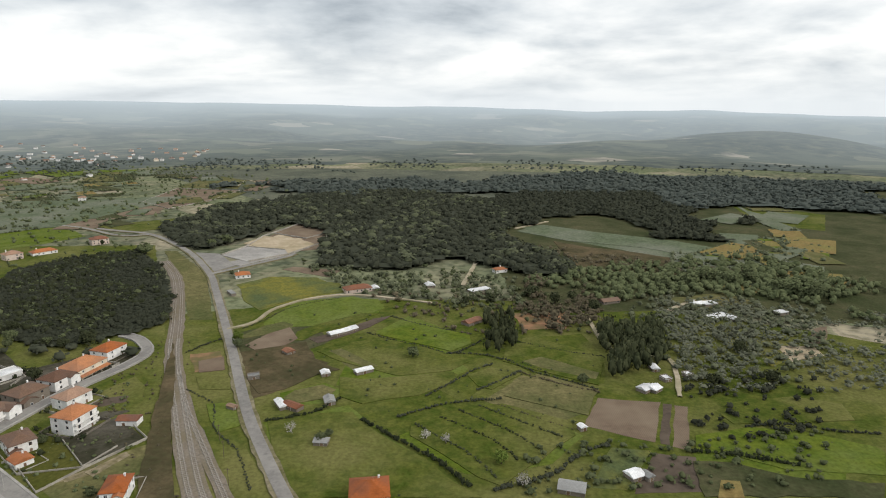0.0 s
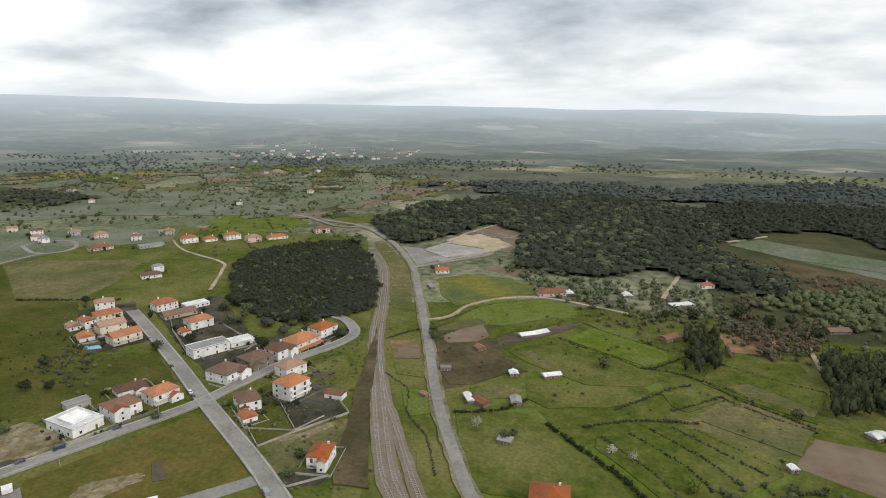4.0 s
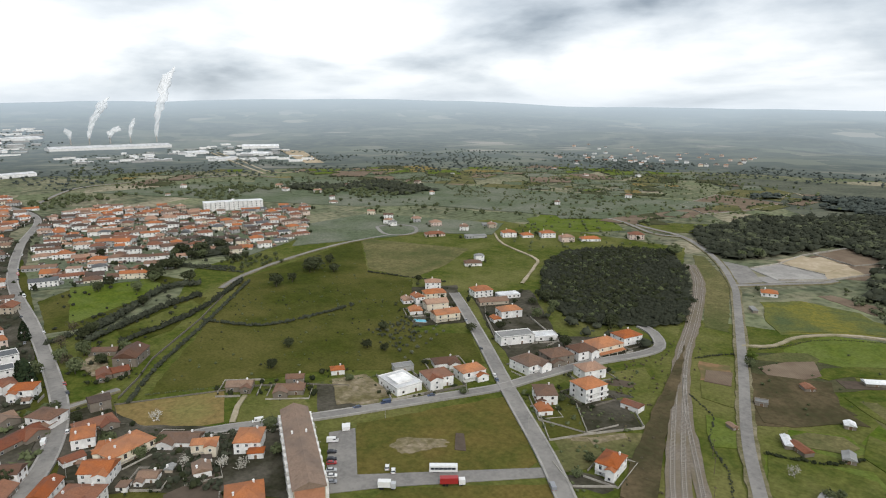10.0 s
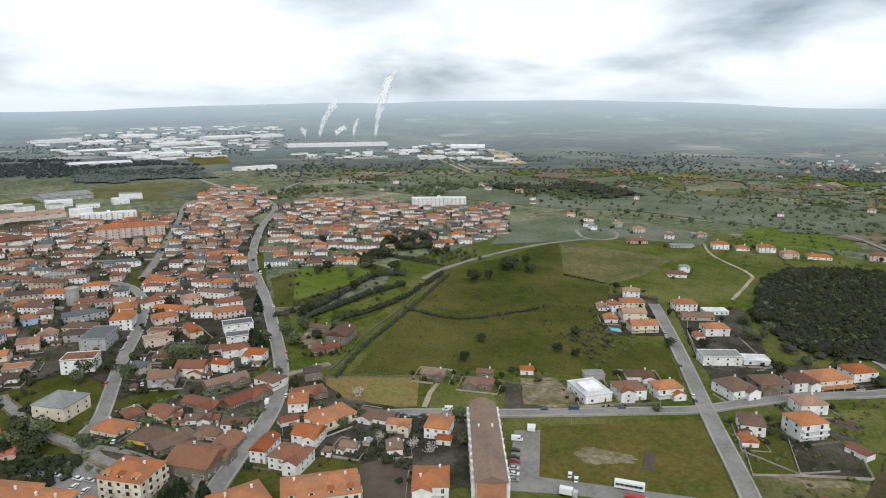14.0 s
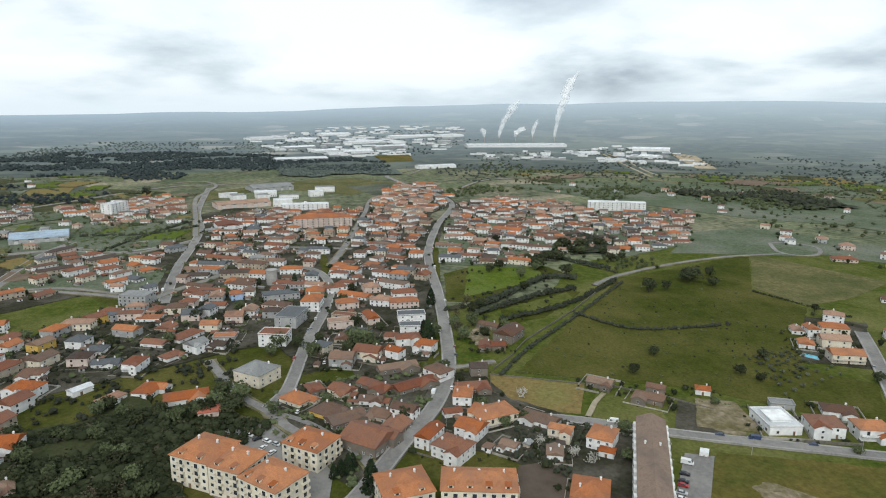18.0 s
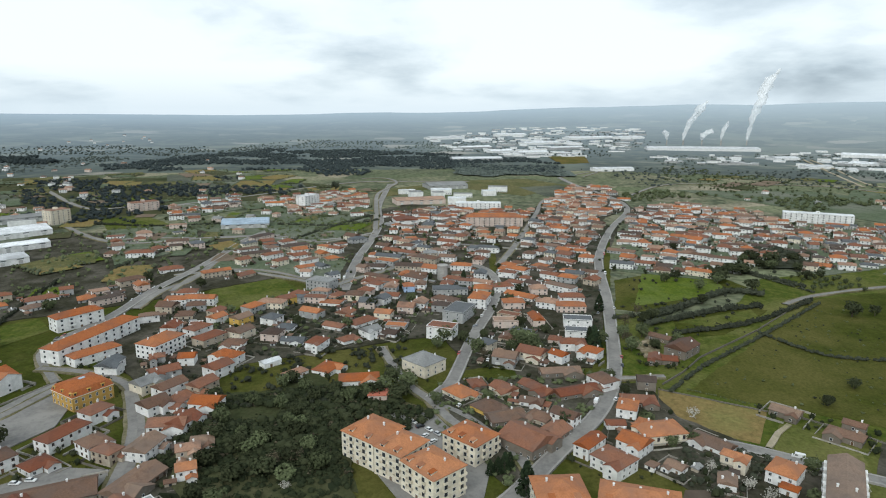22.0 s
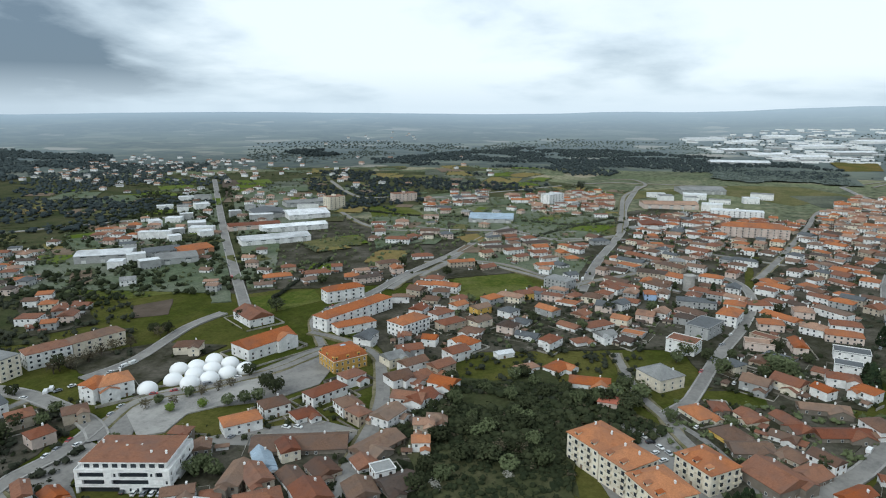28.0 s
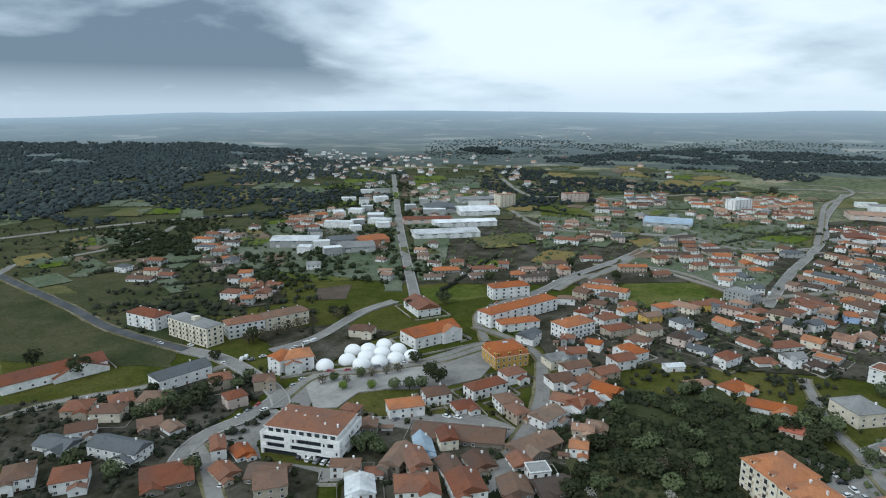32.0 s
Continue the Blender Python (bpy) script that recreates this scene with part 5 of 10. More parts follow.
# ---------- larger buildings ----------
def flats(x, y, rz, w, d, n, wall="cream", tile="orange", balconies=True, roof="hip", label="", fh=3.0, dormers=0, word="apartment_block"):
    """Flats: front (local y=0) with windows on each floor, balconies, dormers."""
    a = radians(rz)
    r = math.hypot(x, y)
    BUILT.append((x - math.sin(a) * d / 2, y + math.cos(a) * d / 2, 0.45 * math.hypot(w, d)))
    h = fh * n + 0.4
    ob = thing(word, x, y, 0, rz, label or f"{n}-storey {WORDS[wall]} apartment block with {TWORD[tile]} roof", "apartment block", "apartment blocks")
    s = Shape().box(-w / 2, 0, -0.3, w / 2, d, h)
    if roof == "flat":
        piece("roof", Shape().box(-w / 2 - 0.15, -0.15, h + 0.004, w / 2 + 0.15, d + 0.15, h + 0.35).mesh("roof", M["tile_" + tile]), ob)
        piece("stair_tower", Shape().box(-1.8, d * 0.4, h + 0.354, 1.8, d * 0.75, h + 2.6).mesh("stair_tower", M["wall_" + wall]), ob)
    else:
        rs, top = hip_roof(w, d, h, 0.42, 0.5, roof == "gable")
        piece("roof", rs.mesh("roof", M["tile_" + tile]), ob)
        if roof == "gable":
            for sx in (-w / 2, w / 2):
                s.poly([(sx, 0, h), (sx, d, h), (sx, d / 2, h + d / 2 * 0.42)]) if w >= d else None
            if w < d:
                for sy in (0, d):
                    s.poly([(-w / 2, sy, h), (w / 2, sy, h), (0, sy, h + w / 2 * 0.42)])
        for i in range(max(2, int(w / 8))):
            piece("chimney", chimney_mesh(), ob, -w / 2 + (i + 0.5) * w / max(2, int(w / 8)), d * 0.6, h + top * 0.6)
        for i in range(dormers):
            u = -w / 2 + (i + 0.5) * w / dormers
            dm = Shape().box(u - 1.1, 0.9, h + 0.2, u + 1.1, 3.6, h + 1.75)
            dm.poly([(u - 1.3, 0.6, h + 1.78), (u + 1.3, 0.6, h + 1.78), (u + 1.3, 3.8, h + 2.1), (u - 1.3, 3.8, h + 2.1)], 1)
            dm.box(u - 0.6, 0.86, h + 0.45, u + 0.6, 0.95, h + 1.5, 2)
            piece("dormer", dm.mesh("dormer", M["wall_" + wall], M["tile_" + tile], M["pane"]), ob)
    piece("wall", s.mesh("wall", M["wall_" + wall]), ob)
    sides = [(0, 0.0, 0.0, w, 0.0), (1, w / 2, d / 2, d, math.pi / 2), (2, -w / 2, d / 2, d, -math.pi / 2), (3, 0.0, d, w, math.pi)]
    step = 3.4 if r < 420 else 6.0
    for si, sx, sy, L, ang in sides[:4 if r < 400 else 3]:
        k = max(2, int(L / step))
        for fl in range(n):
            for i in range(k):
                u = (i + 0.5) / k * L - L / 2
                px, py = sx + math.cos(ang) * u, sy + math.sin(ang) * u
                z = fl * fh + 1.25
                if balconies and si in (0, 1) and i % 2 == 1 and fl > 0:
                    add_window(ob, px, py, z - 0.9, ang, 1.8, 2.1, "white", False, "balcony_window")
                    key = ("balcony", wall)
                    if key not in CACHE:
                        q = Shape().box(-1.7, -1.2, -0.18, 1.7, -0.004, 0.0).box(-1.7, -1.2, 0.0, 1.7, -1.1, 0.95)
                        q.box(-1.7, -1.1, 0.0, -1.6, -0.02, 0.95).box(1.6, -1.1, 0.0, 1.7, -0.02, 0.95)
                        CACHE[key] = q.mesh("balcony", M["wall_" + wall])
                    piece("balcony", CACHE[key], ob, px, py, z - 0.95, ang)
                elif si == 0 and fl == 0 and i % 4 == 2:
                    add_door(ob, px, py, ang, 1.4, 2.2)
                else:
                    add_window(ob, px, py, z - 0.1, ang, 1.5, 1.45, "white", False)
    return ob


def hall(x, y, rz, w, d, h=7.0, wall="grey", tile="white", label="", roof="gable"):
    """A works or warehouse hall with a low roof, doors and a band of windows."""
    a = radians(rz)
    r = math.hypot(x, y)
    BUILT.append((x - math.sin(a) * d / 2, y + math.cos(a) * d / 2, 0.45 * math.hypot(w, d)))
    ob = thing("warehouse", x, y, ground_z(x, y), rz, label or f"long {WORDS[wall]} industrial hall with {TWORD[tile]} roof", "warehouse", "industrial halls")
    piece("wall", Shape().box(-w / 2, 0, -2, w / 2, d, h).mesh("wall", M["wall_" + wall]), ob)
    if roof == "flat":
        piece("roof", Shape().box(-w / 2 - 0.2, -0.2, h + 0.004, w / 2 + 0.2, d + 0.2, h + 0.5).mesh("roof", M["tile_" + tile]), ob)
    else:
        rs, _ = hip_roof(w, d, h + 0.004, 0.16, 0.3, True)
        piece("roof", rs.mesh("roof", M["tile_" + tile]), ob)
    if r < 1300:
        for i in range(max(1, int(w / 14))):
            u = -w / 2 + (i + 0.5) * w / max(1, int(w / 14))
            add_door(ob, u, 0, 0, 3.6, 3.8, "garage", "roller_door")
            if h > 5.5:
                add_window(ob, u, 0, h - 1.5, 0, 6.0, 1.0, "white", False, "window_band")
    return ob


def town(pts, step, rz, seed, storeys=(1, 2, 2), tiles=("orange", "red", "pale", "brown", "old", "red", "orange", "dark", "slate"), walls=("white", "white", "white", "white", "cream", "white", "pink", "beige", "grey"), skip=0.15, size=(9, 16), gap=0.5):
    """Houses over a quarter, in loose rows along rz."""
    rg = random.Random(seed)
    cx, cy = sum(p[0] for p in pts) / len(pts), sum(p[1] for p in pts) / len(pts)
    R = max(math.hypot(p[0] - cx, p[1] - cy) for p in pts)
    loose = step > 28 or cx + cy < -1150 and cy < -450           # thin settlement out in the country
    if loose:
        step, size, skip = step * 1.12, (8, 13), min(0.8, skip + 0.2)
        tiles = ("pale", "old", "pale", "grey", "brown")
    else:
        step *= 0.88 if math.hypot(cx, cy) > FAR_HOUSES else 1.0
    u = -R
    while u < R:
        v = -R
        while v < R:
            t = radians(rz)
            x, y = cx + math.cos(t) * u - math.sin(t) * v + rg.uniform(-0.3, 0.3) * step, cy + math.sin(t) * u + math.cos(t) * v + rg.uniform(-0.3, 0.3) * step
            v += step
            w, d = rg.uniform(*size), rg.uniform(size[0] * 0.85, size[1] * 0.8)
            far = math.hypot(x, y) > FAR_HOUSES + 15
            if far and not loose and rg.random() < 0.3:
                w, d = w * rg.uniform(1.3, 2.0), d * 0.85
            if rg.random() < skip * (0.5 if far and not loose else 1.0) or not inside(x, y, pts) or any(inside(x, y, o) for o in OPEN) or not free(x, y, (0.26 if far else 0.40) * math.hypot(w, d) + (0 if far else gap)):
                continue
            q = rz + rg.choice((0, 0, 90, 180, 270)) + rg.uniform(-14, 14)
            # front turned to one of the streets: keep the one that faces the open side
            best = min((q + k * 90 for k in range(4)), key=lambda g: (math.cos(radians(g)) * y - math.sin(radians(g)) * x) * -1)
            b = radians(best)
            house(x + math.sin(b) * d / 2, y - math.cos(b) * d / 2, best, w, d, rg.choice(storeys), rg.choice(("hip", "hip", "gable", "gable", "flat") if rg.random() < 0.5 else ("hip", "gable")),
                  rg.choice(walls), rg.choice(tiles), rg.choice(("", "", "b", "g", "c")))
            # sheds and lean-tos in the yard
            for k in range(0 if loose else rg.choice((1, 2, 2, 3))):
                g, q = rg.uniform(0, 6.28), 0.5 * math.hypot(w, d) + rg.uniform(2, 5)
                sx, sy = x + math.cos(g) * q, y + math.sin(g) * q
                if inside(sx, sy, pts) and free(sx, sy, 2.0):
                    far_house(sx, sy, best + rg.choice((0, 90)), rg.uniform(3, 6), rg.uniform(2.5, 4.5), 1, rg.choice(("gable", "flat")), rg.choice(("stone", "white", "grey", "beige")),
                              rg.choice(("old", "brown", "red", "grey", "dark", "pale")), 2.3)
        u += step


OPEN = [[(-736, -266), (-831, -290), (-870, -229), (-866, -157), (-743, -133), (-699, -179)],
        [(-1157, -204), (-1328, -8), (-1092, -3), (-993, -41), (-870, -150)],
        [(-809, -509), (-851, -475), (-769, -386), (-709, -363), (-702, -433)]]      # grounds with no houses
PLOTS = {}


def plots(pts, count, seed, size=(25, 75), mats=("far_grass", "grass_lush", "grass_dry", "soil", "straw", "far_grass", "scrub_ground", "far_grass")):
    """Small farm plots over a stretch of country, each bounded by shrubs on some sides."""
    rg = random.Random(seed)
    xs, ys = [p[0] for p in pts], [p[1] for p in pts]
    k = 0
    spots = []
    for i in range(count * 6):
        x, y = rg.uniform(min(xs), max(xs)), rg.uniform(min(ys), max(ys))
        w, d = rg.uniform(*size), rg.uniform(*size) * 0.7
        if k >= count or not inside(x, y, pts) or not free(x, y, 4) or math.hypot(x, y) > 1620:
            continue
        k += 1
        a = math.atan2(y, x) + rg.uniform(-0.5, 0.5)
        c, s = math.cos(a), math.sin(a)
        ring = [(x + c * u - s * v, y + s * u + c * v) for u, v in ((-w / 2, -d / 2), (w / 2, -d / 2 * rg.uniform(0.7, 1.2)), (w / 2 * rg.uniform(0.8, 1.2), d / 2), (-w / 2, d / 2))]
        LEVEL[0] += 0.0005
        PLOTS.setdefault(rg.choice(mats), Shape()).poly([(p[0], p[1], 0.13 + LEVEL[0]) for p in ring])
        for e in range(4):
            p, q = ring[e], ring[(e + 1) % 4]
            L = math.hypot(q[0] - p[0], q[1] - p[1])
            if rg.random() < 0.3:
                continue
            h0 = rg.choice((1.5, 2.5, 4.0))
            for j in range(int(L / 4.6)):
                t = (j + rg.random()) / max(1, int(L / 4.6))
                if rg.random() < 0.7:
                    h = h0 * rg.uniform(0.6, 1.6)
                    spots.append((p[0] + (q[0] - p[0]) * t, p[1] + (q[1] - p[1]) * t, 0.1, h, h * rg.uniform(0.9, 1.4)))
    if spots:
        # plots beyond 500 m get paler leaves, haze put into the green
        soft_mesh("hedgerow", spots, "mid" if math.hypot(spots[0][0], spots[0][1]) > 500 else "green", "hedgerows and small trees along plot edges", "hedge", 8, 0.33)


def works(pts, count, seed, size=(18, 60), tiles=("white", "white", "white", "grey"), hh=(6, 10)):
    """Far industrial sheds, joined with the far houses."""
    rg = random.Random(seed)
    xs, ys = [p[0] for p in pts], [p[1] for p in pts]
    k = 0
    for i in range(count * 8):
        x, y = rg.uniform(min(xs), max(xs)), rg.uniform(min(ys), max(ys))
        w, d = rg.uniform(*size), rg.uniform(*size) * 0.6
        if k >= count or not inside(x, y, pts) or not free(x, y, 0.35 * math.hypot(w, d)):
            continue
        k += 1
        far_house(x, y, math.degrees(math.atan2(y, x)) - 90 + rg.choice((0, 12, -15)), w, d, 1, "flat", rg.choice(("white", "white", "grey")), rg.choice(tiles), rg.uniform(*hh))


def steam(x, y, top, width, lean):
    """A plume of steam over a works stack."""
    bm = bmesh.new()
    rings, spokes = 26, 14
    grid = []
    for i in range(rings):
        t = i / (rings - 1)
        c = Vector((lean[0] * t ** 1.5, lean[1] * t ** 1.6, 20 + (top - 20) * t))
        q = width * (0.16 + 0.62 * t ** 0.8) * (1.0 if t < 0.75 else 1.0 - 3.2 * (t - 0.75))
        c += Vector(noise.noise_vector(c * 0.02 + Vector((x, y, 0)))) * width * 0.6 * t
        row = []
        for j in range(spokes):
            g = 6.2832 * j / spokes
            p = c + Vector((math.cos(g), math.sin(g), 0)) * q
            row.append(bm.verts.new(p + Vector(noise.noise_vector(p * 0.06)) * q * 0.75))
        grid.append(row)
    for i in range(rings - 1):
        for j in range(spokes):
            k = (j + 1) % spokes
            bm.faces.new((grid[i][j], grid[i][k], grid[i + 1][k], grid[i + 1][j]))
    bm.faces.new(grid[-1])
    me = bpy.data.meshes.new("steam_plume")
    bm.to_mesh(me)
    for p in me.polygons:
        p.use_smooth = True
    me.materials.append(M["steam"])
    ob = thing("steam_stack", x, y, ground_z(x, y), 0, "slim works chimney with a white steam plume", "chimney", "works chimneys")
    piece("plume", me, ob)
    s = Shape()
    tube(s, (0, 0, -2), (0, 0, 24), 3.0, 2.2, 12)
    piece("stack", s.mesh("stack", M["concrete"]), ob)


# ---------- plan ----------
def railway(pts, tracks=(-2.2, 2.2), half=5.0, top=0.55):
    """Ballast bed with tracks: rails and sleepers."""
    path = catmull(pts, 8.0)
    for p in path:
        ROADS.append((p[0], p[1], 6))
    ob = thing("railway", 0, 0, 0, 0, "railway track on a brown ballast bed" if len(tracks) == 1 else "two-track railway on a brown ballast bed", "railway", kind="structure")
    piece("ballast", ribbon(path, -half, half, -0.1, top, 0.6).mesh("ballast", M["ballast"]), ob)
    for c in tracks:
        fine = catmull(pts, 1.3)
        sl = Shape()
        near = [p for p in offset(fine, c) if math.hypot(*p) < 420]
        for i in range(len(near) - 1):
            (x, y), (u, v) = near[i], near[i + 1]
            L = math.hypot(u - x, v - y) or 1
            dx, dy = (u - x) / L, (v - y) / L
            k = len(sl.v)
            for z in (0.553, 0.68):
                for a, b in ((-1.25, -0.14), (1.25, -0.14), (1.25, 0.14), (-1.25, 0.14)):
                    sl.v.append((x - dy * a + dx * b, y + dx * a + dy * b, z))
            for q in ((4, 5, 6, 7), (0, 1, 5, 4), (1, 2, 6, 5), (2, 3, 7, 6), (3, 0, 4, 7)):
                sl.f.append([k + j for j in q])
                sl.m.append(0)
        o = piece("sleepers", sl.mesh("sleepers", M["sleeper"]), ob)
        o["kind"] = "stuff"
        for g in (-0.72, 0.72):
            piece("rail", ribbon(path, c + g - 0.09, c + g + 0.09, 0.684, 0.84).mesh("rail", M["steel"]), ob)
    return ob


def dome(x, y, r=5.2):
    """An inflated white dome tent."""
    if "dome" not in CACHE:
        bm = bmesh.new()
        bmesh.ops.create_uvsphere(bm, u_segments=24, v_segments=14, radius=1.0)
        bmesh.ops.delete(bm, geom=[v for v in bm.verts if v.co.z < -0.25], context="VERTS")
        for v in bm.verts:
            v.co.z = v.co.z * 0.85 + 0.2
        me = bpy.data.meshes.new("membrane")
        bm.to_mesh(me)
        for p in me.polygons:
            p.use_smooth = True
        me.materials.append(M["membrane"])
        ring = Shape()
        for i in range(24):
            a, b = 6.2832 * i / 24, 6.2832 * (i + 1) / 24
            ring.poly([(math.cos(a), math.sin(a), 0), (math.cos(b), math.sin(b), 0), (math.cos(b), math.sin(b), 0.07), (math.cos(a), math.sin(a), 0.07)])
        CACHE["dome"] = (me, ring.mesh("base_ring", M["concrete"]))
    ob = thing("dome_tent", x, y, 0.3, 0, "round white membrane dome tent on the lawn", "dome tent", "white dome tents")
    for name, me in zip(("membrane", "base_ring"), CACHE["dome"]):
        o = piece(name, me, ob)
        o.scale = (r, r, r) if name == "membrane" else (r * 1.0, r * 1.0, r)
    add_door(ob, 0, -r * 0.99, 0, 1.2, 2.0)
    BUILT.append((x, y, r))


def mansard(x, y, rz, w, d):
    """The ochre town building with a steep tiled mansard roof and dormers."""
    a = radians(rz)
    BUILT.append((x - math.sin(a) * d / 2, y + math.cos(a) * d / 2, 0.6 * w))
    ob = thing("town_building", x, y, 0, rz, "ochre-yellow town building with orange mansard roof and dormers", "building")
    h = 7.2
    piece("wall", Shape().box(-w / 2, 0, -0.3, w / 2, d, h).mesh("wall", M["wall_ochre"]), ob)
    piece("cornice", Shape().box(-w / 2 - 0.4, -0.4, h + 0.003, w / 2 + 0.4, d + 0.4, h + 0.35).mesh("cornice", M["wall_cream"]), ob)
    s = Shape()
    b = [(-w / 2 - 0.3, -0.3, h + 0.354), (w / 2 + 0.3, -0.3, h + 0.354), (w / 2 + 0.3, d + 0.3, h + 0.354), (-w / 2 - 0.3, d + 0.3, h + 0.354)]
    m = [(-w / 2 + 1.3, 1.3, h + 3.2), (w / 2 - 1.3, 1.3, h + 3.2), (w / 2 - 1.3, d - 1.3, h + 3.2), (-w / 2 + 1.3, d - 1.3, h + 3.2)]
    for i in range(4):
        j = (i + 1) % 4
        s.poly([b[i], b[j], m[j], m[i]])
    t = [(-w * 0.18, d * 0.45, h + 5.0), (w * 0.18, d * 0.45, h + 5.0), (w * 0.18, d * 0.55, h + 5.0), (-w * 0.18, d * 0.55, h + 5.0)]
    for i in range(4):
        j = (i + 1) % 4
        s.poly([m[i], m[j], t[j], t[i]])
    s.poly(t)
    piece("roof", s.mesh("roof", M["tile_orange"]), ob)
    piece("skylight", Shape().box(-1.5, d * 0.45, h + 5.004, 1.5, d * 0.55, h + 5.2).mesh("skylight", M["tile_metal"]), ob)
    for ang, sx, sy, L in ((0.0, 0.0, 0.0, w), (math.pi / 2, w / 2, d / 2, d), (-math.pi / 2, -w / 2, d / 2, d), (math.pi, 0.0, d, w)):
        k = max(3, int(L / 3.4))
        for i in range(k):
            u = (i + 0.5) / k * L - L / 2
            px, py = sx + math.cos(ang) * u, sy + math.sin(ang) * u
            for z in (1.1, 4.5):
                add_window(ob, px, py, z, ang, 1.2, 1.7, "white", True)
            if i % 2 == 0:
                q = Shape().box(-0.85, 0.15, h + 0.5, 0.85, 1.9, h + 2.3, 0).box(-1.0, 0.0, h + 2.3, 1.0, 2.0, h + 2.48, 0).box(-0.5, 0.1, h + 0.9, 0.5, 0.2, h + 2.1, 1)
                if "dormer" not in CACHE:
                    CACHE["dormer"] = q.mesh("dormer", M["wall_ochre"], M["pane"])
                piece("dormer", CACHE["dormer"], ob, px, py, 0, ang)


def terrace_flats(x, y, rz, w, d):
    """The modern white block: white floor bands over dark glazing, a set-back top floor and a low tiled roof."""
    a = radians(rz)
    BUILT.append((x - math.sin(a) * d / 2, y + math.cos(a) * d / 2, 0.55 * w))
    ob = thing("modern_apartment_block", x, y, 0, rz, "modern white apartment block with terraces and red tile roof", "apartment block", "apartment blocks")
    piece("glazed_core", Shape().box(-w / 2 + 1.3, 1.3, -0.3, w / 2 - 1.3, d - 1.3, 9.3).mesh("glazed_core", M["pane"]), ob)
    for fl in range(4):
        z = fl * 3.1
        piece("floor_slab", Shape().box(-w / 2, 0, z - 0.35, w / 2, d, z + 0.05).mesh("floor_slab", M["wall_white"]), ob)
        if fl == 0:
            continue
        q = Shape().box(-w / 2, 0, z + 0.054, w / 2, 0.2, z + 0.95).box(-w / 2, d - 0.2, z + 0.054, w / 2, d, z + 0.95)
        q.box(-w / 2, 0.2, z + 0.054, -w / 2 + 0.2, d - 0.2, z + 0.95).box(w / 2 - 0.2, 0.2, z + 0.054, w / 2, d - 0.2, z + 0.95)
        piece("parapet", q.mesh("parapet", M["wall_white"]), ob)
    rg = random.Random(4)
    for fl in range(3):
        z = fl * 3.1
        for ang, sx, sy, L in ((0.0, 0.0, 0.0, w), (math.pi / 2, w / 2, d / 2, d), (-math.pi / 2, -w / 2, d / 2, d), (math.pi, 0.0, d, w)):
            k = max(4, int(L / 2.8))
            for i in range(k):
                if rg.random() < 0.48:
                    continue
                u = (i + 0.5) / k * L - L / 2
                px, py = sx + math.cos(ang) * u, sy + math.sin(ang) * u
                key = ("panel", round(L / k, 2))
                if key not in CACHE:
                    CACHE[key] = Shape().box(-L / k / 2 + 0.02, 0.1, 0.054, L / k / 2 - 0.02, 1.3, 2.74).mesh("wall_panel", M["wall_white"])
                piece("wall_panel", CACHE[key], ob, px, py, z, ang)
                if rg.random() < 0.5:
                    add_window(ob, px + math.sin(ang) * -0.1, py + math.cos(ang) * 0.1, z + 0.9, ang, 1.0, 1.5, "white", False)
    piece("attic_storey", Shape().box(-w / 2 + 2.2, 2.4, 9.36, w / 2 - 2.2, d - 2.0, 11.9).mesh("attic_storey", M["wall_white"]), ob)
    for i in range(int(w / 4)):
        add_window(ob, -w / 2 + 4 + i * (w - 8) / max(1, int(w / 4) - 1), 2.4, 9.6, 0, 2.4, 2.0, "white", False, "attic_window")
    piece("roof_rim", Shape().box(-w / 2 + 1.2, 1.4, 11.904, w / 2 - 1.2, d - 1.0, 12.35).mesh("roof_rim", M["wall_white"]), ob)
    rs, _ = hip_roof(w - 3.4, d - 3.4, 12.354, 0.16, 0.3, False, 0.1)
    piece("roof", rs.mesh("roof", M["tile_red"]), ob, 0, 1.9)
    for i in range(6):
        piece("chimney", chimney_mesh(), ob, -w / 2 + 4 + i * (w - 8) / 5, d * rg.uniform(0.3, 0.7), 13.0)


def pool(x, y, rz, w, d):
    ob = thing("swimming_pool", x, y, 0, rz, "small turquoise swimming pool with a pale rim", "swimming pool")
    piece("rim", Shape().box(-w / 2 - 0.8, -d / 2 - 0.8, 0, w / 2 + 0.8, d / 2 + 0.8, 0.5).mesh("rim", M["pavement"]), ob)
    piece("water", Shape().box(-w / 2, -d / 2, 0.504, w / 2, d / 2, 0.52).mesh("water", M["water"]), ob)


def water_tower(x, y, h=13.0, r=4.5):
    ob = thing("water_tower", x, y, 0, 0, "squat grey concrete water tower among houses", "water tower")
    s = Shape()
    tube(s, (0, 0, -0.3), (0, 0, h), r, r, 20)
    piece("tank", s.mesh("tank", M["concrete"]), ob)
    t = Shape()
    tube(t, (0, 0, h + 0.004), (0, 0, h + 0.6), r + 0.3, r + 0.3, 20)
    piece("rim", t.mesh("rim", M["concrete"]), ob)
    BUILT.append((x, y, r))


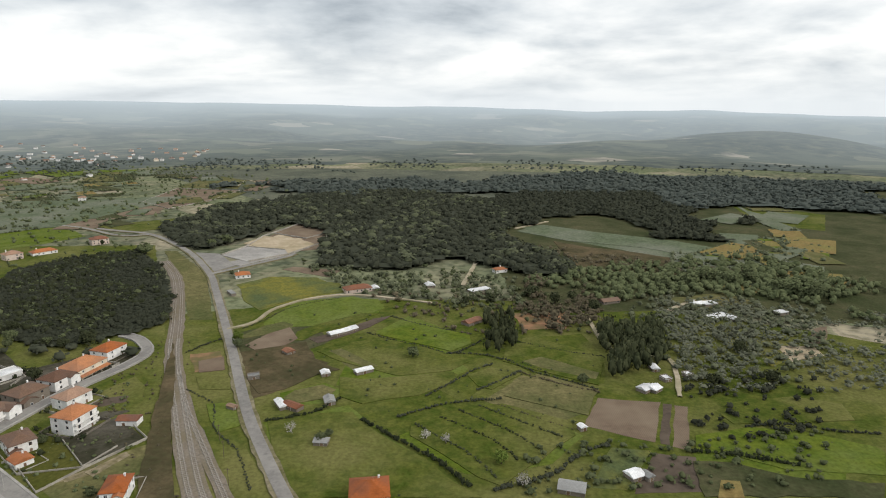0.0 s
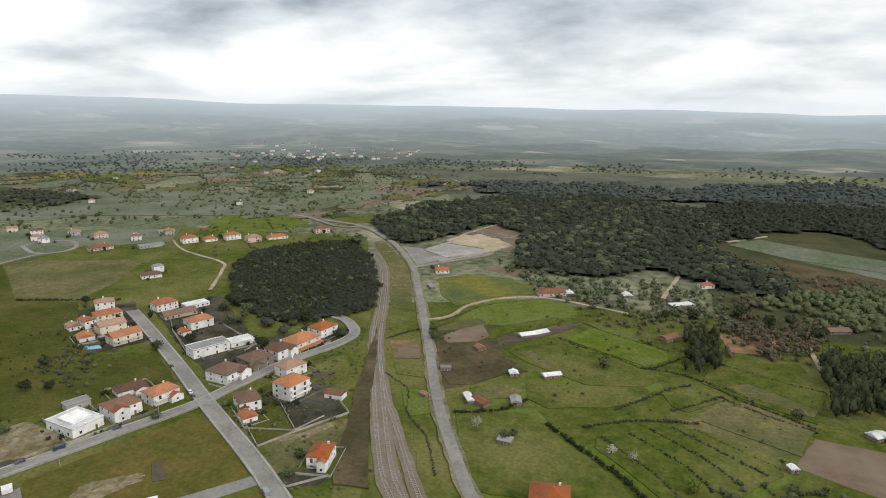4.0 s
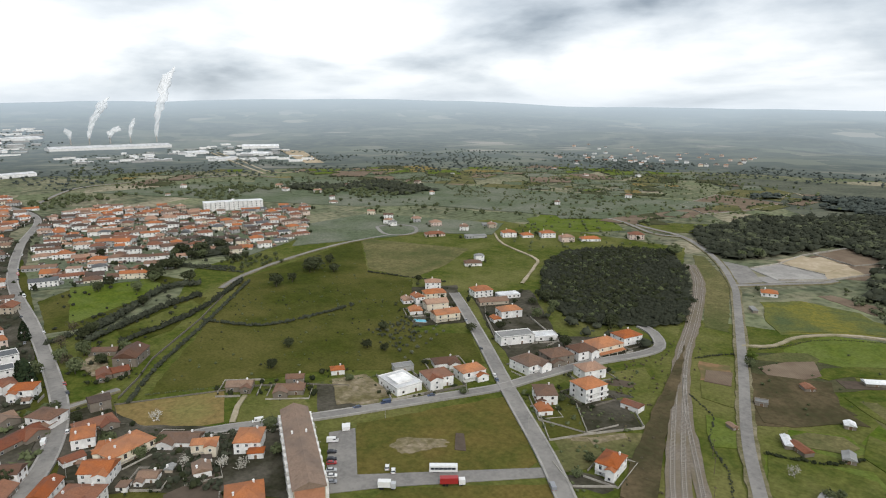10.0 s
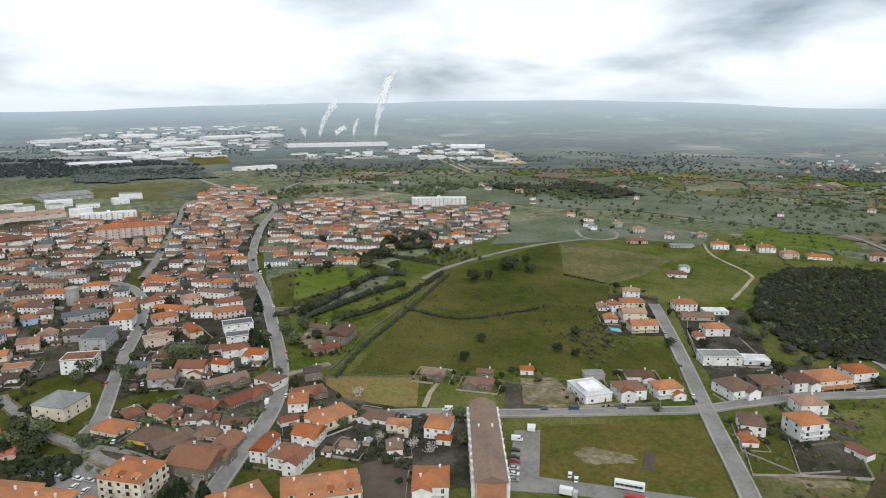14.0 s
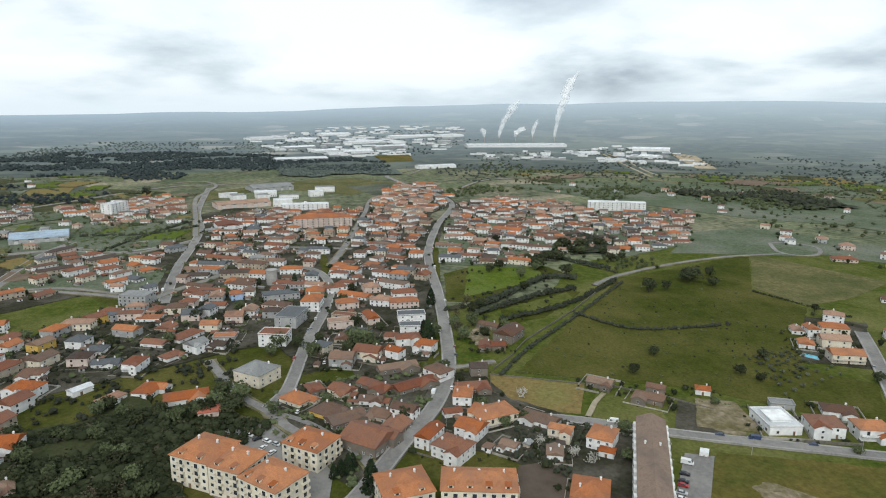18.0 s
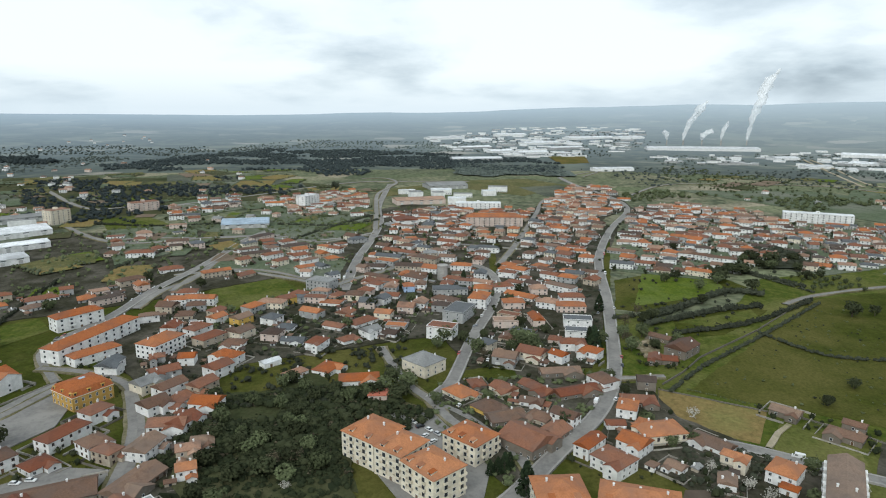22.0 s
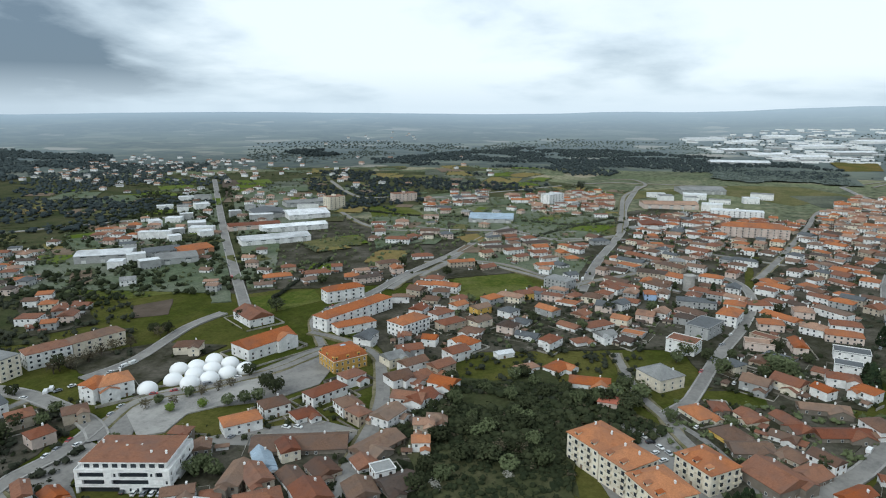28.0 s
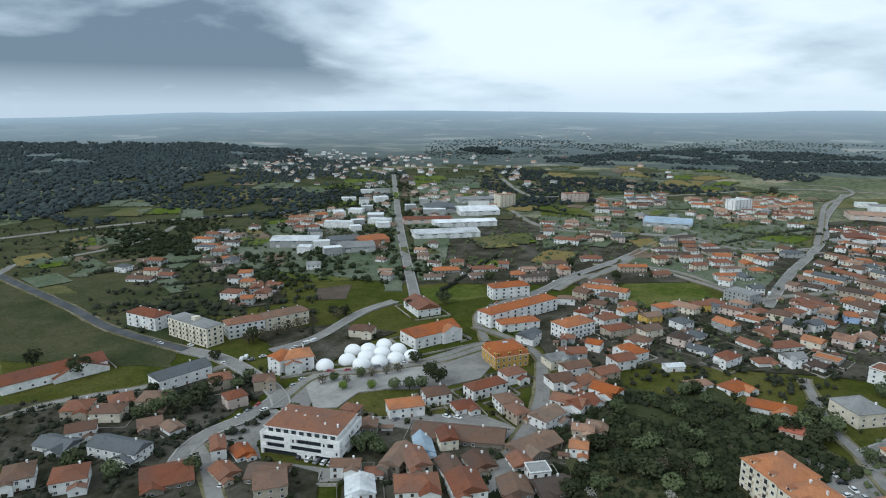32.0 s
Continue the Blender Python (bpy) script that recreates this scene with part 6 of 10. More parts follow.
def blob(mat, x, y, a, b, rz=0.0):
    """An irregular bare patch."""
    rg = random.Random(int(x * 3 + y))
    c, s = math.cos(radians(rz)), math.sin(radians(rz))
    ring = []
    n = 28
    for i in range(n):
        t = 6.2832 * i / n
        k = 1 + 0.55 * noise.noise((math.cos(t) * 1.7 + x, math.sin(t) * 1.7 + y, 0.5)) + rg.uniform(-0.12, 0.12)
        u, v = a * k * math.cos(t), b * k * math.sin(t)
        ring.append((x + c * u - s * v, y + s * u + c * v))
    LEVEL[0] += 0.003
    z = 0.16 + LEVEL[0]
    ob = new("field", Shape().poly([(p[0], p[1], z) for p in ring]).mesh("field", M[mat]))
    return tagged(ob, WFIELD.get(mat, "bare patch"), "field", kind="structure")


def parked(pts, count, side, seed):
    """Cars parked along a street."""
    rg = random.Random(seed)
    path = offset(catmull(pts, 6.5), side)
    for i in sorted(rg.sample(range(1, len(path) - 1), min(count, len(path) - 2))):
        (x, y), (u, v) = path[i], path[i + 1]
        car(x, y, math.degrees(math.atan2(v - y, u - x)) + rg.choice((0, 180)), rg.choice(("white", "grey", "silver", "black", "white", "red", "blue")), rg.random() < 0.12)



# plots of ground
field("grass", *[(470 * math.cos(radians(k * 7.5)), 470 * math.sin(radians(k * 7.5))) for k in range(48)])
field("pasture", (-168, -669), (-312, -534), (-379, -353), (-538, -248), (-512, -66), (-277, -15), (-265, -14), (-54, -259))
# darker cover on this side: cloud shade put into the ground colour
field("scrub_ground", (-422, -1232), (-682, -1012), (-762, -781), (-385, -398), (-338, -494), (-304, -575), (-225, -680))
field("pasture", (-229, -133), (-503, -269), (-669, -192), (-724, 137), (-353, 72), (-284, 98), (-260, 251), (-191, 191))
field("hazed_scrub", (-649, 1386), (-288, 1460), (257, 1382), (843, 1238), (515, 744), (414, 1017), (168, 891), (-120, 935), (-292, 988))
field("grass", (-150, 330), (-300, 655), (-560, 640), (-640, 420), (-570, 240), (-335, 95), (-230, 95), (-95, 195))
# yard ground, its dark colour also standing in for shade between the houses
field("yard", (-150, 20), (-230, 60), (-335, 85), (-560, 100), (-820, 165), (-960, 20), (-960, -140), (-760, -300), (-700, -560), (-500, -460), (-330, -500), (-180, -480), (-60, -390), (-30, -240), (-90, -100), label="town ground of yards, gardens and trodden earth", rise=0.03)
field("scrub_ground", (-100, -430), (-330, -480), (-500, -440), (-700, -540), (-960, -400), (-1200, -250), (-1370, -560), (-1240, -920), (-1020, -1150), (-800, -1250), (-560, -1100), (-260, -930), (-90, -900), label="rough dark scrub land between farms")
field("scrub_ground", (61, 713), (133, 1133), (323, 1128), (777, 1118), (302, 412), (174, 447), (115, 442), (55, 438), (49, 563))
field("brown_scrub", (116, 671), (233, 611), (272, 561), (203, 529), (137, 560))
field("grass_lush", (-84, 276), (-47, 294), (-37, 280), (5, 228), (16, 215), (-53, 210), (-66, 234))
field("grass", (-157, 377), (-137, 378), (-108, 306), (-81, 246), (-58, 210), (-74, 209), (-101, 249), (-127, 304))
field("grass_lush", (-21, 264), (29, 300), (63, 265), (45, 241), (10, 233))
field("grass_lush", (-55, 348), (-32, 386), (0, 369), (14, 337), (-8, 313), (-29, 312), (-57, 317))
field("grass_dry", (-71, 364), (-63, 367), (-39, 341), (-49, 335))
field("grass_lush", (-84, 307), (-63, 320), (-52, 310), (-59, 296), (-80, 291))
field("grass_lush", (-122, 415), (-111, 462), (-70, 477), (-44, 456), (-48, 430), (-83, 406), (-109, 388))
field("mustard", (-170, 508), (-148, 533), (-108, 531), (-77, 490), (-112, 465), (-132, 442))
field("grass_lush", (-44, 399), (-24, 431), (16, 388), (10, 368), (-25, 382))
field("grass", (-4, 314), (26, 354), (44, 335), (21, 315), (9, 298))
field("grass", (40, 347), (50, 388), (89, 396), (95, 359), (86, 320), (54, 325))
field("grass_dry", (20, 299), (43, 331), (73, 313), (70, 288), (52, 276))
field("soil", (78, 303), (108, 298), (93, 259), (65, 274))
field("soil_dark", (109, 297), (113, 296), (99, 257), (95, 258))
field("soil", (114, 295), (120, 294), (106, 252), (100, 256))
field("mustard", (73, 255), (89, 252), (71, 223), (58, 225))
field("soil_dark", (90, 250), (112, 246), (101, 222), (73, 221))
field("far_grass", (91, 762), (120, 779), (254, 671), (348, 575), (330, 544), (272, 561), (187, 635), (131, 689))
field("grass", (139, 298), (197, 308), (167, 243), (108, 255))
field("grass_lush", (107, 253), (166, 241), (157, 226), (102, 222))
field("mustard", (189, 366), (200, 367), (199, 351), (186, 344))
field("sand", (205, 376), (228, 376), (225, 361), (202, 351))
field("soil", (246, 408), (257, 413), (238, 380), (225, 380))
field("grass_dry", (167, 473), (219, 491), (236, 465), (186, 448))
field("grass_dry", (356, 1082), (444, 1124), (481, 1060), (469, 898), (418, 917))
field("grass", (425, 968), (511, 858), (446, 745), (389, 791))
field("grass_lush", (-504, 637), (-539, 720), (-461, 742), (-396, 701), (-418, 659), (-462, 613))
field("grass", (-587, 787), (-519, 852), (-449, 798), (-446, 758), (-532, 751))
field("soil", (-472, 856), (-459, 948), (-379, 854), (-427, 813))
field("soil", (-446, 949), (-461, 1103), (-348, 1083), (-352, 957), (-386, 898))
field("grass_dry", (-467, 1119), (-465, 1224), (-372, 1213), (-360, 1105))
field("asphalt", (-241, 606), (-221, 615), (-193, 575), (-206, 542), name='car_park', rise=0.25)
field("soil", (-208, 656), (-182, 747), (-136, 765), (-126, 640), (-170, 619))
field("sand", (-205, 656), (-185, 712), (-165, 695), (-133, 662), (-149, 623), (-171, 621))
field("pavement", (-204, 580), (-170, 619), (-146, 613), (-177, 565), name='forecourt', rise=0.2)
field("soil", (-136, 568), (-92, 555), (-98, 532), (-144, 557))
field("grass_dry", (-279, 628), (-267, 629), (-206, 542), (-158, 421), (-174, 420), (-213, 505))
field("scrub_ground", (-133, 394), (-95, 426), (-71, 383), (-98, 344), (-117, 343))
field("brown_scrub", (-117, 343), (-105, 371), (-65, 347), (-88, 307), (-97, 300))
field("scar", (-150, 358), (-134, 364), (-124, 342), (-137, 333))
field("scar", (49, 437), (87, 440), (81, 405), (51, 403))
field("pasture", (-327, 107), (-387, 157), (-509, 258), (-558, 387), (-578, 436), (-459, 354), (-404, 359), (-303, 272), (-276, 296), (-235, 265), (-254, 233), (-289, 196), (-312, 146))
field("grass_dry", (-579, 439), (-456, 485), (-421, 417), (-408, 363), (-462, 357))
field("straw", (-328, 92), (-305, 139), (-273, 123), (-284, 98), (-305, 87))
field("grass", (-295, 141), (-275, 166), (-253, 160), (-268, 127))
field("grass_gold", (-228, 167), (-198, 242), (-148, 201), (-147, 194), (-190, 142), (-197, 141))
blob("worn_earth", -193, 176, 11, 6, 48)
blob("worn_earth", -194, 170, 6, 4, 49)
blob("worn_earth", -189, 182, 5, 3, 46)
field("grass_gold", (-177, 143), (-134, 192), (-122, 180), (-175, 133))
field("asphalt", (-230, 153), (-225, 164), (-193, 141), (-143, 200), (-138, 195), (-178, 144), (-191, 124), name='car_park', rise=0.25)
field("grass", (-192, 245), (-187, 280), (-168, 327), (-157, 315), (-132, 249), (-106, 194), (-117, 184))
blob("yard", -164, 252, 9, 7, 33)
blob("yard", -162, 281, 9, 5, 30)
blob("worn_earth", -144, 232, 12, 3, 32)
blob("yard", -124, 204, 9, 6, 31)
blob("soil_dark", -165, 297, 9, 4, 29)
field("grass_dry", (-156, 222), (-142, 252), (-128, 233), (-139, 210))
blob("worn_earth", -250, 189, 9, 13, 53)
blob("worn_earth", -263, 192, 5, 5, 54)
field("yard", (-278, 178), (-265, 190), (-241, 177), (-252, 161))
field("yard", (-387, 343), (-365, 374), (-293, 312), (-312, 279))
field("yard", (-339, 364), (-314, 408), (-233, 334), (-194, 369), (-177, 353), (-193, 314), (-217, 273), (-257, 299))
field("pasture", (-554, 111), (-575, 141), (-589, 202), (-541, 218), (-489, 152), (-465, 115), (-470, 96))
field("pasture", (-444, 131), (-490, 194), (-475, 208), (-420, 159), (-408, 128))
field("asphalt", (-234, -42), (-270, -69), (-292, -41), (-290, -18), (-243, 3), (-217, -0), (-217, -31), name='car_park', rise=0.2)
field("grass_lush", (-541, 129), (-613, 149), (-571, 199), (-525, 198), (-489, 135), (-480, 113))
field("grass", (-443, 132), (-477, 197), (-458, 196), (-434, 154))
field("grass_lush", (-533, 679), (-527, 749), (-451, 754), (-426, 680), (-478, 632))
field("yard", (-267, 120), (-251, 145), (-198, 113), (-240, 76), (-274, 89))
field("soil_dark", (-234, 79), (-234, 102), (-200, 88), (-210, 71))
field("grass", (-371, -10), (-357, 14), (-333, 6), (-341, -9))
field("yard", (-324, -25), (-361, -1), (-355, 52), (-322, 62), (-254, 32), (-231, 9), (-275, -22))
field("scrub_ground", (-301, -146), (-323, -71), (-292, -23), (-242, -57), (-223, -48), (-233, -135))
field("grass", (-286, -121), (-293, -104), (-276, -96), (-271, -113))
field("pasture", (-362, -155), (-387, -149), (-405, -95), (-380, -92), (-350, -121), (-338, -143))
field("pasture", (-342, -17), (-359, 15), (-338, 18), (-322, -7))
field("grass", (-463, -214), (-530, -238), (-533, -178), (-489, -143), (-469, -162), (-435, -183))
field("hazed_scrub", (-1366, -699), (-1465, -581), (-1265, -372), (-1139, -320), (-1104, -484), (-1078, -556))
field("grass_dry", (-764, -261), (-776, -209), (-787, -147), (-718, -123), (-696, -200))
field("sand", (-729, -229), (-786, -212), (-771, -201), (-722, -219))
field("grass_dry", (-1337, -53), (-1383, 76), (-1270, 159), (-1107, 61), (-1194, -38))
field("hazed_scrub", (-1231, 57), (-1272, 137), (-1178, 169), (-1104, 99))
field("grass_gold", (-2054, 185), (-2126, 304), (-1825, 277), (-1771, 191))
field("scrub_ground", (-174, -693), (-199, -575), (-215, -419), (-223, -374), (-190, -379), (-160, -343), (-100, -426))
field("grass_dry", (-166, -641), (-212, -692), (-273, -659), (-255, -583), (-183, -542), (-156, -573))
# scrub instead of meadow, its dark colour standing in for cloud shade
field("scrub_ground", (-171, -511), (-230, -539), (-291, -558), (-286, -474), (-241, -389), (-205, -431), (-168, -437))
field("grass", (-371, -345), (-413, -314), (-390, -289), (-344, -306))
field("soil_dark", (-317, -407), (-343, -395), (-314, -368), (-297, -383))
field("grass", (-343, -499), (-395, -455), (-386, -386), (-330, -424), (-309, -476))
field("scrub_ground", (-710, -992), (-804, -952), (-808, -818), (-700, -829))
field("soil_dark", (-988, -974), (-1007, -918), (-789, -727), (-795, -775))
field("hazed_scrub", (-964, -871), (-1060, -824), (-974, -744), (-872, -782))
field("grass_dry", (-1379, -1073), (-1528, -1047), (-1250, -864), (-1202, -919))
field("asphalt", (-178, -267), (-209, -272), (-243, -245), (-298, -235), (-310, -231), (-289, -207), (-263, -199), (-237, -209), (-213, -235), (-192, -251), (-170, -234), (-165, -240), name='town_square', rise=0.3)
field("asphalt", (-103, -231), (-128, -253), (-146, -253), (-169, -255), (-168, -246), (-144, -232), (-137, -218), (-155, -184), (-154, -176), (-136, -192), (-129, -214), (-115, -214), name='car_park', rise=0.2)
field("pavement", (-195, -264), (-208, -274), (-224, -266), (-247, -249), (-255, -236), (-247, -222), (-223, -226), (-207, -236), (-189, -231), (-181, -239), name='square_island', rise=0.42, label='pale paved island of the square with young trees')
field("asphalt", (-178, -201), (-194, -211), (-212, -194), (-230, -173), (-230, -151), (-211, -150), (-185, -173), name='courtyard', rise=0.22)
field("yard", (-55, -263), (-81, -359), (-142, -319), (-181, -307), (-181, -274), (-115, -254), (-100, -211))
field("grass", (-157, -258), (-179, -265), (-174, -256), (-159, -251))
# the garden plots east of the railway
field("mustard", (-162, 495), (-142, 514), (-116, 523), (-86, 513), (-78, 490), (-98, 481), (-120, 460), (-134, 444), (-151, 465))
field("grass_lush", (-115, 415), (-112, 433), (-94, 456), (-74, 471), (-50, 469), (-43, 447), (-52, 435), (-68, 421), (-85, 409), (-106, 406))
field("grass", (-95, 382), (-95, 398), (-85, 412), (-58, 436), (-46, 435), (-62, 412), (-82, 395), (-88, 382))
field("grass_dry", (-132, 382), (-120, 408), (-109, 417), (-101, 412), (-100, 400), (-120, 388))
field("soil", (-122, 373), (-114, 392), (-102, 406), (-92, 385), (-98, 372), (-113, 365))
field("brown_scrub", (-124, 361), (-98, 373), (-86, 380), (-73, 349), (-58, 337), (-69, 330), (-83, 311), (-95, 306), (-111, 332))
field("soil_dark", (-85, 385), (-68, 398), (-48, 424), (-37, 430), (-50, 406), (-66, 387), (-78, 377))
field("grass", (-76, 364), (-65, 378), (-37, 385), (-14, 374), (1, 361), (14, 349), (4, 336), (-26, 329), (-43, 339), (-60, 349))
field("grass_dry", (-69, 364), (-62, 368), (-37, 342), (-44, 340))
field("grass_lush", (-44, 394), (-25, 421), (-9, 410), (16, 394), (17, 378), (4, 365), (-12, 375), (-34, 388))
field("grass", (-56, 327), (-44, 324), (-26, 327), (4, 335), (8, 330), (1, 317), (-13, 305), (-29, 300), (-40, 295), (-53, 303))
field("grass_dry", (-81, 301), (-77, 310), (-64, 317), (-56, 311), (-59, 301), (-76, 294))
field("grass", (-82, 277), (-61, 285), (-44, 286), (-36, 274), (-23, 259), (-7, 244), (4, 228), (14, 218), (-56, 217), (-73, 250))
field("grass", (-15, 276), (6, 290), (29, 296), (60, 278), (59, 265), (23, 225), (14, 231), (-2, 250), (-15, 264))
field("grass", (13, 330), (27, 341), (43, 332), (25, 312), (18, 316))
field("grass_dry", (30, 305), (51, 332), (81, 312), (76, 304), (69, 284), (48, 295))
field("grass", (39, 375), (62, 385), (95, 359), (82, 318), (51, 337), (34, 350))
field("grass_dry", (45, 350), (57, 356), (86, 334), (82, 325), (55, 340))
field("grass_lush", (113, 265), (142, 273), (165, 268), (188, 256), (189, 251), (178, 234), (141, 237), (123, 248), (109, 253))
field("grass", (140, 296), (177, 305), (198, 297), (194, 280), (170, 278), (135, 276), (133, 285))
field("scrub_ground", (104, 244), (121, 242), (139, 232), (174, 228), (167, 219), (99, 218))
field("straw", (110, 230), (117, 229), (114, 218), (104, 218))
field("grass", (-135, 328), (-119, 331), (-111, 318), (-111, 311), (-127, 311))
field("grass_lush", (-117, 294), (-102, 296), (-92, 274), (-102, 266), (-109, 277))
field("soil", (-141, 348), (-129, 355), (-122, 336), (-135, 332))
field("soil", (-193, 718), (-176, 778), (-130, 754), (-135, 719), (-151, 690))
field("sand", (-211, 665), (-200, 702), (-153, 689), (-162, 642), (-185, 643))
field("pavement", (-216, 610), (-203, 648), (-160, 634), (-152, 615), (-182, 584), name="forecourt", rise=0.2)
field("asphalt", (-251, 622), (-220, 616), (-190, 570), (-203, 545), name="car_park", rise=0.25)
field("soil", (-460, 829), (-494, 913), (-468, 949), (-391, 894), (-383, 841), (-443, 814))
field("soil", (-447, 949), (-458, 1103), (-343, 1078), (-351, 967), (-383, 887))
field("grass_dry", (-470, 1147), (-442, 1286), (-380, 1227), (-353, 1098))
field("grass_lush", (-524, 710), (-494, 751), (-428, 731), (-402, 704), (-463, 628))
field("grass", (-438, 775), (-398, 770), (-344, 811), (-325, 747), (-362, 719))
field("sand", (-2041, 1192), (-1898, 1201), (-1413, 965), (-1361, 893), (-1740, 1056))
field("far_grass", (84, 736), (109, 766), (194, 721), (251, 685), (311, 611), (293, 572), (261, 592), (208, 649), (134, 684))
field("soil", (415, 1130), (465, 1151), (469, 1044), (426, 1015))
field("far_grass", (350, 1043), (403, 1070), (439, 991), (421, 890), (427, 855), (390, 776), (430, 959))
field("brown_scrub", (117, 681), (196, 608), (208, 560), (123, 547))
field("grass", (-748, -267), (-831, -282), (-864, -231), (-805, -215), (-752, -255))
field("sand", (-717, -226), (-797, -213), (-776, -203), (-730, -200))
field("grass_dry", (-786, -208), (-843, -155), (-751, -138), (-705, -181))
field("grass", (-809, -509), (-851, -475), (-769, -386), (-709, -363), (-702, -433))
field("grass_dry", (-1157, -204), (-1258, -116), (-1176, -112), (-1057, -180))
field("scrub_ground", (-795, -1848), (-371, -886), (-445, -831), (-540, -731), (-643, -658), (-796, -825), (-780, -1132), (-960, -1757))
field("scrub_ground", (-207, -808), (-272, -756), (-376, -768), (-458, -673), (-327, -484), (-187, -481), (-186, -588), (-156, -624))
field("grass_dry", (-151, 208), (-141, 229), (-141, 244), (-126, 258), (-115, 237), (-126, 219), (-139, 196))
field("yard", (-169, 258), (-147, 238), (-132, 259), (-153, 281))
field("pasture", (-184, 247), (-156, 220), (-147, 237), (-177, 267))
field("worn_earth", (-144, 233), (-135, 249), (-132, 246), (-139, 230))
field("worn_earth", (-278, 188), (-271, 206), (-240, 199), (-244, 184), (-251, 172))
field("soil_dark", (-189, 194), (-186, 196), (-175, 186), (-179, 183))

# roads, lanes and the railway
road([(-179, -260), (-206, -269), (-227, -254), (-243, -245), (-268, -232), (-299, -226), (-314, -223)], 4.8, "asphalt", 0)
road([(-310, -231), (-347, -266), (-370, -270)], 4.3, "asphalt", 0)
road([(-305, -28), (-287, -7), (-261, 11)], 3.5, "asphalt", 0)
road([(-53, 207), (-58, 214), (-75, 246), (-95, 287), (-125, 360), (-146, 410), (-180, 490), (-201, 537), (-241, 606), (-282, 661), (-330, 710), (-378, 730), (-474, 764), (-593, 774), (-651, 753)], 5.4, "asphalt", 0)
road([(-142, 401), (-128, 416), (-123, 442), (-104, 468), (-75, 480), (-44, 473), (-5, 459)], 2.8, "dirt", 0)
road([(-202, 539), (-182, 565), (-154, 601), (-147, 618)], 5.2, "asphalt", 0)
road([(15, 506), (27, 571), (43, 654)], 3.5, "dirt", 0)
road([(83, 751), (130, 799)], 3.5, "dirt", 0)
road([(100, 429), (99, 391), (105, 360), (131, 354), (120, 304)], 2.6, "dirt", 0)
road([(161, 443), (179, 460), (200, 468)], 3.5, "dirt", 0)
road([(-114, 181), (-122, 186), (-149, 208), (-201, 246), (-255, 287), (-312, 329), (-349, 355)], 6.5, "asphalt", 1.0)
road([(-274, 91), (-271, 107), (-266, 120), (-255, 141), (-244, 163), (-232, 189), (-220, 216), (-207, 246), (-202, 270), (-193, 307), (-179, 342), (-177, 363), (-192, 383), (-205, 390)], 5.4, "asphalt", 1.0)
road([(-330, 417), (-359, 472), (-380, 500), (-448, 531), (-493, 569)], 2.8, "dirt", 0)
road([(-492, 228), (-519, 264), (-548, 328), (-567, 394), (-571, 442), (-570, 473)], 3.9, "asphalt", 0)
road([(-621, 494), (-620, 516), (-593, 529), (-563, 507), (-560, 482), (-580, 473), (-621, 494)], 4.3, "asphalt", 0)
road([(-269, 125), (-283, 135), (-292, 144)], 2.6, "dirt", 0)

blob("worn_earth", -391, 100, 9, 12, 76)
blob("worn_earth", -377, 100, 6, 6, 75)
road([(-207, -2), (-222, 11), (-259, 33), (-295, 55), (-336, 70), (-390, 80), (-494, 94), (-637, 111), (-797, 151), (-963, 205), (-1095, 206), (-1269, 170), (-1412, 152)], 6.6, "asphalt", 1.0)
road([(-340, 71), (-341, 83), (-344, 92), (-345, 100)], 3.5, "asphalt", 0)
road([(-306, -27), (-324, -19), (-340, -16), (-400, -8), (-466, 4), (-529, 9), (-578, 0), (-602, -21), (-583, -41)], 5.7, "asphalt", 1.0)
road([(-377, -65), (-326, -43), (-305, -28), (-279, -12), (-261, 11), (-242, 19)], 4.8, "asphalt", 0)
road([(-501, -116), (-613, -127), (-713, -131), (-825, -140), (-968, -166), (-1251, -192)], 7.0, "asphalt", 1.0)
road([(-876, -508), (-968, -456), (-1076, -388), (-1217, -311), (-1283, -255), (-1298, -199), (-1316, -41)], 7.8, "asphalt", 0)
road([(-735, -138), (-696, -200), (-704, -270), (-532, -254), (-488, -262), (-439, -258)], 6.1, "asphalt", 0)
road([(-534, -156), (-561, -209), (-548, -253), (-487, -254)], 4.3, "asphalt", 0)
road([(-730, -87), (-725, -130), (-672, 36)], 5.2, "asphalt", 0)
road([(-1099, 158), (-1068, 96), (-895, 65), (-703, 32), (-599, 11)], 6.1, "asphalt", 0)
road([(-1412, 152), (-1596, 271), (-1433, 205)], 4.3, "asphalt", 0)
road([(-1130, 244), (-1287, 336), (-1323, 431), (-1306, 649), (-1178, 726)], 6.1, "asphalt", 0)
road([(-2019, 938), (-1532, 789), (-1301, 723)], 7.0, "dirt", 0)
road([(-171, -251), (-181, -274), (-186, -326), (-178, -363)], 7.8, "asphalt", 1.0)
road([(-179, -359), (-166, -431), (-166, -506), (-162, -618), (-161, -709)], 7.0, "asphalt_dark", 0)
road([(-127, -607), (-165, -657), (-185, -681), (-217, -678), (-307, -695), (-377, -756)], 6.1, "asphalt", 0)
road([(-173, -840), (-213, -831), (-299, -824), (-410, -796), (-544, -735), (-642, -682)], 9.0, "asphalt", 0, lines=True)
road([(-339, -317), (-382, -363), (-473, -460), (-622, -615), (-981, -982)], 7.0, "asphalt", 1.0)
road([(-333, -334), (-298, -333), (-244, -316), (-211, -318)], 6.1, "asphalt", 1.0)
road([(-105, -234), (-120, -249), (-136, -255), (-152, -255), (-171, -260), (-180, -264)], 6.5, "asphalt", 1.0)
road([(-125, -250), (-119, -230), (-110, -209), (-106, -198)], 6.1, "asphalt", 0)
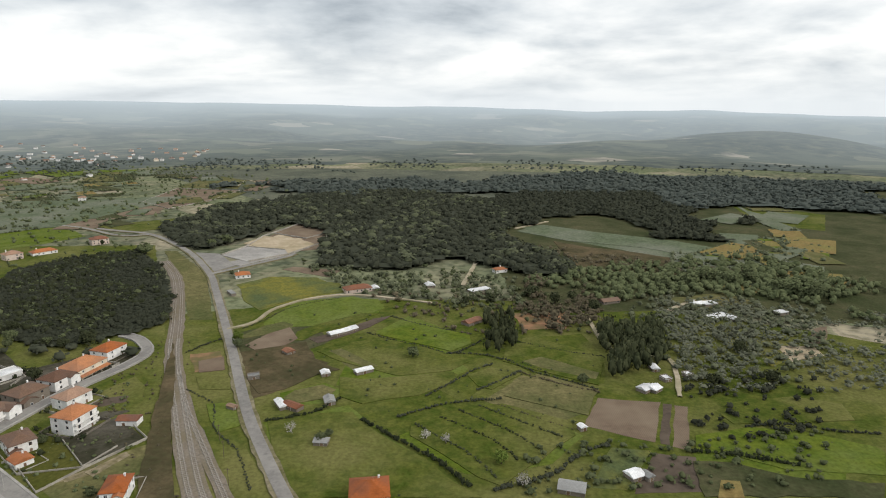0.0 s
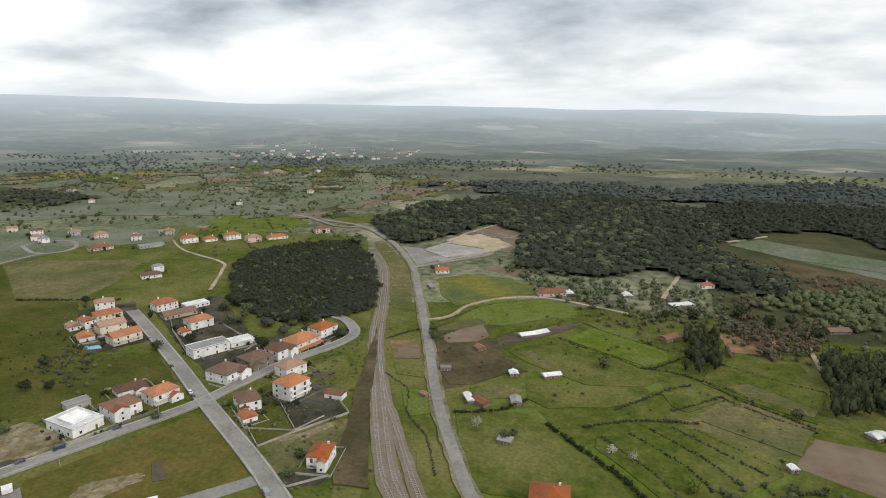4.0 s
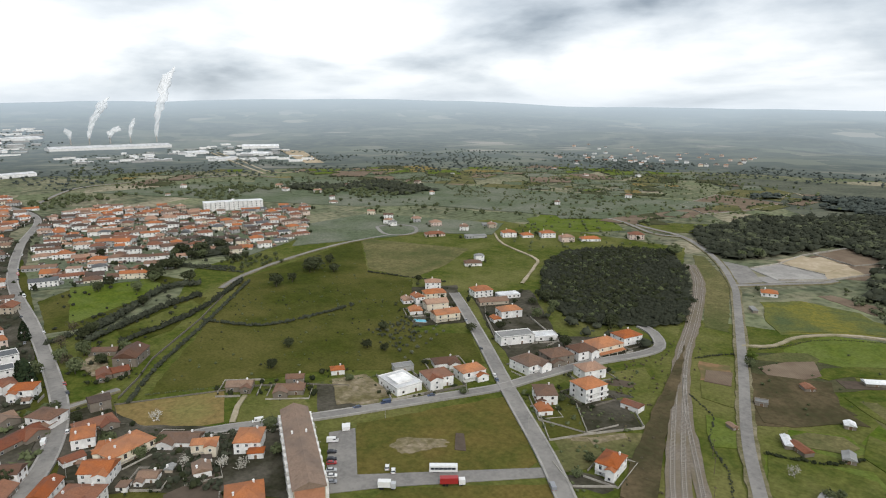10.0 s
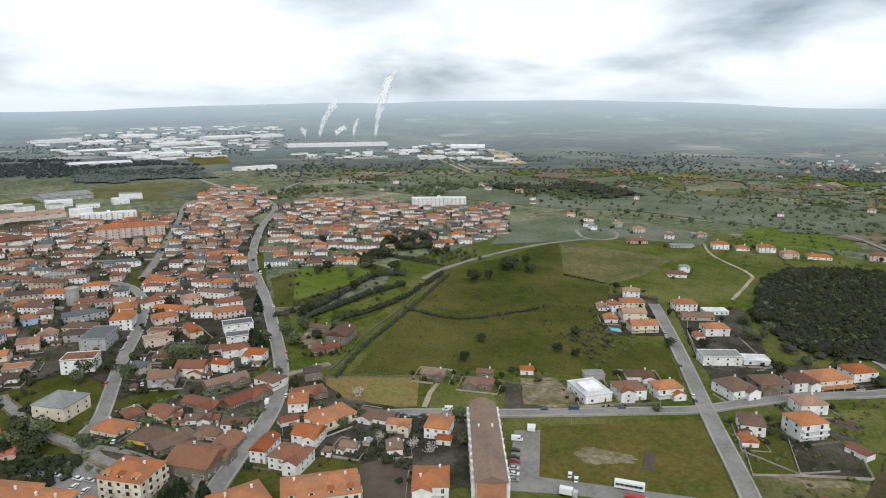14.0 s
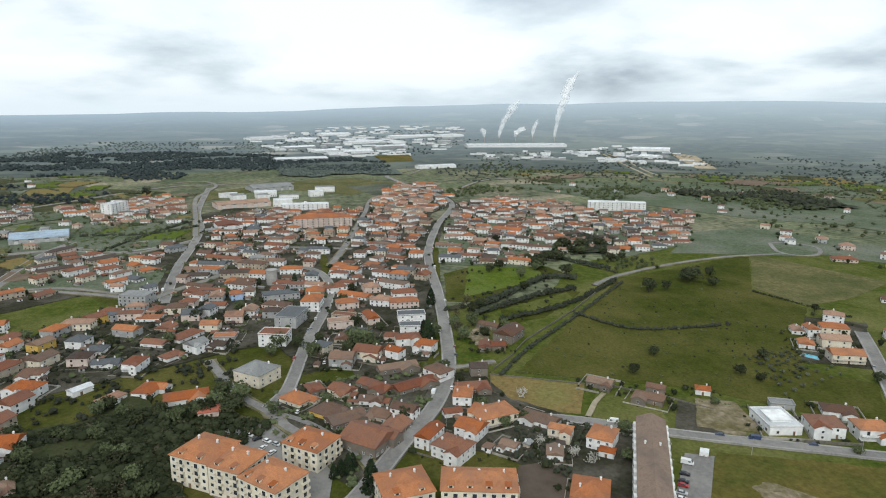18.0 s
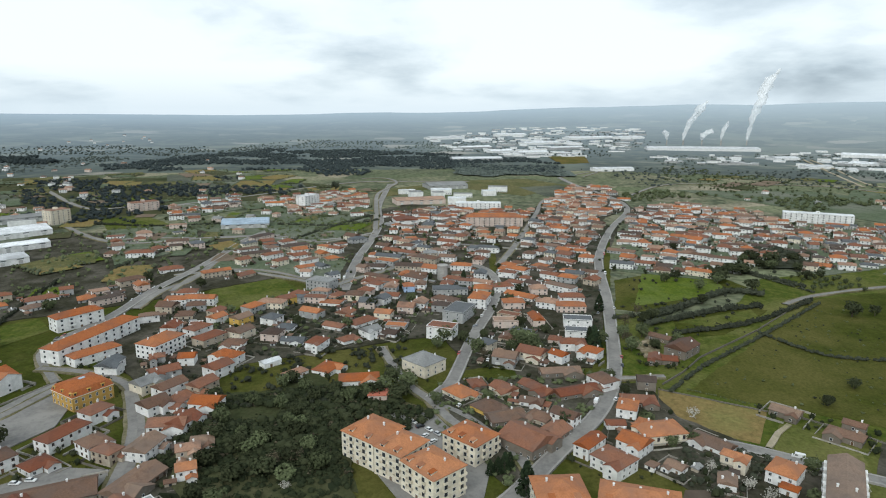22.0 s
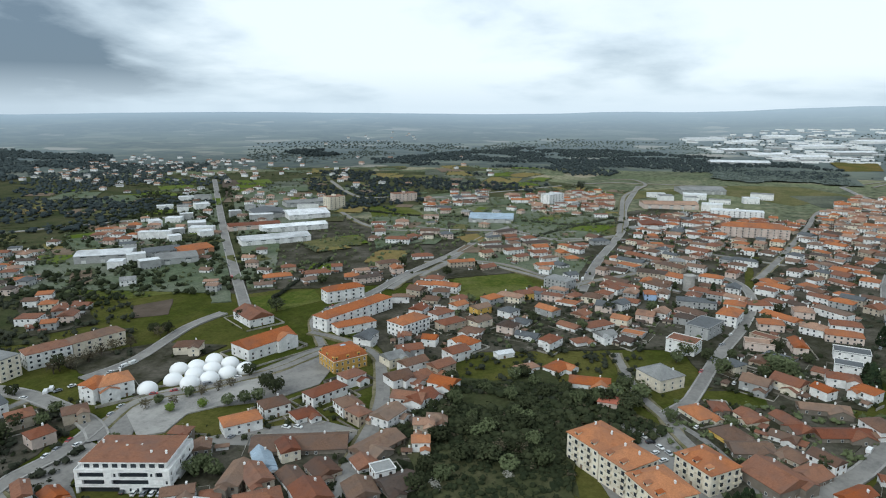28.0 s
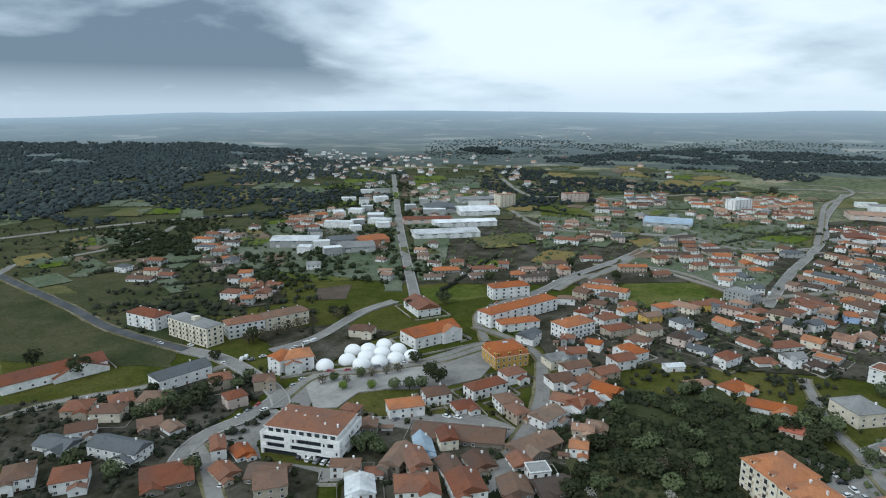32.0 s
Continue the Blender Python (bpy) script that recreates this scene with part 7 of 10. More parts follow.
road([(-170, -127), (-191, -133), (-221, -142), (-257, -155), (-287, -173), (-312, -194), (-324, -223), (-327, -253)], 4.5, "asphalt", 0)
road([(-77, -342), (-101, -341), (-149, -321), (-181, -319)], 4.3, "asphalt", 0)
road([(-370, -270), (-423, -265), (-483, -269), (-575, -266), (-696, -270), (-759, -262)], 6.1, "asphalt", 1.0)
road([(-536, -276), (-554, -229), (-539, -182), (-523, -150)], 4.8, "asphalt", 0)
road([(-762, -530), (-686, -442), (-665, -381), (-706, -307), (-735, -210), (-770, -161)], 6.1, "asphalt", 0)
road([(-948, -445), (-918, -528), (-904, -595), (-1127, -815)], 7.0, "asphalt", 0)
road([(-365, 1135), (-374, 1220), (-346, 1189)], 3.5, "dirt", 0)
road([(-623, 725), (-557, 755), (-506, 767), (-433, 749), (-363, 703), (-329, 706)], 4.5, "asphalt", 0)
road([(-2014, 954), (-1700, 868), (-1346, 758), (-1288, 802)], 6, "dirt", 0)
road([(-675, -430), (-695, -371), (-701, -306), (-718, -243), (-690, -183), (-748, -136)], 5, "asphalt", 0)
road([(-506, -131), (-539, -113), (-569, -92), (-600, -79)], 6, "asphalt", 0)
road([(-1345, -266), (-1362, -222), (-1289, -185), (-1185, -187), (-1087, -189), (-882, -155), (-770, -137)], 6, "asphalt", 0)

# railway
field("brown_scrub", (-111, 204), (-130, 257), (-151, 324), (-167, 376), (-151, 340), (-122, 263), (-96, 205))
railway([(-64, 189), (-80, 213), (-99, 245), (-124, 288), (-146, 332)], (0.0,), 2.6, 0.5)
railway([(-76, 195), (-90, 212), (-107, 244), (-132, 297), (-159, 357), (-182, 419), (-209, 488), (-233, 540), (-261, 585)])

# the estate beside the railway
house(-326.0, 364.9, 65, 15.5, 12.2, 2, "hip", "white", "orange", "")
house(-306.5, 355.3, 60, 22.6, 9.7, 1, "gable", "beige", "old", "")
house(-309.7, 377.3, 62, 17.3, 9.7, 1, "flat", "white", "white", "")
house(-277.7, 341.1, 65, 16.0, 10.9, 2, "hip", "white", "orange", "")
house(-277.5, 325.6, 67, 5.7, 7.3, 1, "gable", "white", "orange", "")
house(-241.5, 303.1, 62, 22.6, 10.9, 2, "flat", "white", "grey", "")
house(-233.0, 321.5, 58, 14.8, 9.7, 1, "flat", "white", "white", "")
house(-205.1, 276.5, 82, 14.9, 15.8, 2, "hip", "white", "brown", "b")
house(-202.3, 295.6, 68, 15.6, 13.4, 2, "hip", "stone", "brown", "")
house(-196.9, 313.3, 73, 13.7, 12.2, 2, "hip", "white", "brown", "")
house(-191.8, 330.2, 75, 20.5, 14.6, 2, "hip", "cream", "orange", "v")
house(-190.7, 354.7, 74, 15.4, 12.2, 2, "hip", "white", "orange", "")
house(-177.0, 246.9, 48, 10.5, 13.4, 2, "hip", "white", "brown", "")
house(-170.6, 237.3, 56, 7.0, 7.3, 1, "gable", "white", "orange", "")
house(-162.4, 268.4, 75, 14.2, 12.2, 3, "hip", "white", "orange", "b")
house(-178.0, 292.0, 68, 13.8, 10.9, 2, "hip", "white", "pale", "")
house(-145.5, 271.3, 0, 9.6, 6.1, 1, "gable", "white", "red", "s")
house(-370.5, 352.3, 49, 12.9, 9.7, 2, "hip", "white", "pale", "")
house(-347.3, 317.1, 75, 7.7, 9.7, 2, "gable", "white", "orange", "")
house(-346.4, 332.5, 62, 16.7, 10.9, 2, "hip", "cream", "orange", "")
house(-326.5, 315.3, 65, 16.6, 10.9, 2, "gable", "cream", "pale", "")
house(-303.6, 303.3, 69, 18.1, 10.9, 2, "gable", "cream", "orange", "b")
house(-353.6, 310.6, 64, 7.4, 9.7, 1, "gable", "white", "pale", "")
house(-330.0, 297.3, 58, 9.0, 9.7, 1, "gable", "white", "orange", "")
villa = house(-235.8, 207.3, 80, 15.1, 19.5, 1, "flat", "white", "white", "", h=4.2)
piece("roof_light", Shape().box(-4.6, 4.5, 4.51, 4.6, 14.5, 5.5).box(-5.0, 4.1, 5.5, 5.0, 14.9, 5.7).mesh("roof_light", M["wall_white"]), villa)
house(-258.9, 223.8, 66, 11.2, 6.1, 1, "flat", "grey", "grey", "s")
house(-229.9, 224.5, 71, 14.6, 12.2, 2, "hip", "white", "red", "g")
house(-223.0, 243.2, 73, 14.3, 10.9, 2, "hip", "white", "orange", "b")
house(-245.7, 245.0, 61, 14.7, 9.7, 1, "hip", "white", "brown", "")
house(-281.2, 194.3, 60, 7.3, 6.1, 1, "hip", "white", "orange", "")
house(-465.8, 564.3, 54, 16.1, 12.2, 2, "hip", "white", "orange", "")
house(-450.0, 578.4, 57, 13.1, 12.2, 1, "hip", "white", "orange", "")
house(-432.8, 593.9, 54, 16.3, 12.2, 2, "hip", "white", "orange", "")
house(-403.3, 590.0, 54, 14.7, 12.2, 2, "hip", "pink", "pale", "")
house(-388.1, 612.1, 50, 21.9, 10.9, 1, "hip", "white", "orange", "")
house(-358.2, 658.6, 42, 16.4, 12.2, 2, "hip", "pink", "red", "")
house(-488.6, 532.8, 57, 24.6, 9.7, 1, "flat", "grey", "grey", "")
house(-528.0, 601.0, 54, 18.2, 9.7, 1, "flat", "grey", "grey", "")
house(-528.0, 506.3, 59, 22.5, 12.2, 1, "hip", "pink", "red", "")
house(-572.7, 550.3, 58, 14.3, 12.2, 2, "hip", "pink", "pale", "")
house(-400.8, 433.4, 50, 16.0, 10.9, 1, "hip", "white", "brown", "")
house(-410.0, 452.6, 58, 8.5, 7.3, 2, "hip", "white", "grey", "")
house(-375.0, 113.1, 48, 13.4, 19.5, 2, "gable", "stone", "brown", "")
house(-402.3, 109.5, 50, 16.1, 7.3, 1, "gable", "stone", "brown", "")
house(-363.8, 99.0, 74, 7.6, 9.7, 1, "gable", "stone", "red", "")
house(-362.6, 107.5, 83, 8.5, 8.5, 1, "gable", "stone", "red", "")
house(-264.9, 97.1, 44, 17.6, 9.7, 1, "gable", "white", "brown", "")
house(-239.0, 116.9, 50, 11.0, 13.4, 2, "hip", "white", "orange", "")
house(-232.7, 117.5, 53, 6.4, 4.9, 1, "hip", "white", "orange", "")
house(-299.1, 144.0, 50, 13.2, 8.5, 1, "gable", "stone", "old", "")
house(-277.3, 160.6, 49, 14.9, 8.5, 1, "hip", "stone", "old", "")
house(-282.8, 167.6, 50, 9.1, 6.1, 2, "gable", "stone", "old", "")
house(-121.9, 211.5, 10, 8.8, 12.2, 2, "hip", "white", "orange", "b")
house(-26.8, 209.0, 7, 14.5, 13.4, 2, "hip", "white", "orange", "")
house(-169.8, 527.8, 23, 11.9, 9.7, 1, "hip", "white", "orange", "")
house(-66.3, 487.3, 26, 21.2, 10.9, 1, "hip", "pink", "red", "")

# sheds and greenhouses of the small holdings
house(-63.9, 327.7, 23, 4.7, 4.9, 1, "gable", "stone", "white", "s", h=1.9)
house(-43.1, 331.6, 32, 10.0, 4.9, 1, "gable", "stone", "white", "s", h=1.9)
house(-66.9, 390.7, 37, 11.5, 6.1, 1, "gable", "stone", "white", "s", h=1.9)
house(-59.1, 397.7, 47, 9.5, 6.1, 1, "gable", "stone", "white", "s", h=1.9)
house(-100.7, 288.1, 60, 2.9, 4.9, 1, "gable", "stone", "old", "s", h=1.9)
house(-101.8, 322.6, 19, 6.0, 4.9, 1, "flat", "stone", "grey", "s", h=2.0)
house(-74.9, 288.3, -33, 10.0, 4.9, 1, "gable", "stone", "red", "s", h=2.0)
house(-81.5, 291.5, -59, 9.7, 3.6, 1, "gable", "stone", "white", "s", h=1.9)
house(-55.7, 293.4, 18, 5.1, 7.3, 2, "gable", "stone", "grey", "s", h=1.9)
house(-53.5, 254.2, -5, 6.1, 4.9, 1, "gable", "stone", "grey", "s", h=2.0)
house(-90.0, 358.8, 45, 5.5, 6.1, 1, "gable", "stone", "red", "s", h=2.0)
house(118.0, 335.6, 4, 4.3, 7.3, 1, "gable", "stone", "white", "s", h=1.9)
house(106.3, 309.5, 38, 6.9, 6.1, 1, "gable", "stone", "white", "s", h=1.9)
house(111.3, 309.8, 42, 6.3, 6.1, 1, "gable", "stone", "white", "s", h=1.9)
house(120.5, 322.4, 23, 4.3, 4.9, 1, "flat", "stone", "white", "s", h=1.9)
house(133.7, 327.2, 14, 4.0, 4.9, 1, "flat", "stone", "white", "s", h=1.9)
house(77.5, 229.2, 26, 6.1, 6.1, 1, "gable", "stone", "white", "s", h=1.9)
house(82.4, 229.2, 29, 3.5, 4.9, 1, "gable", "stone", "grey", "s", h=1.9)
house(197.0, 455.0, 19, 10.5, 7.3, 1, "flat", "stone", "white", "s", h=1.9)
house(192.5, 426.0, 29, 16.3, 7.3, 1, "flat", "stone", "white", "s", h=1.9)
house(200.3, 422.1, 26, 6.1, 6.1, 1, "gable", "stone", "white", "s", h=1.9)
house(240.2, 435.4, 21, 7.9, 6.1, 1, "flat", "stone", "white", "s", h=1.9)
house(187.8, 454.3, 23, 8.1, 6.1, 1, "gable", "stone", "white", "s", h=1.9)
house(29.6, 488.7, 31, 17.4, 7.3, 1, "flat", "stone", "white", "s", h=1.9)
house(-10.3, 501.3, 19, 6.7, 7.3, 1, "gable", "stone", "white", "s", h=1.9)
house(-54.0, 493.0, 20, 6.0, 6.1, 1, "gable", "stone", "white", "s", h=1.9)
house(64.0, 268.9, 22, 3.2, 3.6, 1, "gable", "stone", "white", "s", h=1.9)
house(-166.3, 480.2, -54, 11.1, 3.6, 1, "flat", "stone", "grey", "s", h=1.9)
house(48.6, 219.4, -16, 10.3, 7.3, 1, "gable", "stone", "grey", "s", h=1.9)
house(50.5, 549.2, 24, 11.1, 7.3, 1, "hip", "white", "orange", "s")
house(21.6, 413.8, 45, 13.9, 7.3, 1, "gable", "stone", "red", "s", h=2.0)
house(124.9, 460.4, 21, 14.3, 7.3, 1, "gable", "stone", "old", "s", h=2.0)
house(-198.8, 95.0, 63, 13.9, 14.6, 2, "hip", "white", "orange", "bc")
row = flats(-185.9, 114.2, 63, 11.8, 66.9, 3, "beige", "faded", balconies=False, roof="gable", label="long three-storey apartment row with weathered brown tile roof")
piece("end_wall", Shape().box(-5.5, -0.12, 0.2, 5.5, -0.004, 9.3).poly([(-5.5, -0.12, 9.3), (5.5, -0.12, 9.3), (0, -0.12, 11.5)]).mesh("end_wall", M["wall_brick"]), row, label="bare orange brick gable end")
for i in range(11):
    for sx in (-1, 1):
        x0, x1 = sorted((sx * 5.904, sx * 7.4))
        q = Shape().box(x0, 3.5 + i * 5.8, 0.2, x1, 6.1 + i * 5.8, 8.6, 0)
        for z in (1.0, 3.9, 6.7):
            q.box(min(x0, sx * 7.44), 3.9 + i * 5.8, z, max(x1, sx * 7.44), 5.7 + i * 5.8, z + 1.3, 1)
        piece("stair_bay", q.mesh("stair_bay", M["wall_white"], M["pane"]), row)
house(-306.9, -7.6, 136, 11.3, 14.6, 1, "hip", "cream", "orange", "")
house(-318.7, -2.8, 109, 8.1, 9.7, 1, "hip", "stone", "red", "")
house(-315.3, 6.5, 43, 12.6, 9.7, 1, "gable", "cream", "red", "")
house(-317.1, 24.4, 42, 20.1, 8.5, 1, "gable", "stone", "red", "")
house(-291.3, 6.9, 136, 12.6, 13.4, 1, "hip", "yellow", "brown", "")
house(-281.1, 12.3, 113, 17.8, 10.9, 1, "gable", "stone", "brown", "")
house(-256.7, 26.6, 139, 18.5, 19.5, 1, "gable", "stone", "red", "", h=5)
house(-271.1, 36.9, 143, 12.3, 10.9, 1, "gable", "stone", "red", "")
house(-282.0, 43.3, 143, 8.0, 12.2, 2, "gable", "white", "brown", "")
house(-313.8, 49.7, 115, 24.2, 9.7, 1, "gable", "stone", "red", "")
house(-339.7, 42.8, 102, 22.6, 8.5, 1, "gable", "stone", "old", "")
house(-325.8, 58.5, 33, 13.6, 10.9, 2, "hip", "white", "old", "")
house(-291.4, 67.8, 72, 9.3, 12.2, 2, "hip", "white", "orange", "c")
house(-304.9, 77.6, 88, 17.3, 9.7, 1, "hip", "stone", "red", "")
house(-324.9, 85.3, 83, 9.4, 8.5, 2, "gable", "stone", "dark", "")
house(-267.5, 80.8, 105, 20.5, 13.4, 2, "hip", "cream", "orange", "bc")
house(-272.9, 69.6, 59, 6.7, 10.9, 2, "hip", "cream", "orange", "")
house(-280.1, 61.4, 94, 9.0, 6.1, 1, "gable", "white", "red", "s")
house(-254.7, 41.4, 51, 7.2, 14.6, 2, "gable", "white", "orange", "")
house(-243.3, 49.8, 45, 15.0, 12.2, 2, "hip", "white", "red", "c")
house(-393.9, -29.9, 74, 17.5, 12.2, 3, "flat", "white", "red", "")
house(-456.6, 62.0, 91, 21.3, 10.9, 2, "hip", "pink", "orange", "")
house(-424.6, 62.5, 87, 19.0, 10.9, 2, "flat", "white", "slate", "")
house(-401.4, 58.2, 84, 13.8, 9.7, 2, "flat", "white", "slate", "")
house(-378.9, 53.8, 91, 15.7, 9.7, 2, "hip", "white", "red", "")
house(-391.8, 43.0, 75, 7.3, 8.5, 1, "hip", "pink", "red", "")
house(-418.2, 13.8, 96, 16.5, 9.7, 2, "flat", "pink", "pale", "")
house(-461.9, 20.9, 99, 15.8, 10.9, 2, "hip", "pink", "orange", "")
house(-422.1, 36.2, 101, 8.1, 17.0, 2, "gable", "pink", "orange", "")
house(-479.6, 65.5, 93, 18.8, 10.9, 2, "hip", "white", "red", "")
house(-501.1, 42.2, 98, 13.1, 12.2, 2, "hip", "pink", "pale", "")
house(-499.7, -62.0, 105, 8.7, 10.9, 2, "hip", "blue", "orange", "")
flats(-249.2, -10.5, 51, 18.5, 15.8, 3, "cream", "orange", dormers=3)
flats(-242.6, -52.4, 56, 18.6, 19.0, 4, "cream", "orange", dormers=2)
flats(-232.2, -38.2, 56, 14.6, 17.2, 4, "cream", "orange", dormers=2)
flats(-219.5, -25.0, 46, 19.4, 16.6, 4, "cream", "orange", dormers=3)
flats(-207.0, 29.6, 98, 18.8, 18.2, 3, "cream", "orange", dormers=2)
flats(-205.0, 54.7, 77, 28.1, 15.8, 3, "cream", "orange", dormers=4)
house(-337.5, -40.1, 51, 18.2, 17.0, 2, "hip", "cream", "grey", "", h=7)

# the old town
house(-204.6, -281.1, 153, 16.3, 14.6, 3, "hip", "white", "orange", "")
house(-196.1, -291.5, 103, 11.6, 12.2, 3, "hip", "white", "orange", "")
house(-287.7, -250.7, 165.6, 34.0, 18.0, 2, "gable", "white", "orange", "", h=7.5, word="town_hall")
house(-325.2, -291.8, 156, 17.6, 26.8, 2, "gable", "white", "red", "")
house(-204.2, -197.6, 146, 17.1, 10.9, 2, "hip", "white", "orange", "")
house(-224.4, -194.7, 151, 12.8, 10.9, 2, "hip", "white", "brown", "")
house(-226.4, -178.5, 153, 10.8, 9.7, 1, "hip", "white", "red", "")
house(-248.9, -181.5, 161, 21.0, 9.7, 2, "hip", "white", "red", "")
house(-270.9, -180.2, 159, 12.4, 9.7, 2, "hip", "white", "red", "")
house(-240.9, -163.1, 151, 10.3, 10.9, 2, "hip", "white", "old", "")
house(-235.6, -152.6, 161, 7.6, 10.9, 2, "hip", "beige", "red", "")
house(-199.3, -163.4, 120, 40.9, 14.6, 1, "gable", "stone", "brown", "")
house(-163.2, -168.5, 111, 8.4, 17.0, 2, "gable", "stone", "old", "")
house(-170.5, -157.8, 150, 9.7, 14.6, 2, "gable", "beige", "red", "")
house(-178.4, -145.7, 151, 9.1, 14.6, 1, "gable", "white", "brown", "")
house(-189.9, -140.3, 153, 10.7, 12.2, 1, "gable", "beige", "brown", "")
house(-157.2, -147.2, 137, 16.9, 12.2, 2, "hip", "white", "red", "")
house(-169.6, -131.5, 146, 12.8, 14.6, 2, "gable", "white", "red", "")
house(-144.9, -165.2, 140, 11.2, 12.2, 1, "gable", "white", "white", "")
house(-182.9, -166.4, 141, 7.7, 17.0, 1, "gable", "white", "metal", "")
house(-193.8, -162.5, 144, 8.0, 10.9, 2, "gable", "cream", "red", "")
house(-257.6, -143.0, 101, 16.5, 9.7, 2, "gable", "white", "red", "")
house(-241.8, -139.0, 173, 14.5, 10.9, 2, "gable", "white", "old", "")
house(-217.9, -130.6, 165, 22.9, 12.2, 1, "gable", "stone", "old", "")
house(-201.6, -129.1, 146, 9.6, 9.7, 1, "gable", "white", "red", "")
house(-197.9, -119.4, 141, 8.6, 7.3, 2, "flat", "white", "grey", "")
house(-183.2, -119.8, 139, 12.0, 12.2, 1, "gable", "stone", "brown", "")
house(-193.9, -108.4, 147, 14.1, 12.2, 1, "gable", "stone", "dark", "")
house(-62.3, -268.9, 157, 11.1, 13.4, 2, "hip", "white", "brown", "")
house(-74.8, -253.3, 152, 13.0, 12.2, 2, "hip", "white", "red", "")
house(-95.1, -264.2, 113, 24.9, 10.9, 2, "gable", "white", "slate", "")
house(-80.2, -291.0, 114, 17.0, 10.9, 1, "gable", "white", "slate", "")
house(-93.5, -290.5, 155, 12.1, 9.7, 2, "gable", "white", "brown", "")
house(-99.3, -314.0, 141, 12.5, 12.2, 2, "hip", "beige", "red", "")
house(-121.0, -312.2, 164, 11.2, 10.9, 1, "hip", "beige", "red", "")
house(-163.3, -292.4, 157, 11.0, 10.9, 2, "hip", "beige", "red", "")
house(-177.5, -274.9, 149, 10.9, 9.7, 2, "hip", "beige", "old", "")
house(-157.6, -267.9, 168, 10.0, 9.7, 2, "hip", "pink", "red", "")
house(-124.8, -264.6, 180, 7.5, 9.7, 1, "gable", "white", "old", "")
house(-118.1, -277.0, 157, 10.6, 9.7, 1, "gable", "stone", "old", "")
house(-100.4, -225.9, 155, 19.2, 17.0, 1, "gable", "stone", "red", "")
house(-124.8, -230.4, 152, 6.1, 12.2, 2, "gable", "white", "red", "")
house(-132.3, -222.0, 166, 7.7, 9.7, 1, "gable", "white", "orange", "")
house(-119.9, -213.5, 175, 9.0, 10.9, 1, "gable", "beige", "red", "")
house(-126.5, -201.4, 126, 15.4, 12.2, 1, "gable", "stone", "brown", "")
house(-122.8, -190.7, 147, 12.4, 12.2, 2, "gable", "beige", "old", "")
house(-389.0, -183.3, 157, 15.6, 10.9, 2, "hip", "white", "red", "")
house(-373.5, -168.9, 154, 18.7, 10.9, 2, "hip", "beige", "red", "")
house(-327.1, -144.0, 152, 13.1, 10.9, 2, "gable", "white", "red", "")
house(-342.2, -121.7, 139, 11.1, 6.1, 1, "gable", "white", "white", "s")
house(-327.1, -102.1, 143, 13.2, 7.3, 1, "hip", "white", "pale", "")
house(-336.1, -83.9, 161, 14.7, 10.9, 1, "hip", "white", "orange", "")
house(-320.0, -67.1, 102, 21.5, 10.9, 1, "hip", "white", "orange", "")
house(-302.9, -53.0, 96, 12.2, 8.5, 1, "hip", "pink", "deep", "")
house(-417.2, -81.0, 144, 20.8, 10.9, 1, "hip", "white", "red", "")
house(-382.1, -84.0, 138, 12.5, 8.5, 1, "hip", "white", "red", "")
house(-393.0, -71.4, 139, 11.6, 9.7, 2, "gable", "white", "grey", "")
house(-458.8, -148.0, 137, 12.8, 9.7, 2, "gable", "yellow", "red", "")
house(-463.2, -137.9, 131, 8.1, 9.7, 2, "flat", "grey", "slate", "")
house(-412.0, -163.7, 152, 12.8, 9.7, 2, "gable", "yellow", "old", "")
house(-342.0, -225.7, 149, 27.6, 10.9, 2, "hip", "white", "orange", "")
house(-328.3, -205.9, 179, 14.5, 9.7, 2, "gable", "white", "slate", "")
house(-154.8, -312.9, 178, 29.0, 13.4, 2, "gable", "white", "slate", "", h=6.6, word="office_building")
house(-111.1, -369.4, 175, 51.4, 17.0, 1, "gable", "white", "red", "", h=5, word="old_factory")
flats(-180.0, -420.0, 103, 28.3, 13.4, 3, "white", "red")
flats(-187.8, -373.4, 96, 39.9, 12.2, 4, "cream", "grey", roof="flat")
flats(-217.7, -353.3, 163, 23.6, 12.2, 3, "white", "red")
flats(-244.8, -346.9, 167, 30.8, 12.2, 3, "cream", "old")
flats(-364.0, -236.9, 168, 64.6, 13.4, 3, "white", "orange")
flats(-398.1, -272.4, 148, 30.7, 12.2, 3, "white", "orange")
flats(-355.1, -188.7, 163, 24.8, 14.6, 3, "white", "orange")
mansard(-287.1, -194.7, 151.4, 20.8, 19.0)
terrace_flats(-148.3, -206.9, 115.3, 36.8, 24.0)
dome(-216.7, -274.3)
dome(-230.6, -270.9)
dome(-249.9, -274.0)
dome(-261.4, -272.1)
dome(-242.6, -279.6)
dome(-241.1, -266.5)
dome(-251.5, -263.9)
dome(-261.7, -260.3)
dome(-232.0, -260.4)
dome(-240.8, -255.2)
dome(-250.6, -251.6)
dome(-259.3, -246.8)
pool(-317.8, 289.8, 35, 9, 5)
water_tower(-542.9, -38.5)
house(-427.0, -23.2, 70, 15.2, 24.3, 3, "flat", "grey", "slate", "")
house(-460.8, -7.2, 78, 13.5, 19.5, 3, "hip", "white", "orange", "")
house(-493.7, -28.2, 100, 27.6, 12.2, 2, "flat", "grey", "slate", "")
house(-499.5, -137.5, 72, 21.6, 14.6, 3, "flat", "grey", "grey", "")
house(-505.8, 14.4, 107, 16.8, 10.9, 2, "hip", "white", "red", "")
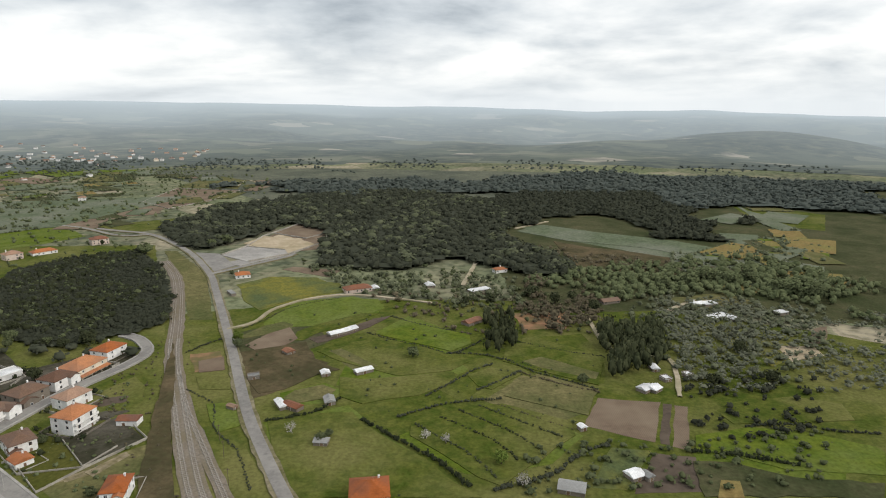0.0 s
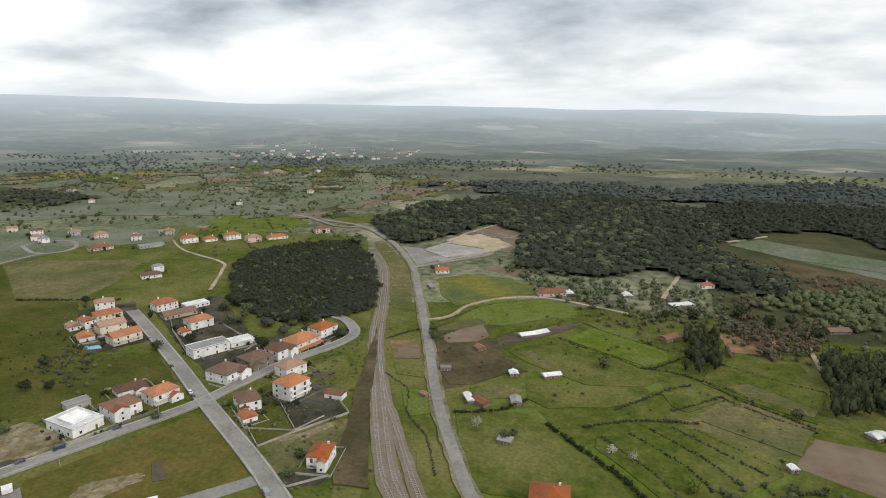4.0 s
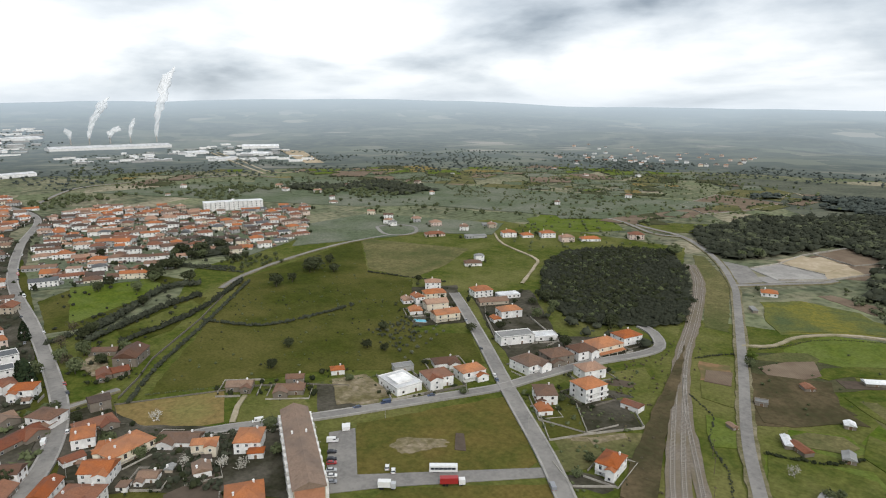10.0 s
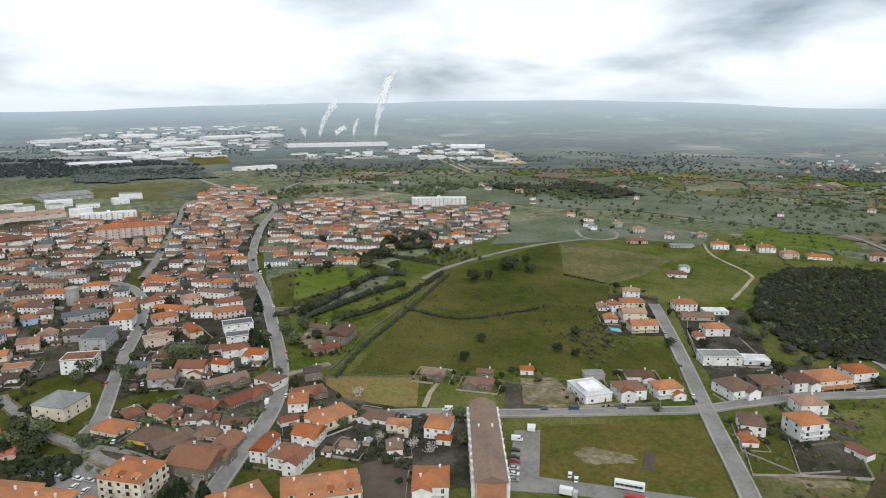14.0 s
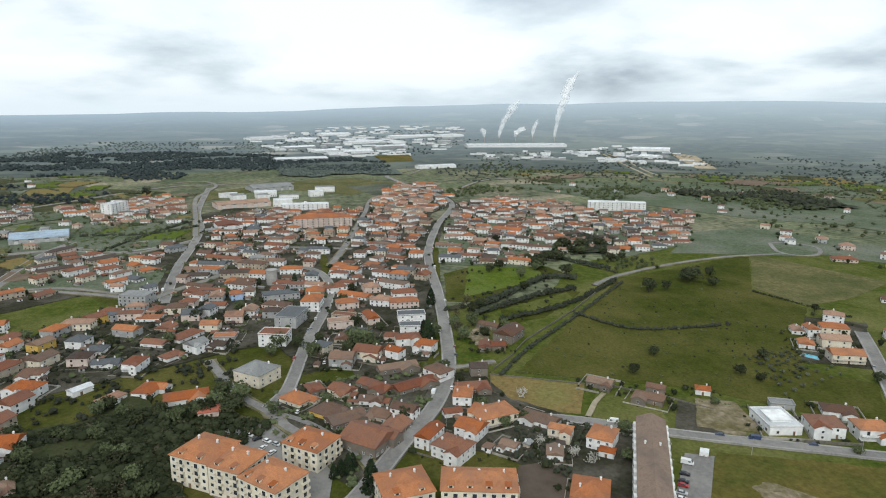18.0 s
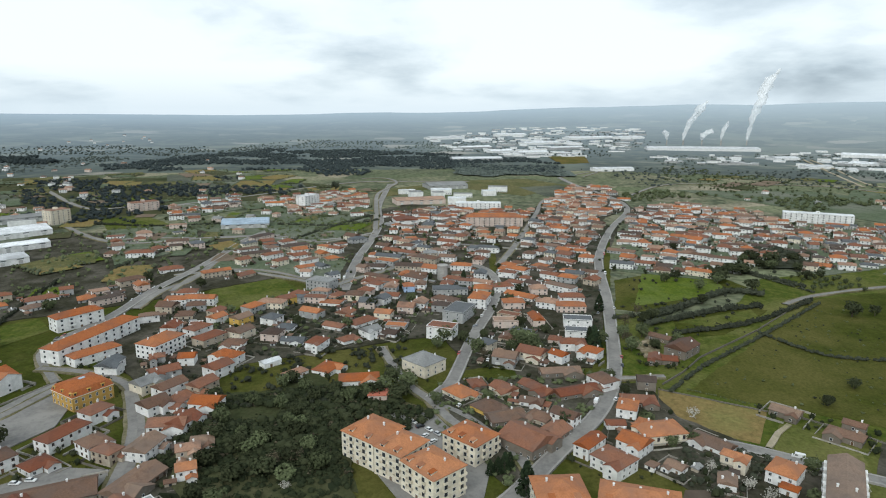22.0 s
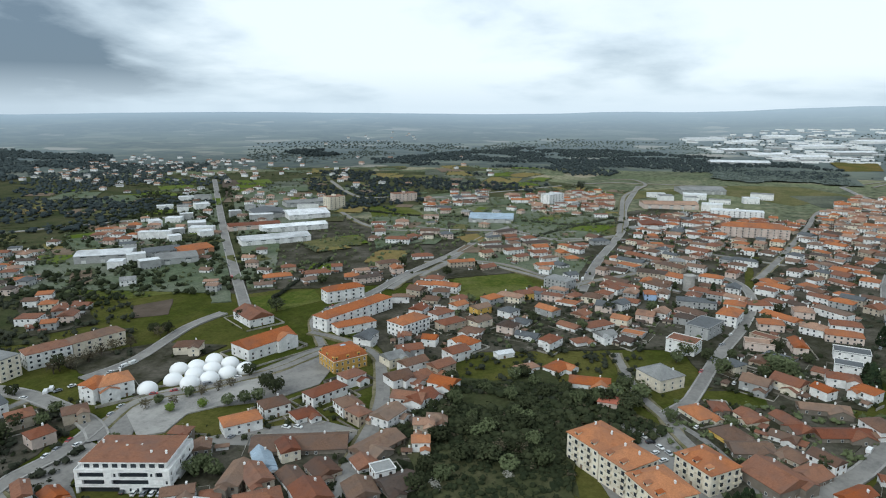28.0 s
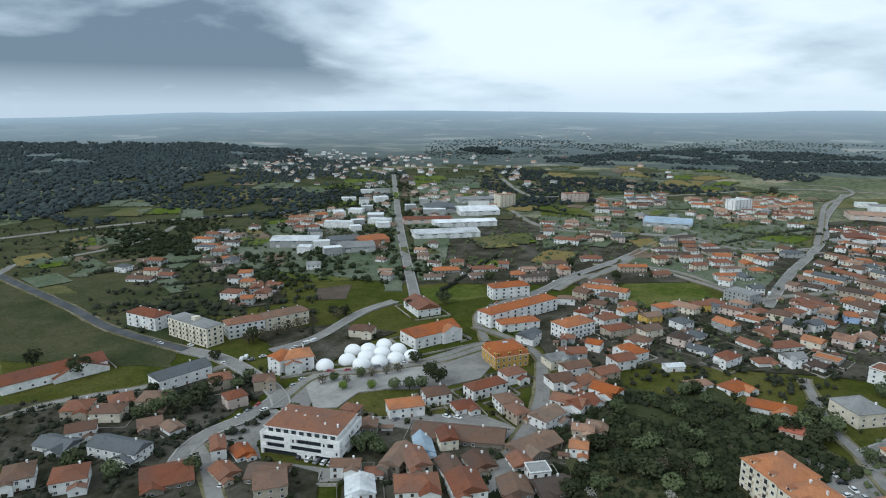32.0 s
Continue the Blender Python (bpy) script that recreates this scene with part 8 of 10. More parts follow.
road([(-303, -186), (-284, -174), (-264, -162), (-244, -153), (-222, -146), (-201, -140), (-186, -134), (-173, -127)], 4.3, "asphalt", 0)
house(-302.6, -173.0, 153, 11.6, 10.9, 2, "gable", "cream", "grey", "")
house(-279.3, -156.4, 150, 12.5, 10.9, 2, "gable", "white", "brown", "")
house(-288.4, -149.0, 170, 17.7, 9.7, 1, "gable", "white", "red", "")
house(-304.5, -142.9, 157, 13.6, 9.7, 2, "gable", "beige", "red", "")
house(-300.6, -159.0, 153, 15.4, 9.7, 2, "gable", "white", "old", "")
house(-264.0, -134.1, 164, 14.9, 9.7, 2, "gable", "white", "red", "")

# far blocks and works
flats(-870.8, 432.1, 70, 82.1, 17.0, 4, "white", "white", roof="flat")
flats(-804.7, 8.6, 94, 70.7, 19.5, 4, "pink", "orange")
flats(-948.5, -14.2, 94, 65.8, 17.0, 3, "white", "white", roof="flat")
hall(-2419.7, 773.4, 88, 395.4, 73.0, 9, "white", "white")
hall(-2999.0, -187.7, 125, 176.3, 73.0, 8, "white", "white")
hall(-2897.1, -35.9, 135, 136.2, 48.7, 8, "white", "white")
hall(-3249.9, 112.0, 113, 153.9, 60.8, 8, "white", "white")
hall(-2709.8, 222.1, 119, 169.6, 60.8, 8, "white", "white")
hall(-2217.0, 152.4, 118, 113.4, 48.7, 8, "white", "white")
hall(-2471.0, 293.9, 118, 144.5, 48.7, 8, "grey", "white")
hall(-2992.9, 461.9, 116, 237.8, 60.8, 8, "white", "white")
hall(-2964.0, 633.8, 114, 127.7, 60.8, 8, "white", "white")
hall(-2481.1, -41.7, 123, 124.4, 48.7, 7, "grey", "white")
hall(-2280.4, 48.6, 126, 98.2, 48.7, 7, "white", "white")
hall(-1862.2, -31.9, 103, 145.7, 48.7, 7, "grey", "white")
hall(-1578.8, 300.3, 104, 99.7, 30.4, 7, "white", "white")
hall(-2117.3, 1167.0, 61, 127.1, 60.8, 9, "white", "white")
hall(-1827.4, 996.1, 40, 59.1, 48.7, 8, "white", "white")
hall(-1714.9, 844.6, 114, 81.4, 36.5, 7, "white", "white")
hall(-2033.3, 901.6, 106, 80.8, 48.7, 7, "white", "white")
hall(-990.4, -103.0, 111, 77.8, 36.5, 7, "pink", "pale")
hall(-1189.2, -72.5, 112, 74.5, 48.7, 7, "grey", "grey")
hall(-762.6, -297.0, 108, 56.7, 48.7, 6, "grey", "metal")
hall(-807.5, -102.1, 108, 29.1, 30.4, 6, "white", "red")
hall(-397.9, -546.7, 131, 49.4, 29.2, 8, "grey", "white")
hall(-441.0, -514.0, 151, 33.3, 24.3, 7, "grey", "slate")
hall(-426.3, -479.9, 143, 36.9, 30.4, 6, "grey", "grey")
hall(-463.6, -492.3, 162, 33.1, 30.4, 6, "brick", "orange")
hall(-771.8, -592.8, 142, 60.0, 30.4, 7, "grey", "grey")
hall(-667.6, -569.7, 143, 43.8, 48.7, 7, "grey", "slate")
hall(-684.7, -521.8, 141, 54.6, 48.7, 7, "white", "white")
hall(-594.5, -535.3, 138, 60.7, 24.3, 6, "pink", "red")
hall(-611.0, -486.9, 142, 78.4, 24.3, 6, "white", "white")
hall(-542.4, -458.3, 143, 74.7, 30.4, 6, "white", "white")
flats(-773.8, -539.7, 156, 25.8, 18.2, 6, "cream", "pale", roof="flat")
flats(-888.5, -490.0, 140, 38.5, 18.2, 4, "pink", "red", roof="flat")
flats(-965.3, -268.3, 157, 34.5, 17.0, 5, "white", "white", roof="flat")

# works on the plain
works([(-3161, -291), (-3870, 216), (-3559, 824), (-2426, 563), (-2049, 293), (-1990, 8), (-2676, -214)], 150, 5, size=(14, 60), hh=(4, 8))
works([(-2173, 504), (-2217, 882), (-2405, 1231), (-1981, 1191), (-1518, 992), (-1593, 820), (-1799, 752), (-1813, 488)], 60, 6, size=(12, 40), hh=(4, 7))
works([(-673, -647), (-835, -603), (-698, -499), (-587, -526)], 10, 7, size=(12, 35))
works([(-399, -588), (-488, -496), (-436, -444), (-374, -515)], 8, 8, size=(10, 25))
works([(-691, -815), (-804, -812), (-730, -682), (-545, -529), (-461, -552)], 14, 9, size=(12, 35))
works([(-1128, -188), (-1189, 24), (-952, 2), (-954, -136)], 8, 10, size=(15, 40))
steam(-2654, 765, 175, 26, (0, 80))
steam(-2649, 1008, 300, 30, (0, 95))
steam(-2653, 837, 62, 26, (0, 30))
steam(-2651, 910, 95, 16, (0, 20))
steam(-2656, 702, 60, 18, (0, -15))

# quarters of the town
field("yard", (-350, -14), (-354, 18), (-354, 62), (-437, 82), (-589, 102), (-817, 155), (-872, 47), (-675, 9), (-503, 9), (-433, -1), label='town ground of yards, gardens and trodden earth', rise=0.05)
town([(-350, -14), (-354, 18), (-354, 62), (-437, 82), (-589, 102), (-817, 155), (-872, 47), (-675, 9), (-503, 9), (-433, -1)], 18.2, 62, 11)
field("yard", (-339, -149), (-403, -30), (-363, -14), (-488, 4), (-676, 1), (-937, 51), (-993, -133), (-825, -140), (-517, -117), (-497, -146), (-462, -144), (-432, -196), label='town ground of yards, gardens and trodden earth', rise=0.05)
town([(-339, -149), (-403, -30), (-363, -14), (-488, 4), (-676, 1), (-937, 51), (-993, -133), (-825, -140), (-517, -117), (-497, -146), (-462, -144), (-432, -196)], 18.9, 75, 12)
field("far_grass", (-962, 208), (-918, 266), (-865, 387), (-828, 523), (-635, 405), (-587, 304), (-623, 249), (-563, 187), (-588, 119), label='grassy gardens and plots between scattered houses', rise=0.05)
town([(-962, 208), (-918, 266), (-865, 387), (-828, 523), (-635, 405), (-587, 304), (-623, 249), (-563, 187), (-588, 119)], 19.5, 70, 13)
field("yard", (-429, -399), (-526, -288), (-711, -276), (-754, -136), (-511, -117), (-545, -175), (-465, -254), (-428, -296), (-392, -352), label='town ground of yards, gardens and trodden earth', rise=0.05)
town([(-429, -399), (-526, -288), (-711, -276), (-754, -136), (-511, -117), (-545, -175), (-465, -254), (-428, -296), (-392, -352)], 25.5, 140, 14, skip=0.3)
field("far_grass", (-305, -542), (-370, -377), (-694, -691), (-564, -718), (-384, -653), label='grassy gardens and plots between scattered houses', rise=0.05)
town([(-305, -542), (-370, -377), (-694, -691), (-564, -718), (-384, -653)], 32.8, 125, 15, skip=0.45)
field("yard", (-355, -180), (-418, -204), (-474, -150), (-485, -107), (-462, -64), (-419, -57), (-416, -102), (-384, -155), label='town ground of yards, gardens and trodden earth', rise=0.05)
town([(-355, -180), (-418, -204), (-474, -150), (-485, -107), (-462, -64), (-419, -57), (-416, -102), (-384, -155)], 15.2, 100, 17, storeys=(1, 1, 2), tiles=('brown', 'red', 'old'))
field("yard", (-234, -138), (-315, -177), (-353, -175), (-254, -123), (-228, -123), label='town ground of yards, gardens and trodden earth', rise=0.05)
town([(-234, -138), (-315, -177), (-353, -175), (-254, -123), (-228, -123)], 15.2, 120, 18, tiles=('brown', 'red', 'old'))
field("yard", (-210, -274), (-222, -358), (-271, -326), (-285, -285), (-256, -287), label='town ground of yards, gardens and trodden earth', rise=0.05)
town([(-210, -274), (-222, -358), (-271, -326), (-285, -285), (-256, -287)], 24.3, 130, 19, skip=0.5)
field("yard", (-81, -359), (-146, -314), (-130, -268), (-67, -266), (-57, -271), label='town ground of yards, gardens and trodden earth', rise=0.05)
town([(-81, -359), (-146, -314), (-130, -268), (-67, -266), (-57, -271)], 20.7, 130, 20, tiles=('brown', 'red', 'old', 'slate'), skip=0.4)
field("yard", (-336, -186), (-503, -269), (-470, -220), (-332, -149), (-238, -120), (-241, -139), label='town ground of yards, gardens and trodden earth', rise=0.05)
town([(-336, -186), (-503, -269), (-470, -220), (-332, -149), (-238, -120), (-241, -139)], 16.4, 95, 21, tiles=('brown', 'red', 'orange'))
field("far_grass", (-776, -381), (-1029, -206), (-847, -157), (-780, -254), (-700, -235), (-614, -137), (-535, -130), (-566, -256), (-690, -271), label='grassy gardens and plots between scattered houses', rise=0.05)
town([(-776, -381), (-1029, -206), (-847, -157), (-780, -254), (-700, -235), (-614, -137), (-535, -130), (-566, -256), (-690, -271)], 29.2, 80, 22, skip=0.3)
field("far_grass", (-560, 473), (-597, 359), (-698, 445), (-710, 551), (-528, 626), (-489, 559), (-561, 509), label='grassy gardens and plots between scattered houses', rise=0.05)
town([(-560, 473), (-597, 359), (-698, 445), (-710, 551), (-528, 626), (-489, 559), (-561, 509)], 29.2, 45, 23, skip=0.4)
field("yard", (-333, 73), (-334, 87), (-274, 98), (-242, 77), (-268, 55), label='town ground of yards, gardens and trodden earth', rise=0.05)
town([(-333, 73), (-334, 87), (-274, 98), (-242, 77), (-268, 55)], 18.2, 50, 24, skip=0.2)
town([(-787, -1392), (-1439, -1818), (-1321, -1009), (-1063, -888), (-1072, -1067), (-748, -949)], 51.1, 125, 25, skip=0.35, walls=('white',))
town([(-994, 1453), (-1198, 1963), (-723, 2036), (-595, 1676), (-729, 1465)], 60.8, 30, 26, skip=0.45, tiles=('pale', 'old', 'pale', 'grey'), size=(7, 11))
town([(-2181, -1639), (-3213, -1761), (-2496, -1287), (-1991, -1391)], 97.3, 130, 27, skip=0.3, walls=('white',))
field("far_grass", (-1216, 346), (-1210, 605), (-851, 753), (-684, 842), (-633, 757), (-777, 578), label='grassy gardens and plots between scattered houses', rise=0.05)
town([(-1216, 346), (-1210, 605), (-851, 753), (-684, 842), (-633, 757), (-777, 578)], 73.0, 58, 28, skip=0.45)
field("yard", (-187, -219), (-193, -195), (-215, -146), (-277, -151), (-254, -123), (-193, -103), (-137, -168), label='town ground of yards, gardens and trodden earth', rise=0.05)
town([(-187, -219), (-193, -195), (-215, -146), (-277, -151), (-254, -123), (-193, -103), (-137, -168)], 11.6, 120, 31, storeys=(1, 2, 2), tiles=('brown', 'red', 'old', 'orange', 'pale'), walls=('white', 'white', 'beige', 'white', 'stone'), skip=0.1, size=(7, 12), gap=0.0)
field("yard", (-113, -287), (-127, -263), (-131, -236), (-146, -192), (-131, -174), (-82, -232), label='town ground of yards, gardens and trodden earth', rise=0.05)
town([(-113, -287), (-127, -263), (-131, -236), (-146, -192), (-131, -174), (-82, -232)], 12.2, 120, 32, storeys=(1, 2, 2), tiles=('brown', 'red', 'old', 'orange', 'pale'), walls=('white', 'white', 'beige', 'stone'), skip=0.15, size=(7, 13), gap=0.0)
field("yard", (-324, -25), (-329, 2), (-315, 55), (-284, 42), (-247, 10), (-269, -12), label='town ground of yards, gardens and trodden earth', rise=0.05)
town([(-324, -25), (-329, 2), (-315, 55), (-284, 42), (-247, 10), (-269, -12)], 12.8, 62, 33, storeys=(1, 1), tiles=('brown', 'red', 'old'), walls=('stone', 'beige', 'white'), skip=0.2, size=(7, 12), gap=0.0)
field("yard", (-314, 64), (-290, 100), (-264, 124), (-233, 96), (-250, 62), (-272, 53), label='town ground of yards, gardens and trodden earth', rise=0.05)
town([(-314, 64), (-290, 100), (-264, 124), (-233, 96), (-250, 62), (-272, 53)], 14.6, 60, 34, storeys=(1, 2), tiles=('red', 'orange', 'old'), skip=0.4, size=(6, 11), gap=0.3)
field("yard", (-362, -249), (-458, -224), (-412, -192), (-326, -164), (-311, -182), label='town ground of yards, gardens and trodden earth', rise=0.05)
town([(-362, -249), (-458, -224), (-412, -192), (-326, -164), (-311, -182)], 13.4, 120, 35, tiles=('brown', 'red', 'old', 'orange'), size=(8, 13), gap=0.0)
field("far_grass", (-368, -685), (-416, -674), (-321, -516), (-283, -519), label='grassy gardens and plots between scattered houses', rise=0.05)
town([(-368, -685), (-416, -674), (-321, -516), (-283, -519)], 20.7, 130, 61, skip=0.2)
field("yard", (-284, -496), (-318, -466), (-277, -394), (-241, -410), label='town ground of yards, gardens and trodden earth', rise=0.05)
town([(-284, -496), (-318, -466), (-277, -394), (-241, -410)], 18.2, 130, 62, skip=0.2, tiles=('orange', 'red', 'brown'))
field("yard", (-252, -645), (-273, -588), (-268, -529), (-226, -519), label='town ground of yards, gardens and trodden earth', rise=0.05)
town([(-252, -645), (-273, -588), (-268, -529), (-226, -519)], 20.7, 125, 63, skip=0.25, tiles=('brown', 'red', 'slate'))
field("far_grass", (-468, -683), (-549, -669), (-537, -591), (-448, -577), label='grassy gardens and plots between scattered houses', rise=0.05)
town([(-468, -683), (-549, -669), (-537, -591), (-448, -577)], 23.1, 125, 64, skip=0.25)
field("far_grass", (-820, -899), (-878, -880), (-518, -511), (-357, -349), (-348, -360), (-503, -531), label='grassy gardens and plots between scattered houses', rise=0.05)
town([(-820, -899), (-878, -880), (-518, -511), (-357, -349), (-348, -360), (-503, -531)], 21.9, 118, 65, skip=0.25)
field("far_grass", (-870, -832), (-908, -782), (-876, -630), (-713, -512), (-625, -520), (-401, -346), (-389, -362), label='grassy gardens and plots between scattered houses', rise=0.05)
town([(-870, -832), (-908, -782), (-876, -630), (-713, -512), (-625, -520), (-401, -346), (-389, -362)], 23.1, 118, 66, skip=0.25, walls=('white', 'white', 'pink'))
field("far_grass", (-1014, -369), (-1143, -220), (-936, -177), (-854, -264), label='grassy gardens and plots between scattered houses', rise=0.05)
town([(-1014, -369), (-1143, -220), (-936, -177), (-854, -264)], 23.1, 120, 67, skip=0.15, walls=('white', 'white', 'pink', 'cream'), tiles=('red', 'pale', 'orange'))
field("far_grass", (-963, -493), (-1078, -424), (-917, -360), (-814, -409), label='grassy gardens and plots between scattered houses', rise=0.05)
town([(-963, -493), (-1078, -424), (-917, -360), (-814, -409)], 24.3, 118, 68, skip=0.25, walls=('white', 'white', 'pink'))
town([(-1345, -996), (-1277, -837), (-914, -581), (-957, -688)], 31.6, 118, 69, skip=0.25, walls=('white',))
field("far_grass", (-714, -449), (-811, -382), (-652, -306), (-566, -348), label='grassy gardens and plots between scattered houses', rise=0.05)
town([(-714, -449), (-811, -382), (-652, -306), (-566, -348)], 24.3, 118, 70, skip=0.3, walls=('white', 'white', 'pink', 'cream'))
field("far_grass", (-781, -312), (-889, -168), (-712, -153), (-618, -234), label='grassy gardens and plots between scattered houses', rise=0.05)
town([(-781, -312), (-889, -168), (-712, -153), (-618, -234)], 26.8, 120, 71, skip=0.3, walls=('white', 'white', 'cream', 'pink'))
town([(-1173, -1776), (-1383, -1624), (-1108, -1058), (-876, -897), (-762, -1128)], 41.4, 120, 72, skip=0.3, walls=('white',))
town([(-1290, -1322), (-1527, -1397), (-1043, -912), (-896, -861), (-884, -913)], 41.4, 100, 73, skip=0.3, walls=('white', 'white', 'pink'))
field("yard", (-905, 49), (-1081, 102), (-1278, 171), (-1217, 228), (-979, 216), (-895, 161), (-806, 137), (-823, 88), label="town ground of yards, gardens and trodden earth", rise=0.05)
town([(-905, 49), (-1081, 102), (-1278, 171), (-1217, 228), (-979, 216), (-895, 161), (-806, 137), (-823, 88)], 17, 80, 81, skip=0.1, tiles=("orange", "red", "pale", "old", "pale"))
field("yard", (-979, 211), (-1036, 300), (-928, 392), (-841, 373), (-851, 263), (-883, 183), label="town ground of yards, gardens and trodden earth", rise=0.05)
town([(-979, 211), (-1036, 300), (-928, 392), (-841, 373), (-851, 263), (-883, 183)], 20, 85, 82, skip=0.2, tiles=("orange", "pale", "pale", "old"))
field("yard", (-955, -148), (-944, -30), (-739, -18), (-604, -42), (-609, -89), (-750, -127), label="town ground of yards, gardens and trodden earth", rise=0.05)
town([(-955, -148), (-944, -30), (-739, -18), (-604, -42), (-609, -89), (-750, -127)], 17, 100, 83, skip=0.15, tiles=("orange", "red", "pale", "grey"))

# small plots of the country round about
plots([(-538, 664), (-925, 1163), (-611, 1407), (-227, 1140), (-360, 785), (-452, 739)], 40, 41)
plots([(-1584, 857), (-945, 1381), (-439, 1119), (-484, 790), (-892, 741)], 60, 42)
plots([(-1556, 445), (-1420, 1252), (-839, 1783), (-600, 1288), (-776, 812), (-1206, 364)], 80, 43, size=(40, 120))
plots([(254, 671), (441, 745), (293, 482), (207, 538)], 24, 45)
plots([(256, 1270), (711, 1224), (441, 745), (293, 883)], 24, 46, size=(30, 90))
plots([(-854, -444), (-1178, -330), (-1167, -194), (-752, -141), (-535, -285)], 40, 47, size=(20, 50))
plots([(-198, -777), (-376, -769), (-549, -699), (-555, -563), (-397, -404), (-301, -516), (-166, -476)], 46, 48, size=(20, 55))
plots([(-923, -887), (-1129, -651), (-1236, -269), (-786, -143), (-519, -296), (-414, -385)], 60, 49, size=(20, 60))
plots([(-469, -1149), (-1064, -1077), (-649, -659), (-339, -841)], 36, 50, size=(40, 90))
plots([(-1372, -1238), (-1673, -506), (-1188, -339), (-884, -806)], 40, 51, size=(40, 110))
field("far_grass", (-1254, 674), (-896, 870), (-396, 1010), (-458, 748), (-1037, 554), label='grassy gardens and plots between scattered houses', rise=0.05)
town([(-1254, 674), (-896, 870), (-396, 1010), (-458, 748), (-1037, 554)], 91.2, 30, 52, skip=0.3, walls=('white', 'white', 'pink'))
town([(-1543, 468), (-839, 1783), (-579, 1244), (-823, 729)], 115.6, 58, 53, skip=0.5, walls=('white',))
town([(-1509, -1360), (-1831, -724), (-1185, -360), (-884, -806)], 85.2, 100, 54, skip=0.4, walls=('white', 'white', 'pink'))
town([(-1126, 1496), (-1499, 2231), (-735, 2103), (-571, 1628)], 54.7, 10, 55, skip=0.45, walls=('white', 'white', 'pink'), tiles=('pale', 'old', 'pale', 'grey'), size=(7, 11))

# woods
wood([(-354, 480), (-378, 549), (-349, 592), (-302, 626), (-255, 563), (-207, 472), (-187, 416), (-198, 392), (-234, 369), (-246, 368), (-295, 396)], 4.5, 3.5, 6.5, "dark", quads=22)
wood([(-354, 480), (-378, 549), (-349, 592), (-302, 626), (-255, 563), (-207, 472), (-187, 416), (-198, 392), (-234, 369), (-246, 368), (-295, 396)], 7.3, 4, 7.5, "bush", quads=22, thin=0.35, label='grey-green trees among the dark wood')
wood([(-354, 480), (-378, 549), (-349, 592), (-302, 626), (-255, 563), (-207, 472), (-187, 416), (-198, 392), (-234, 369), (-246, 368), (-295, 396)], 10.9, 4, 7, "green", quads=22, thin=0.3, label='lighter green trees among the dark wood', form='open')
wood([(-333, 741), (-311, 900), (-204, 1026), (-61, 1079), (64, 964), (94, 784), (60, 707), (124, 565), (106, 526), (71, 542), (35, 578), (4, 597), (-41, 552), (-114, 566), (-135, 723), (-191, 776), (-213, 684), (-242, 626), (-271, 650)], 10.9, 8, 13, "dark", quads=24)
wood([(-333, 741), (-311, 900), (-204, 1026), (-61, 1079), (64, 964), (94, 784), (60, 707), (124, 565), (106, 526), (71, 542), (35, 578), (4, 597), (-41, 552), (-114, 566), (-135, 723), (-191, 776), (-213, 684), (-242, 626), (-271, 650)], 18.2, 8, 13, "mid", thin=0.4, label='grey-green trees among the dark wood')
wood([(100, 396), (143, 410), (132, 358), (117, 339), (90, 323)], 4.4, 9, 17, "bush", quads=34, label='tall dark eucalyptus grove', slim=0.42)
wood([(27, 423), (49, 437), (45, 369), (27, 362)], 4.6, 8, 14, "bush", quads=34, label='tall dark eucalyptus grove', slim=0.42)
wood([(70, 527), (119, 498), (103, 407), (72, 394), (55, 438)], 7.3, 5, 11, "brown", quads=26, thin=0.3, label='thin brownish wood of saplings', form='open')
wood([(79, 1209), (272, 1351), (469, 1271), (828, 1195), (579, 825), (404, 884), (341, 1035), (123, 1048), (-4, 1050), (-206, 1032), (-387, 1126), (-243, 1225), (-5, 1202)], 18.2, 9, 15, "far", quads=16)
wood([(59, 518), (175, 589), (276, 540), (371, 515), (302, 412), (243, 472), (188, 485), (119, 462)], 6.7, 5, 9.5, "green", thin=0.22)
wood([(154, 445), (334, 459), (235, 312), (152, 309), (125, 317)], 6.8, 3.5, 6, "olive", thin=0.2, name='olive_grove', label='grove of small grey-green olive trees', form='open')
wood([(91, 658), (268, 552), (246, 524), (135, 570)], 9.7, 4, 7, "brown", thin=0.3, form='open')
wood([(-1400, -1000), (-1800, -915), (-2300, -776), (-2200, -302), (-2000, 114), (-1640, 190), (-1480, 120), (-1560, -44), (-1640, -272), (-1420, -276), (-1380, -348), (-1540, -449), (-1480, -699)], 17, 6, 11, "hazed_wood", quads=14, thin=0.3)
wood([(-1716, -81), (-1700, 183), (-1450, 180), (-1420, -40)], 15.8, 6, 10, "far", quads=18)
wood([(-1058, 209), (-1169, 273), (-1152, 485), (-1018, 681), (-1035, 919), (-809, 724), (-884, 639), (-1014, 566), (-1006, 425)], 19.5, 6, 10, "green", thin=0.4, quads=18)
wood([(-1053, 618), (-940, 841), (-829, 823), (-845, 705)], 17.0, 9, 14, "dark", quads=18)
wood([(-332, -3068), (-1339, -2230), (-1300, -1643), (-813, -1362), (-591, -1129), (-418, -990), (-278, -930), (-92, -989)], 20.7, 9, 15, "hazed_wood", quads=14, thin=0.1)
wood([(-1660, -1350), (-1860, -1400), (-1640, -1130), (-1560, -1190)], 13, 9, 19, "hazed_wood", quads=18, thin=0.12)
wood([(-704, 283), (-684, 329), (-612, 310), (-602, 255)], 8.5, 6, 9, "dark")
BUILT.append((-282, -110, 8))
BUILT.append((-281, -116, 7))
BUILT.append((-283, -103, 6))
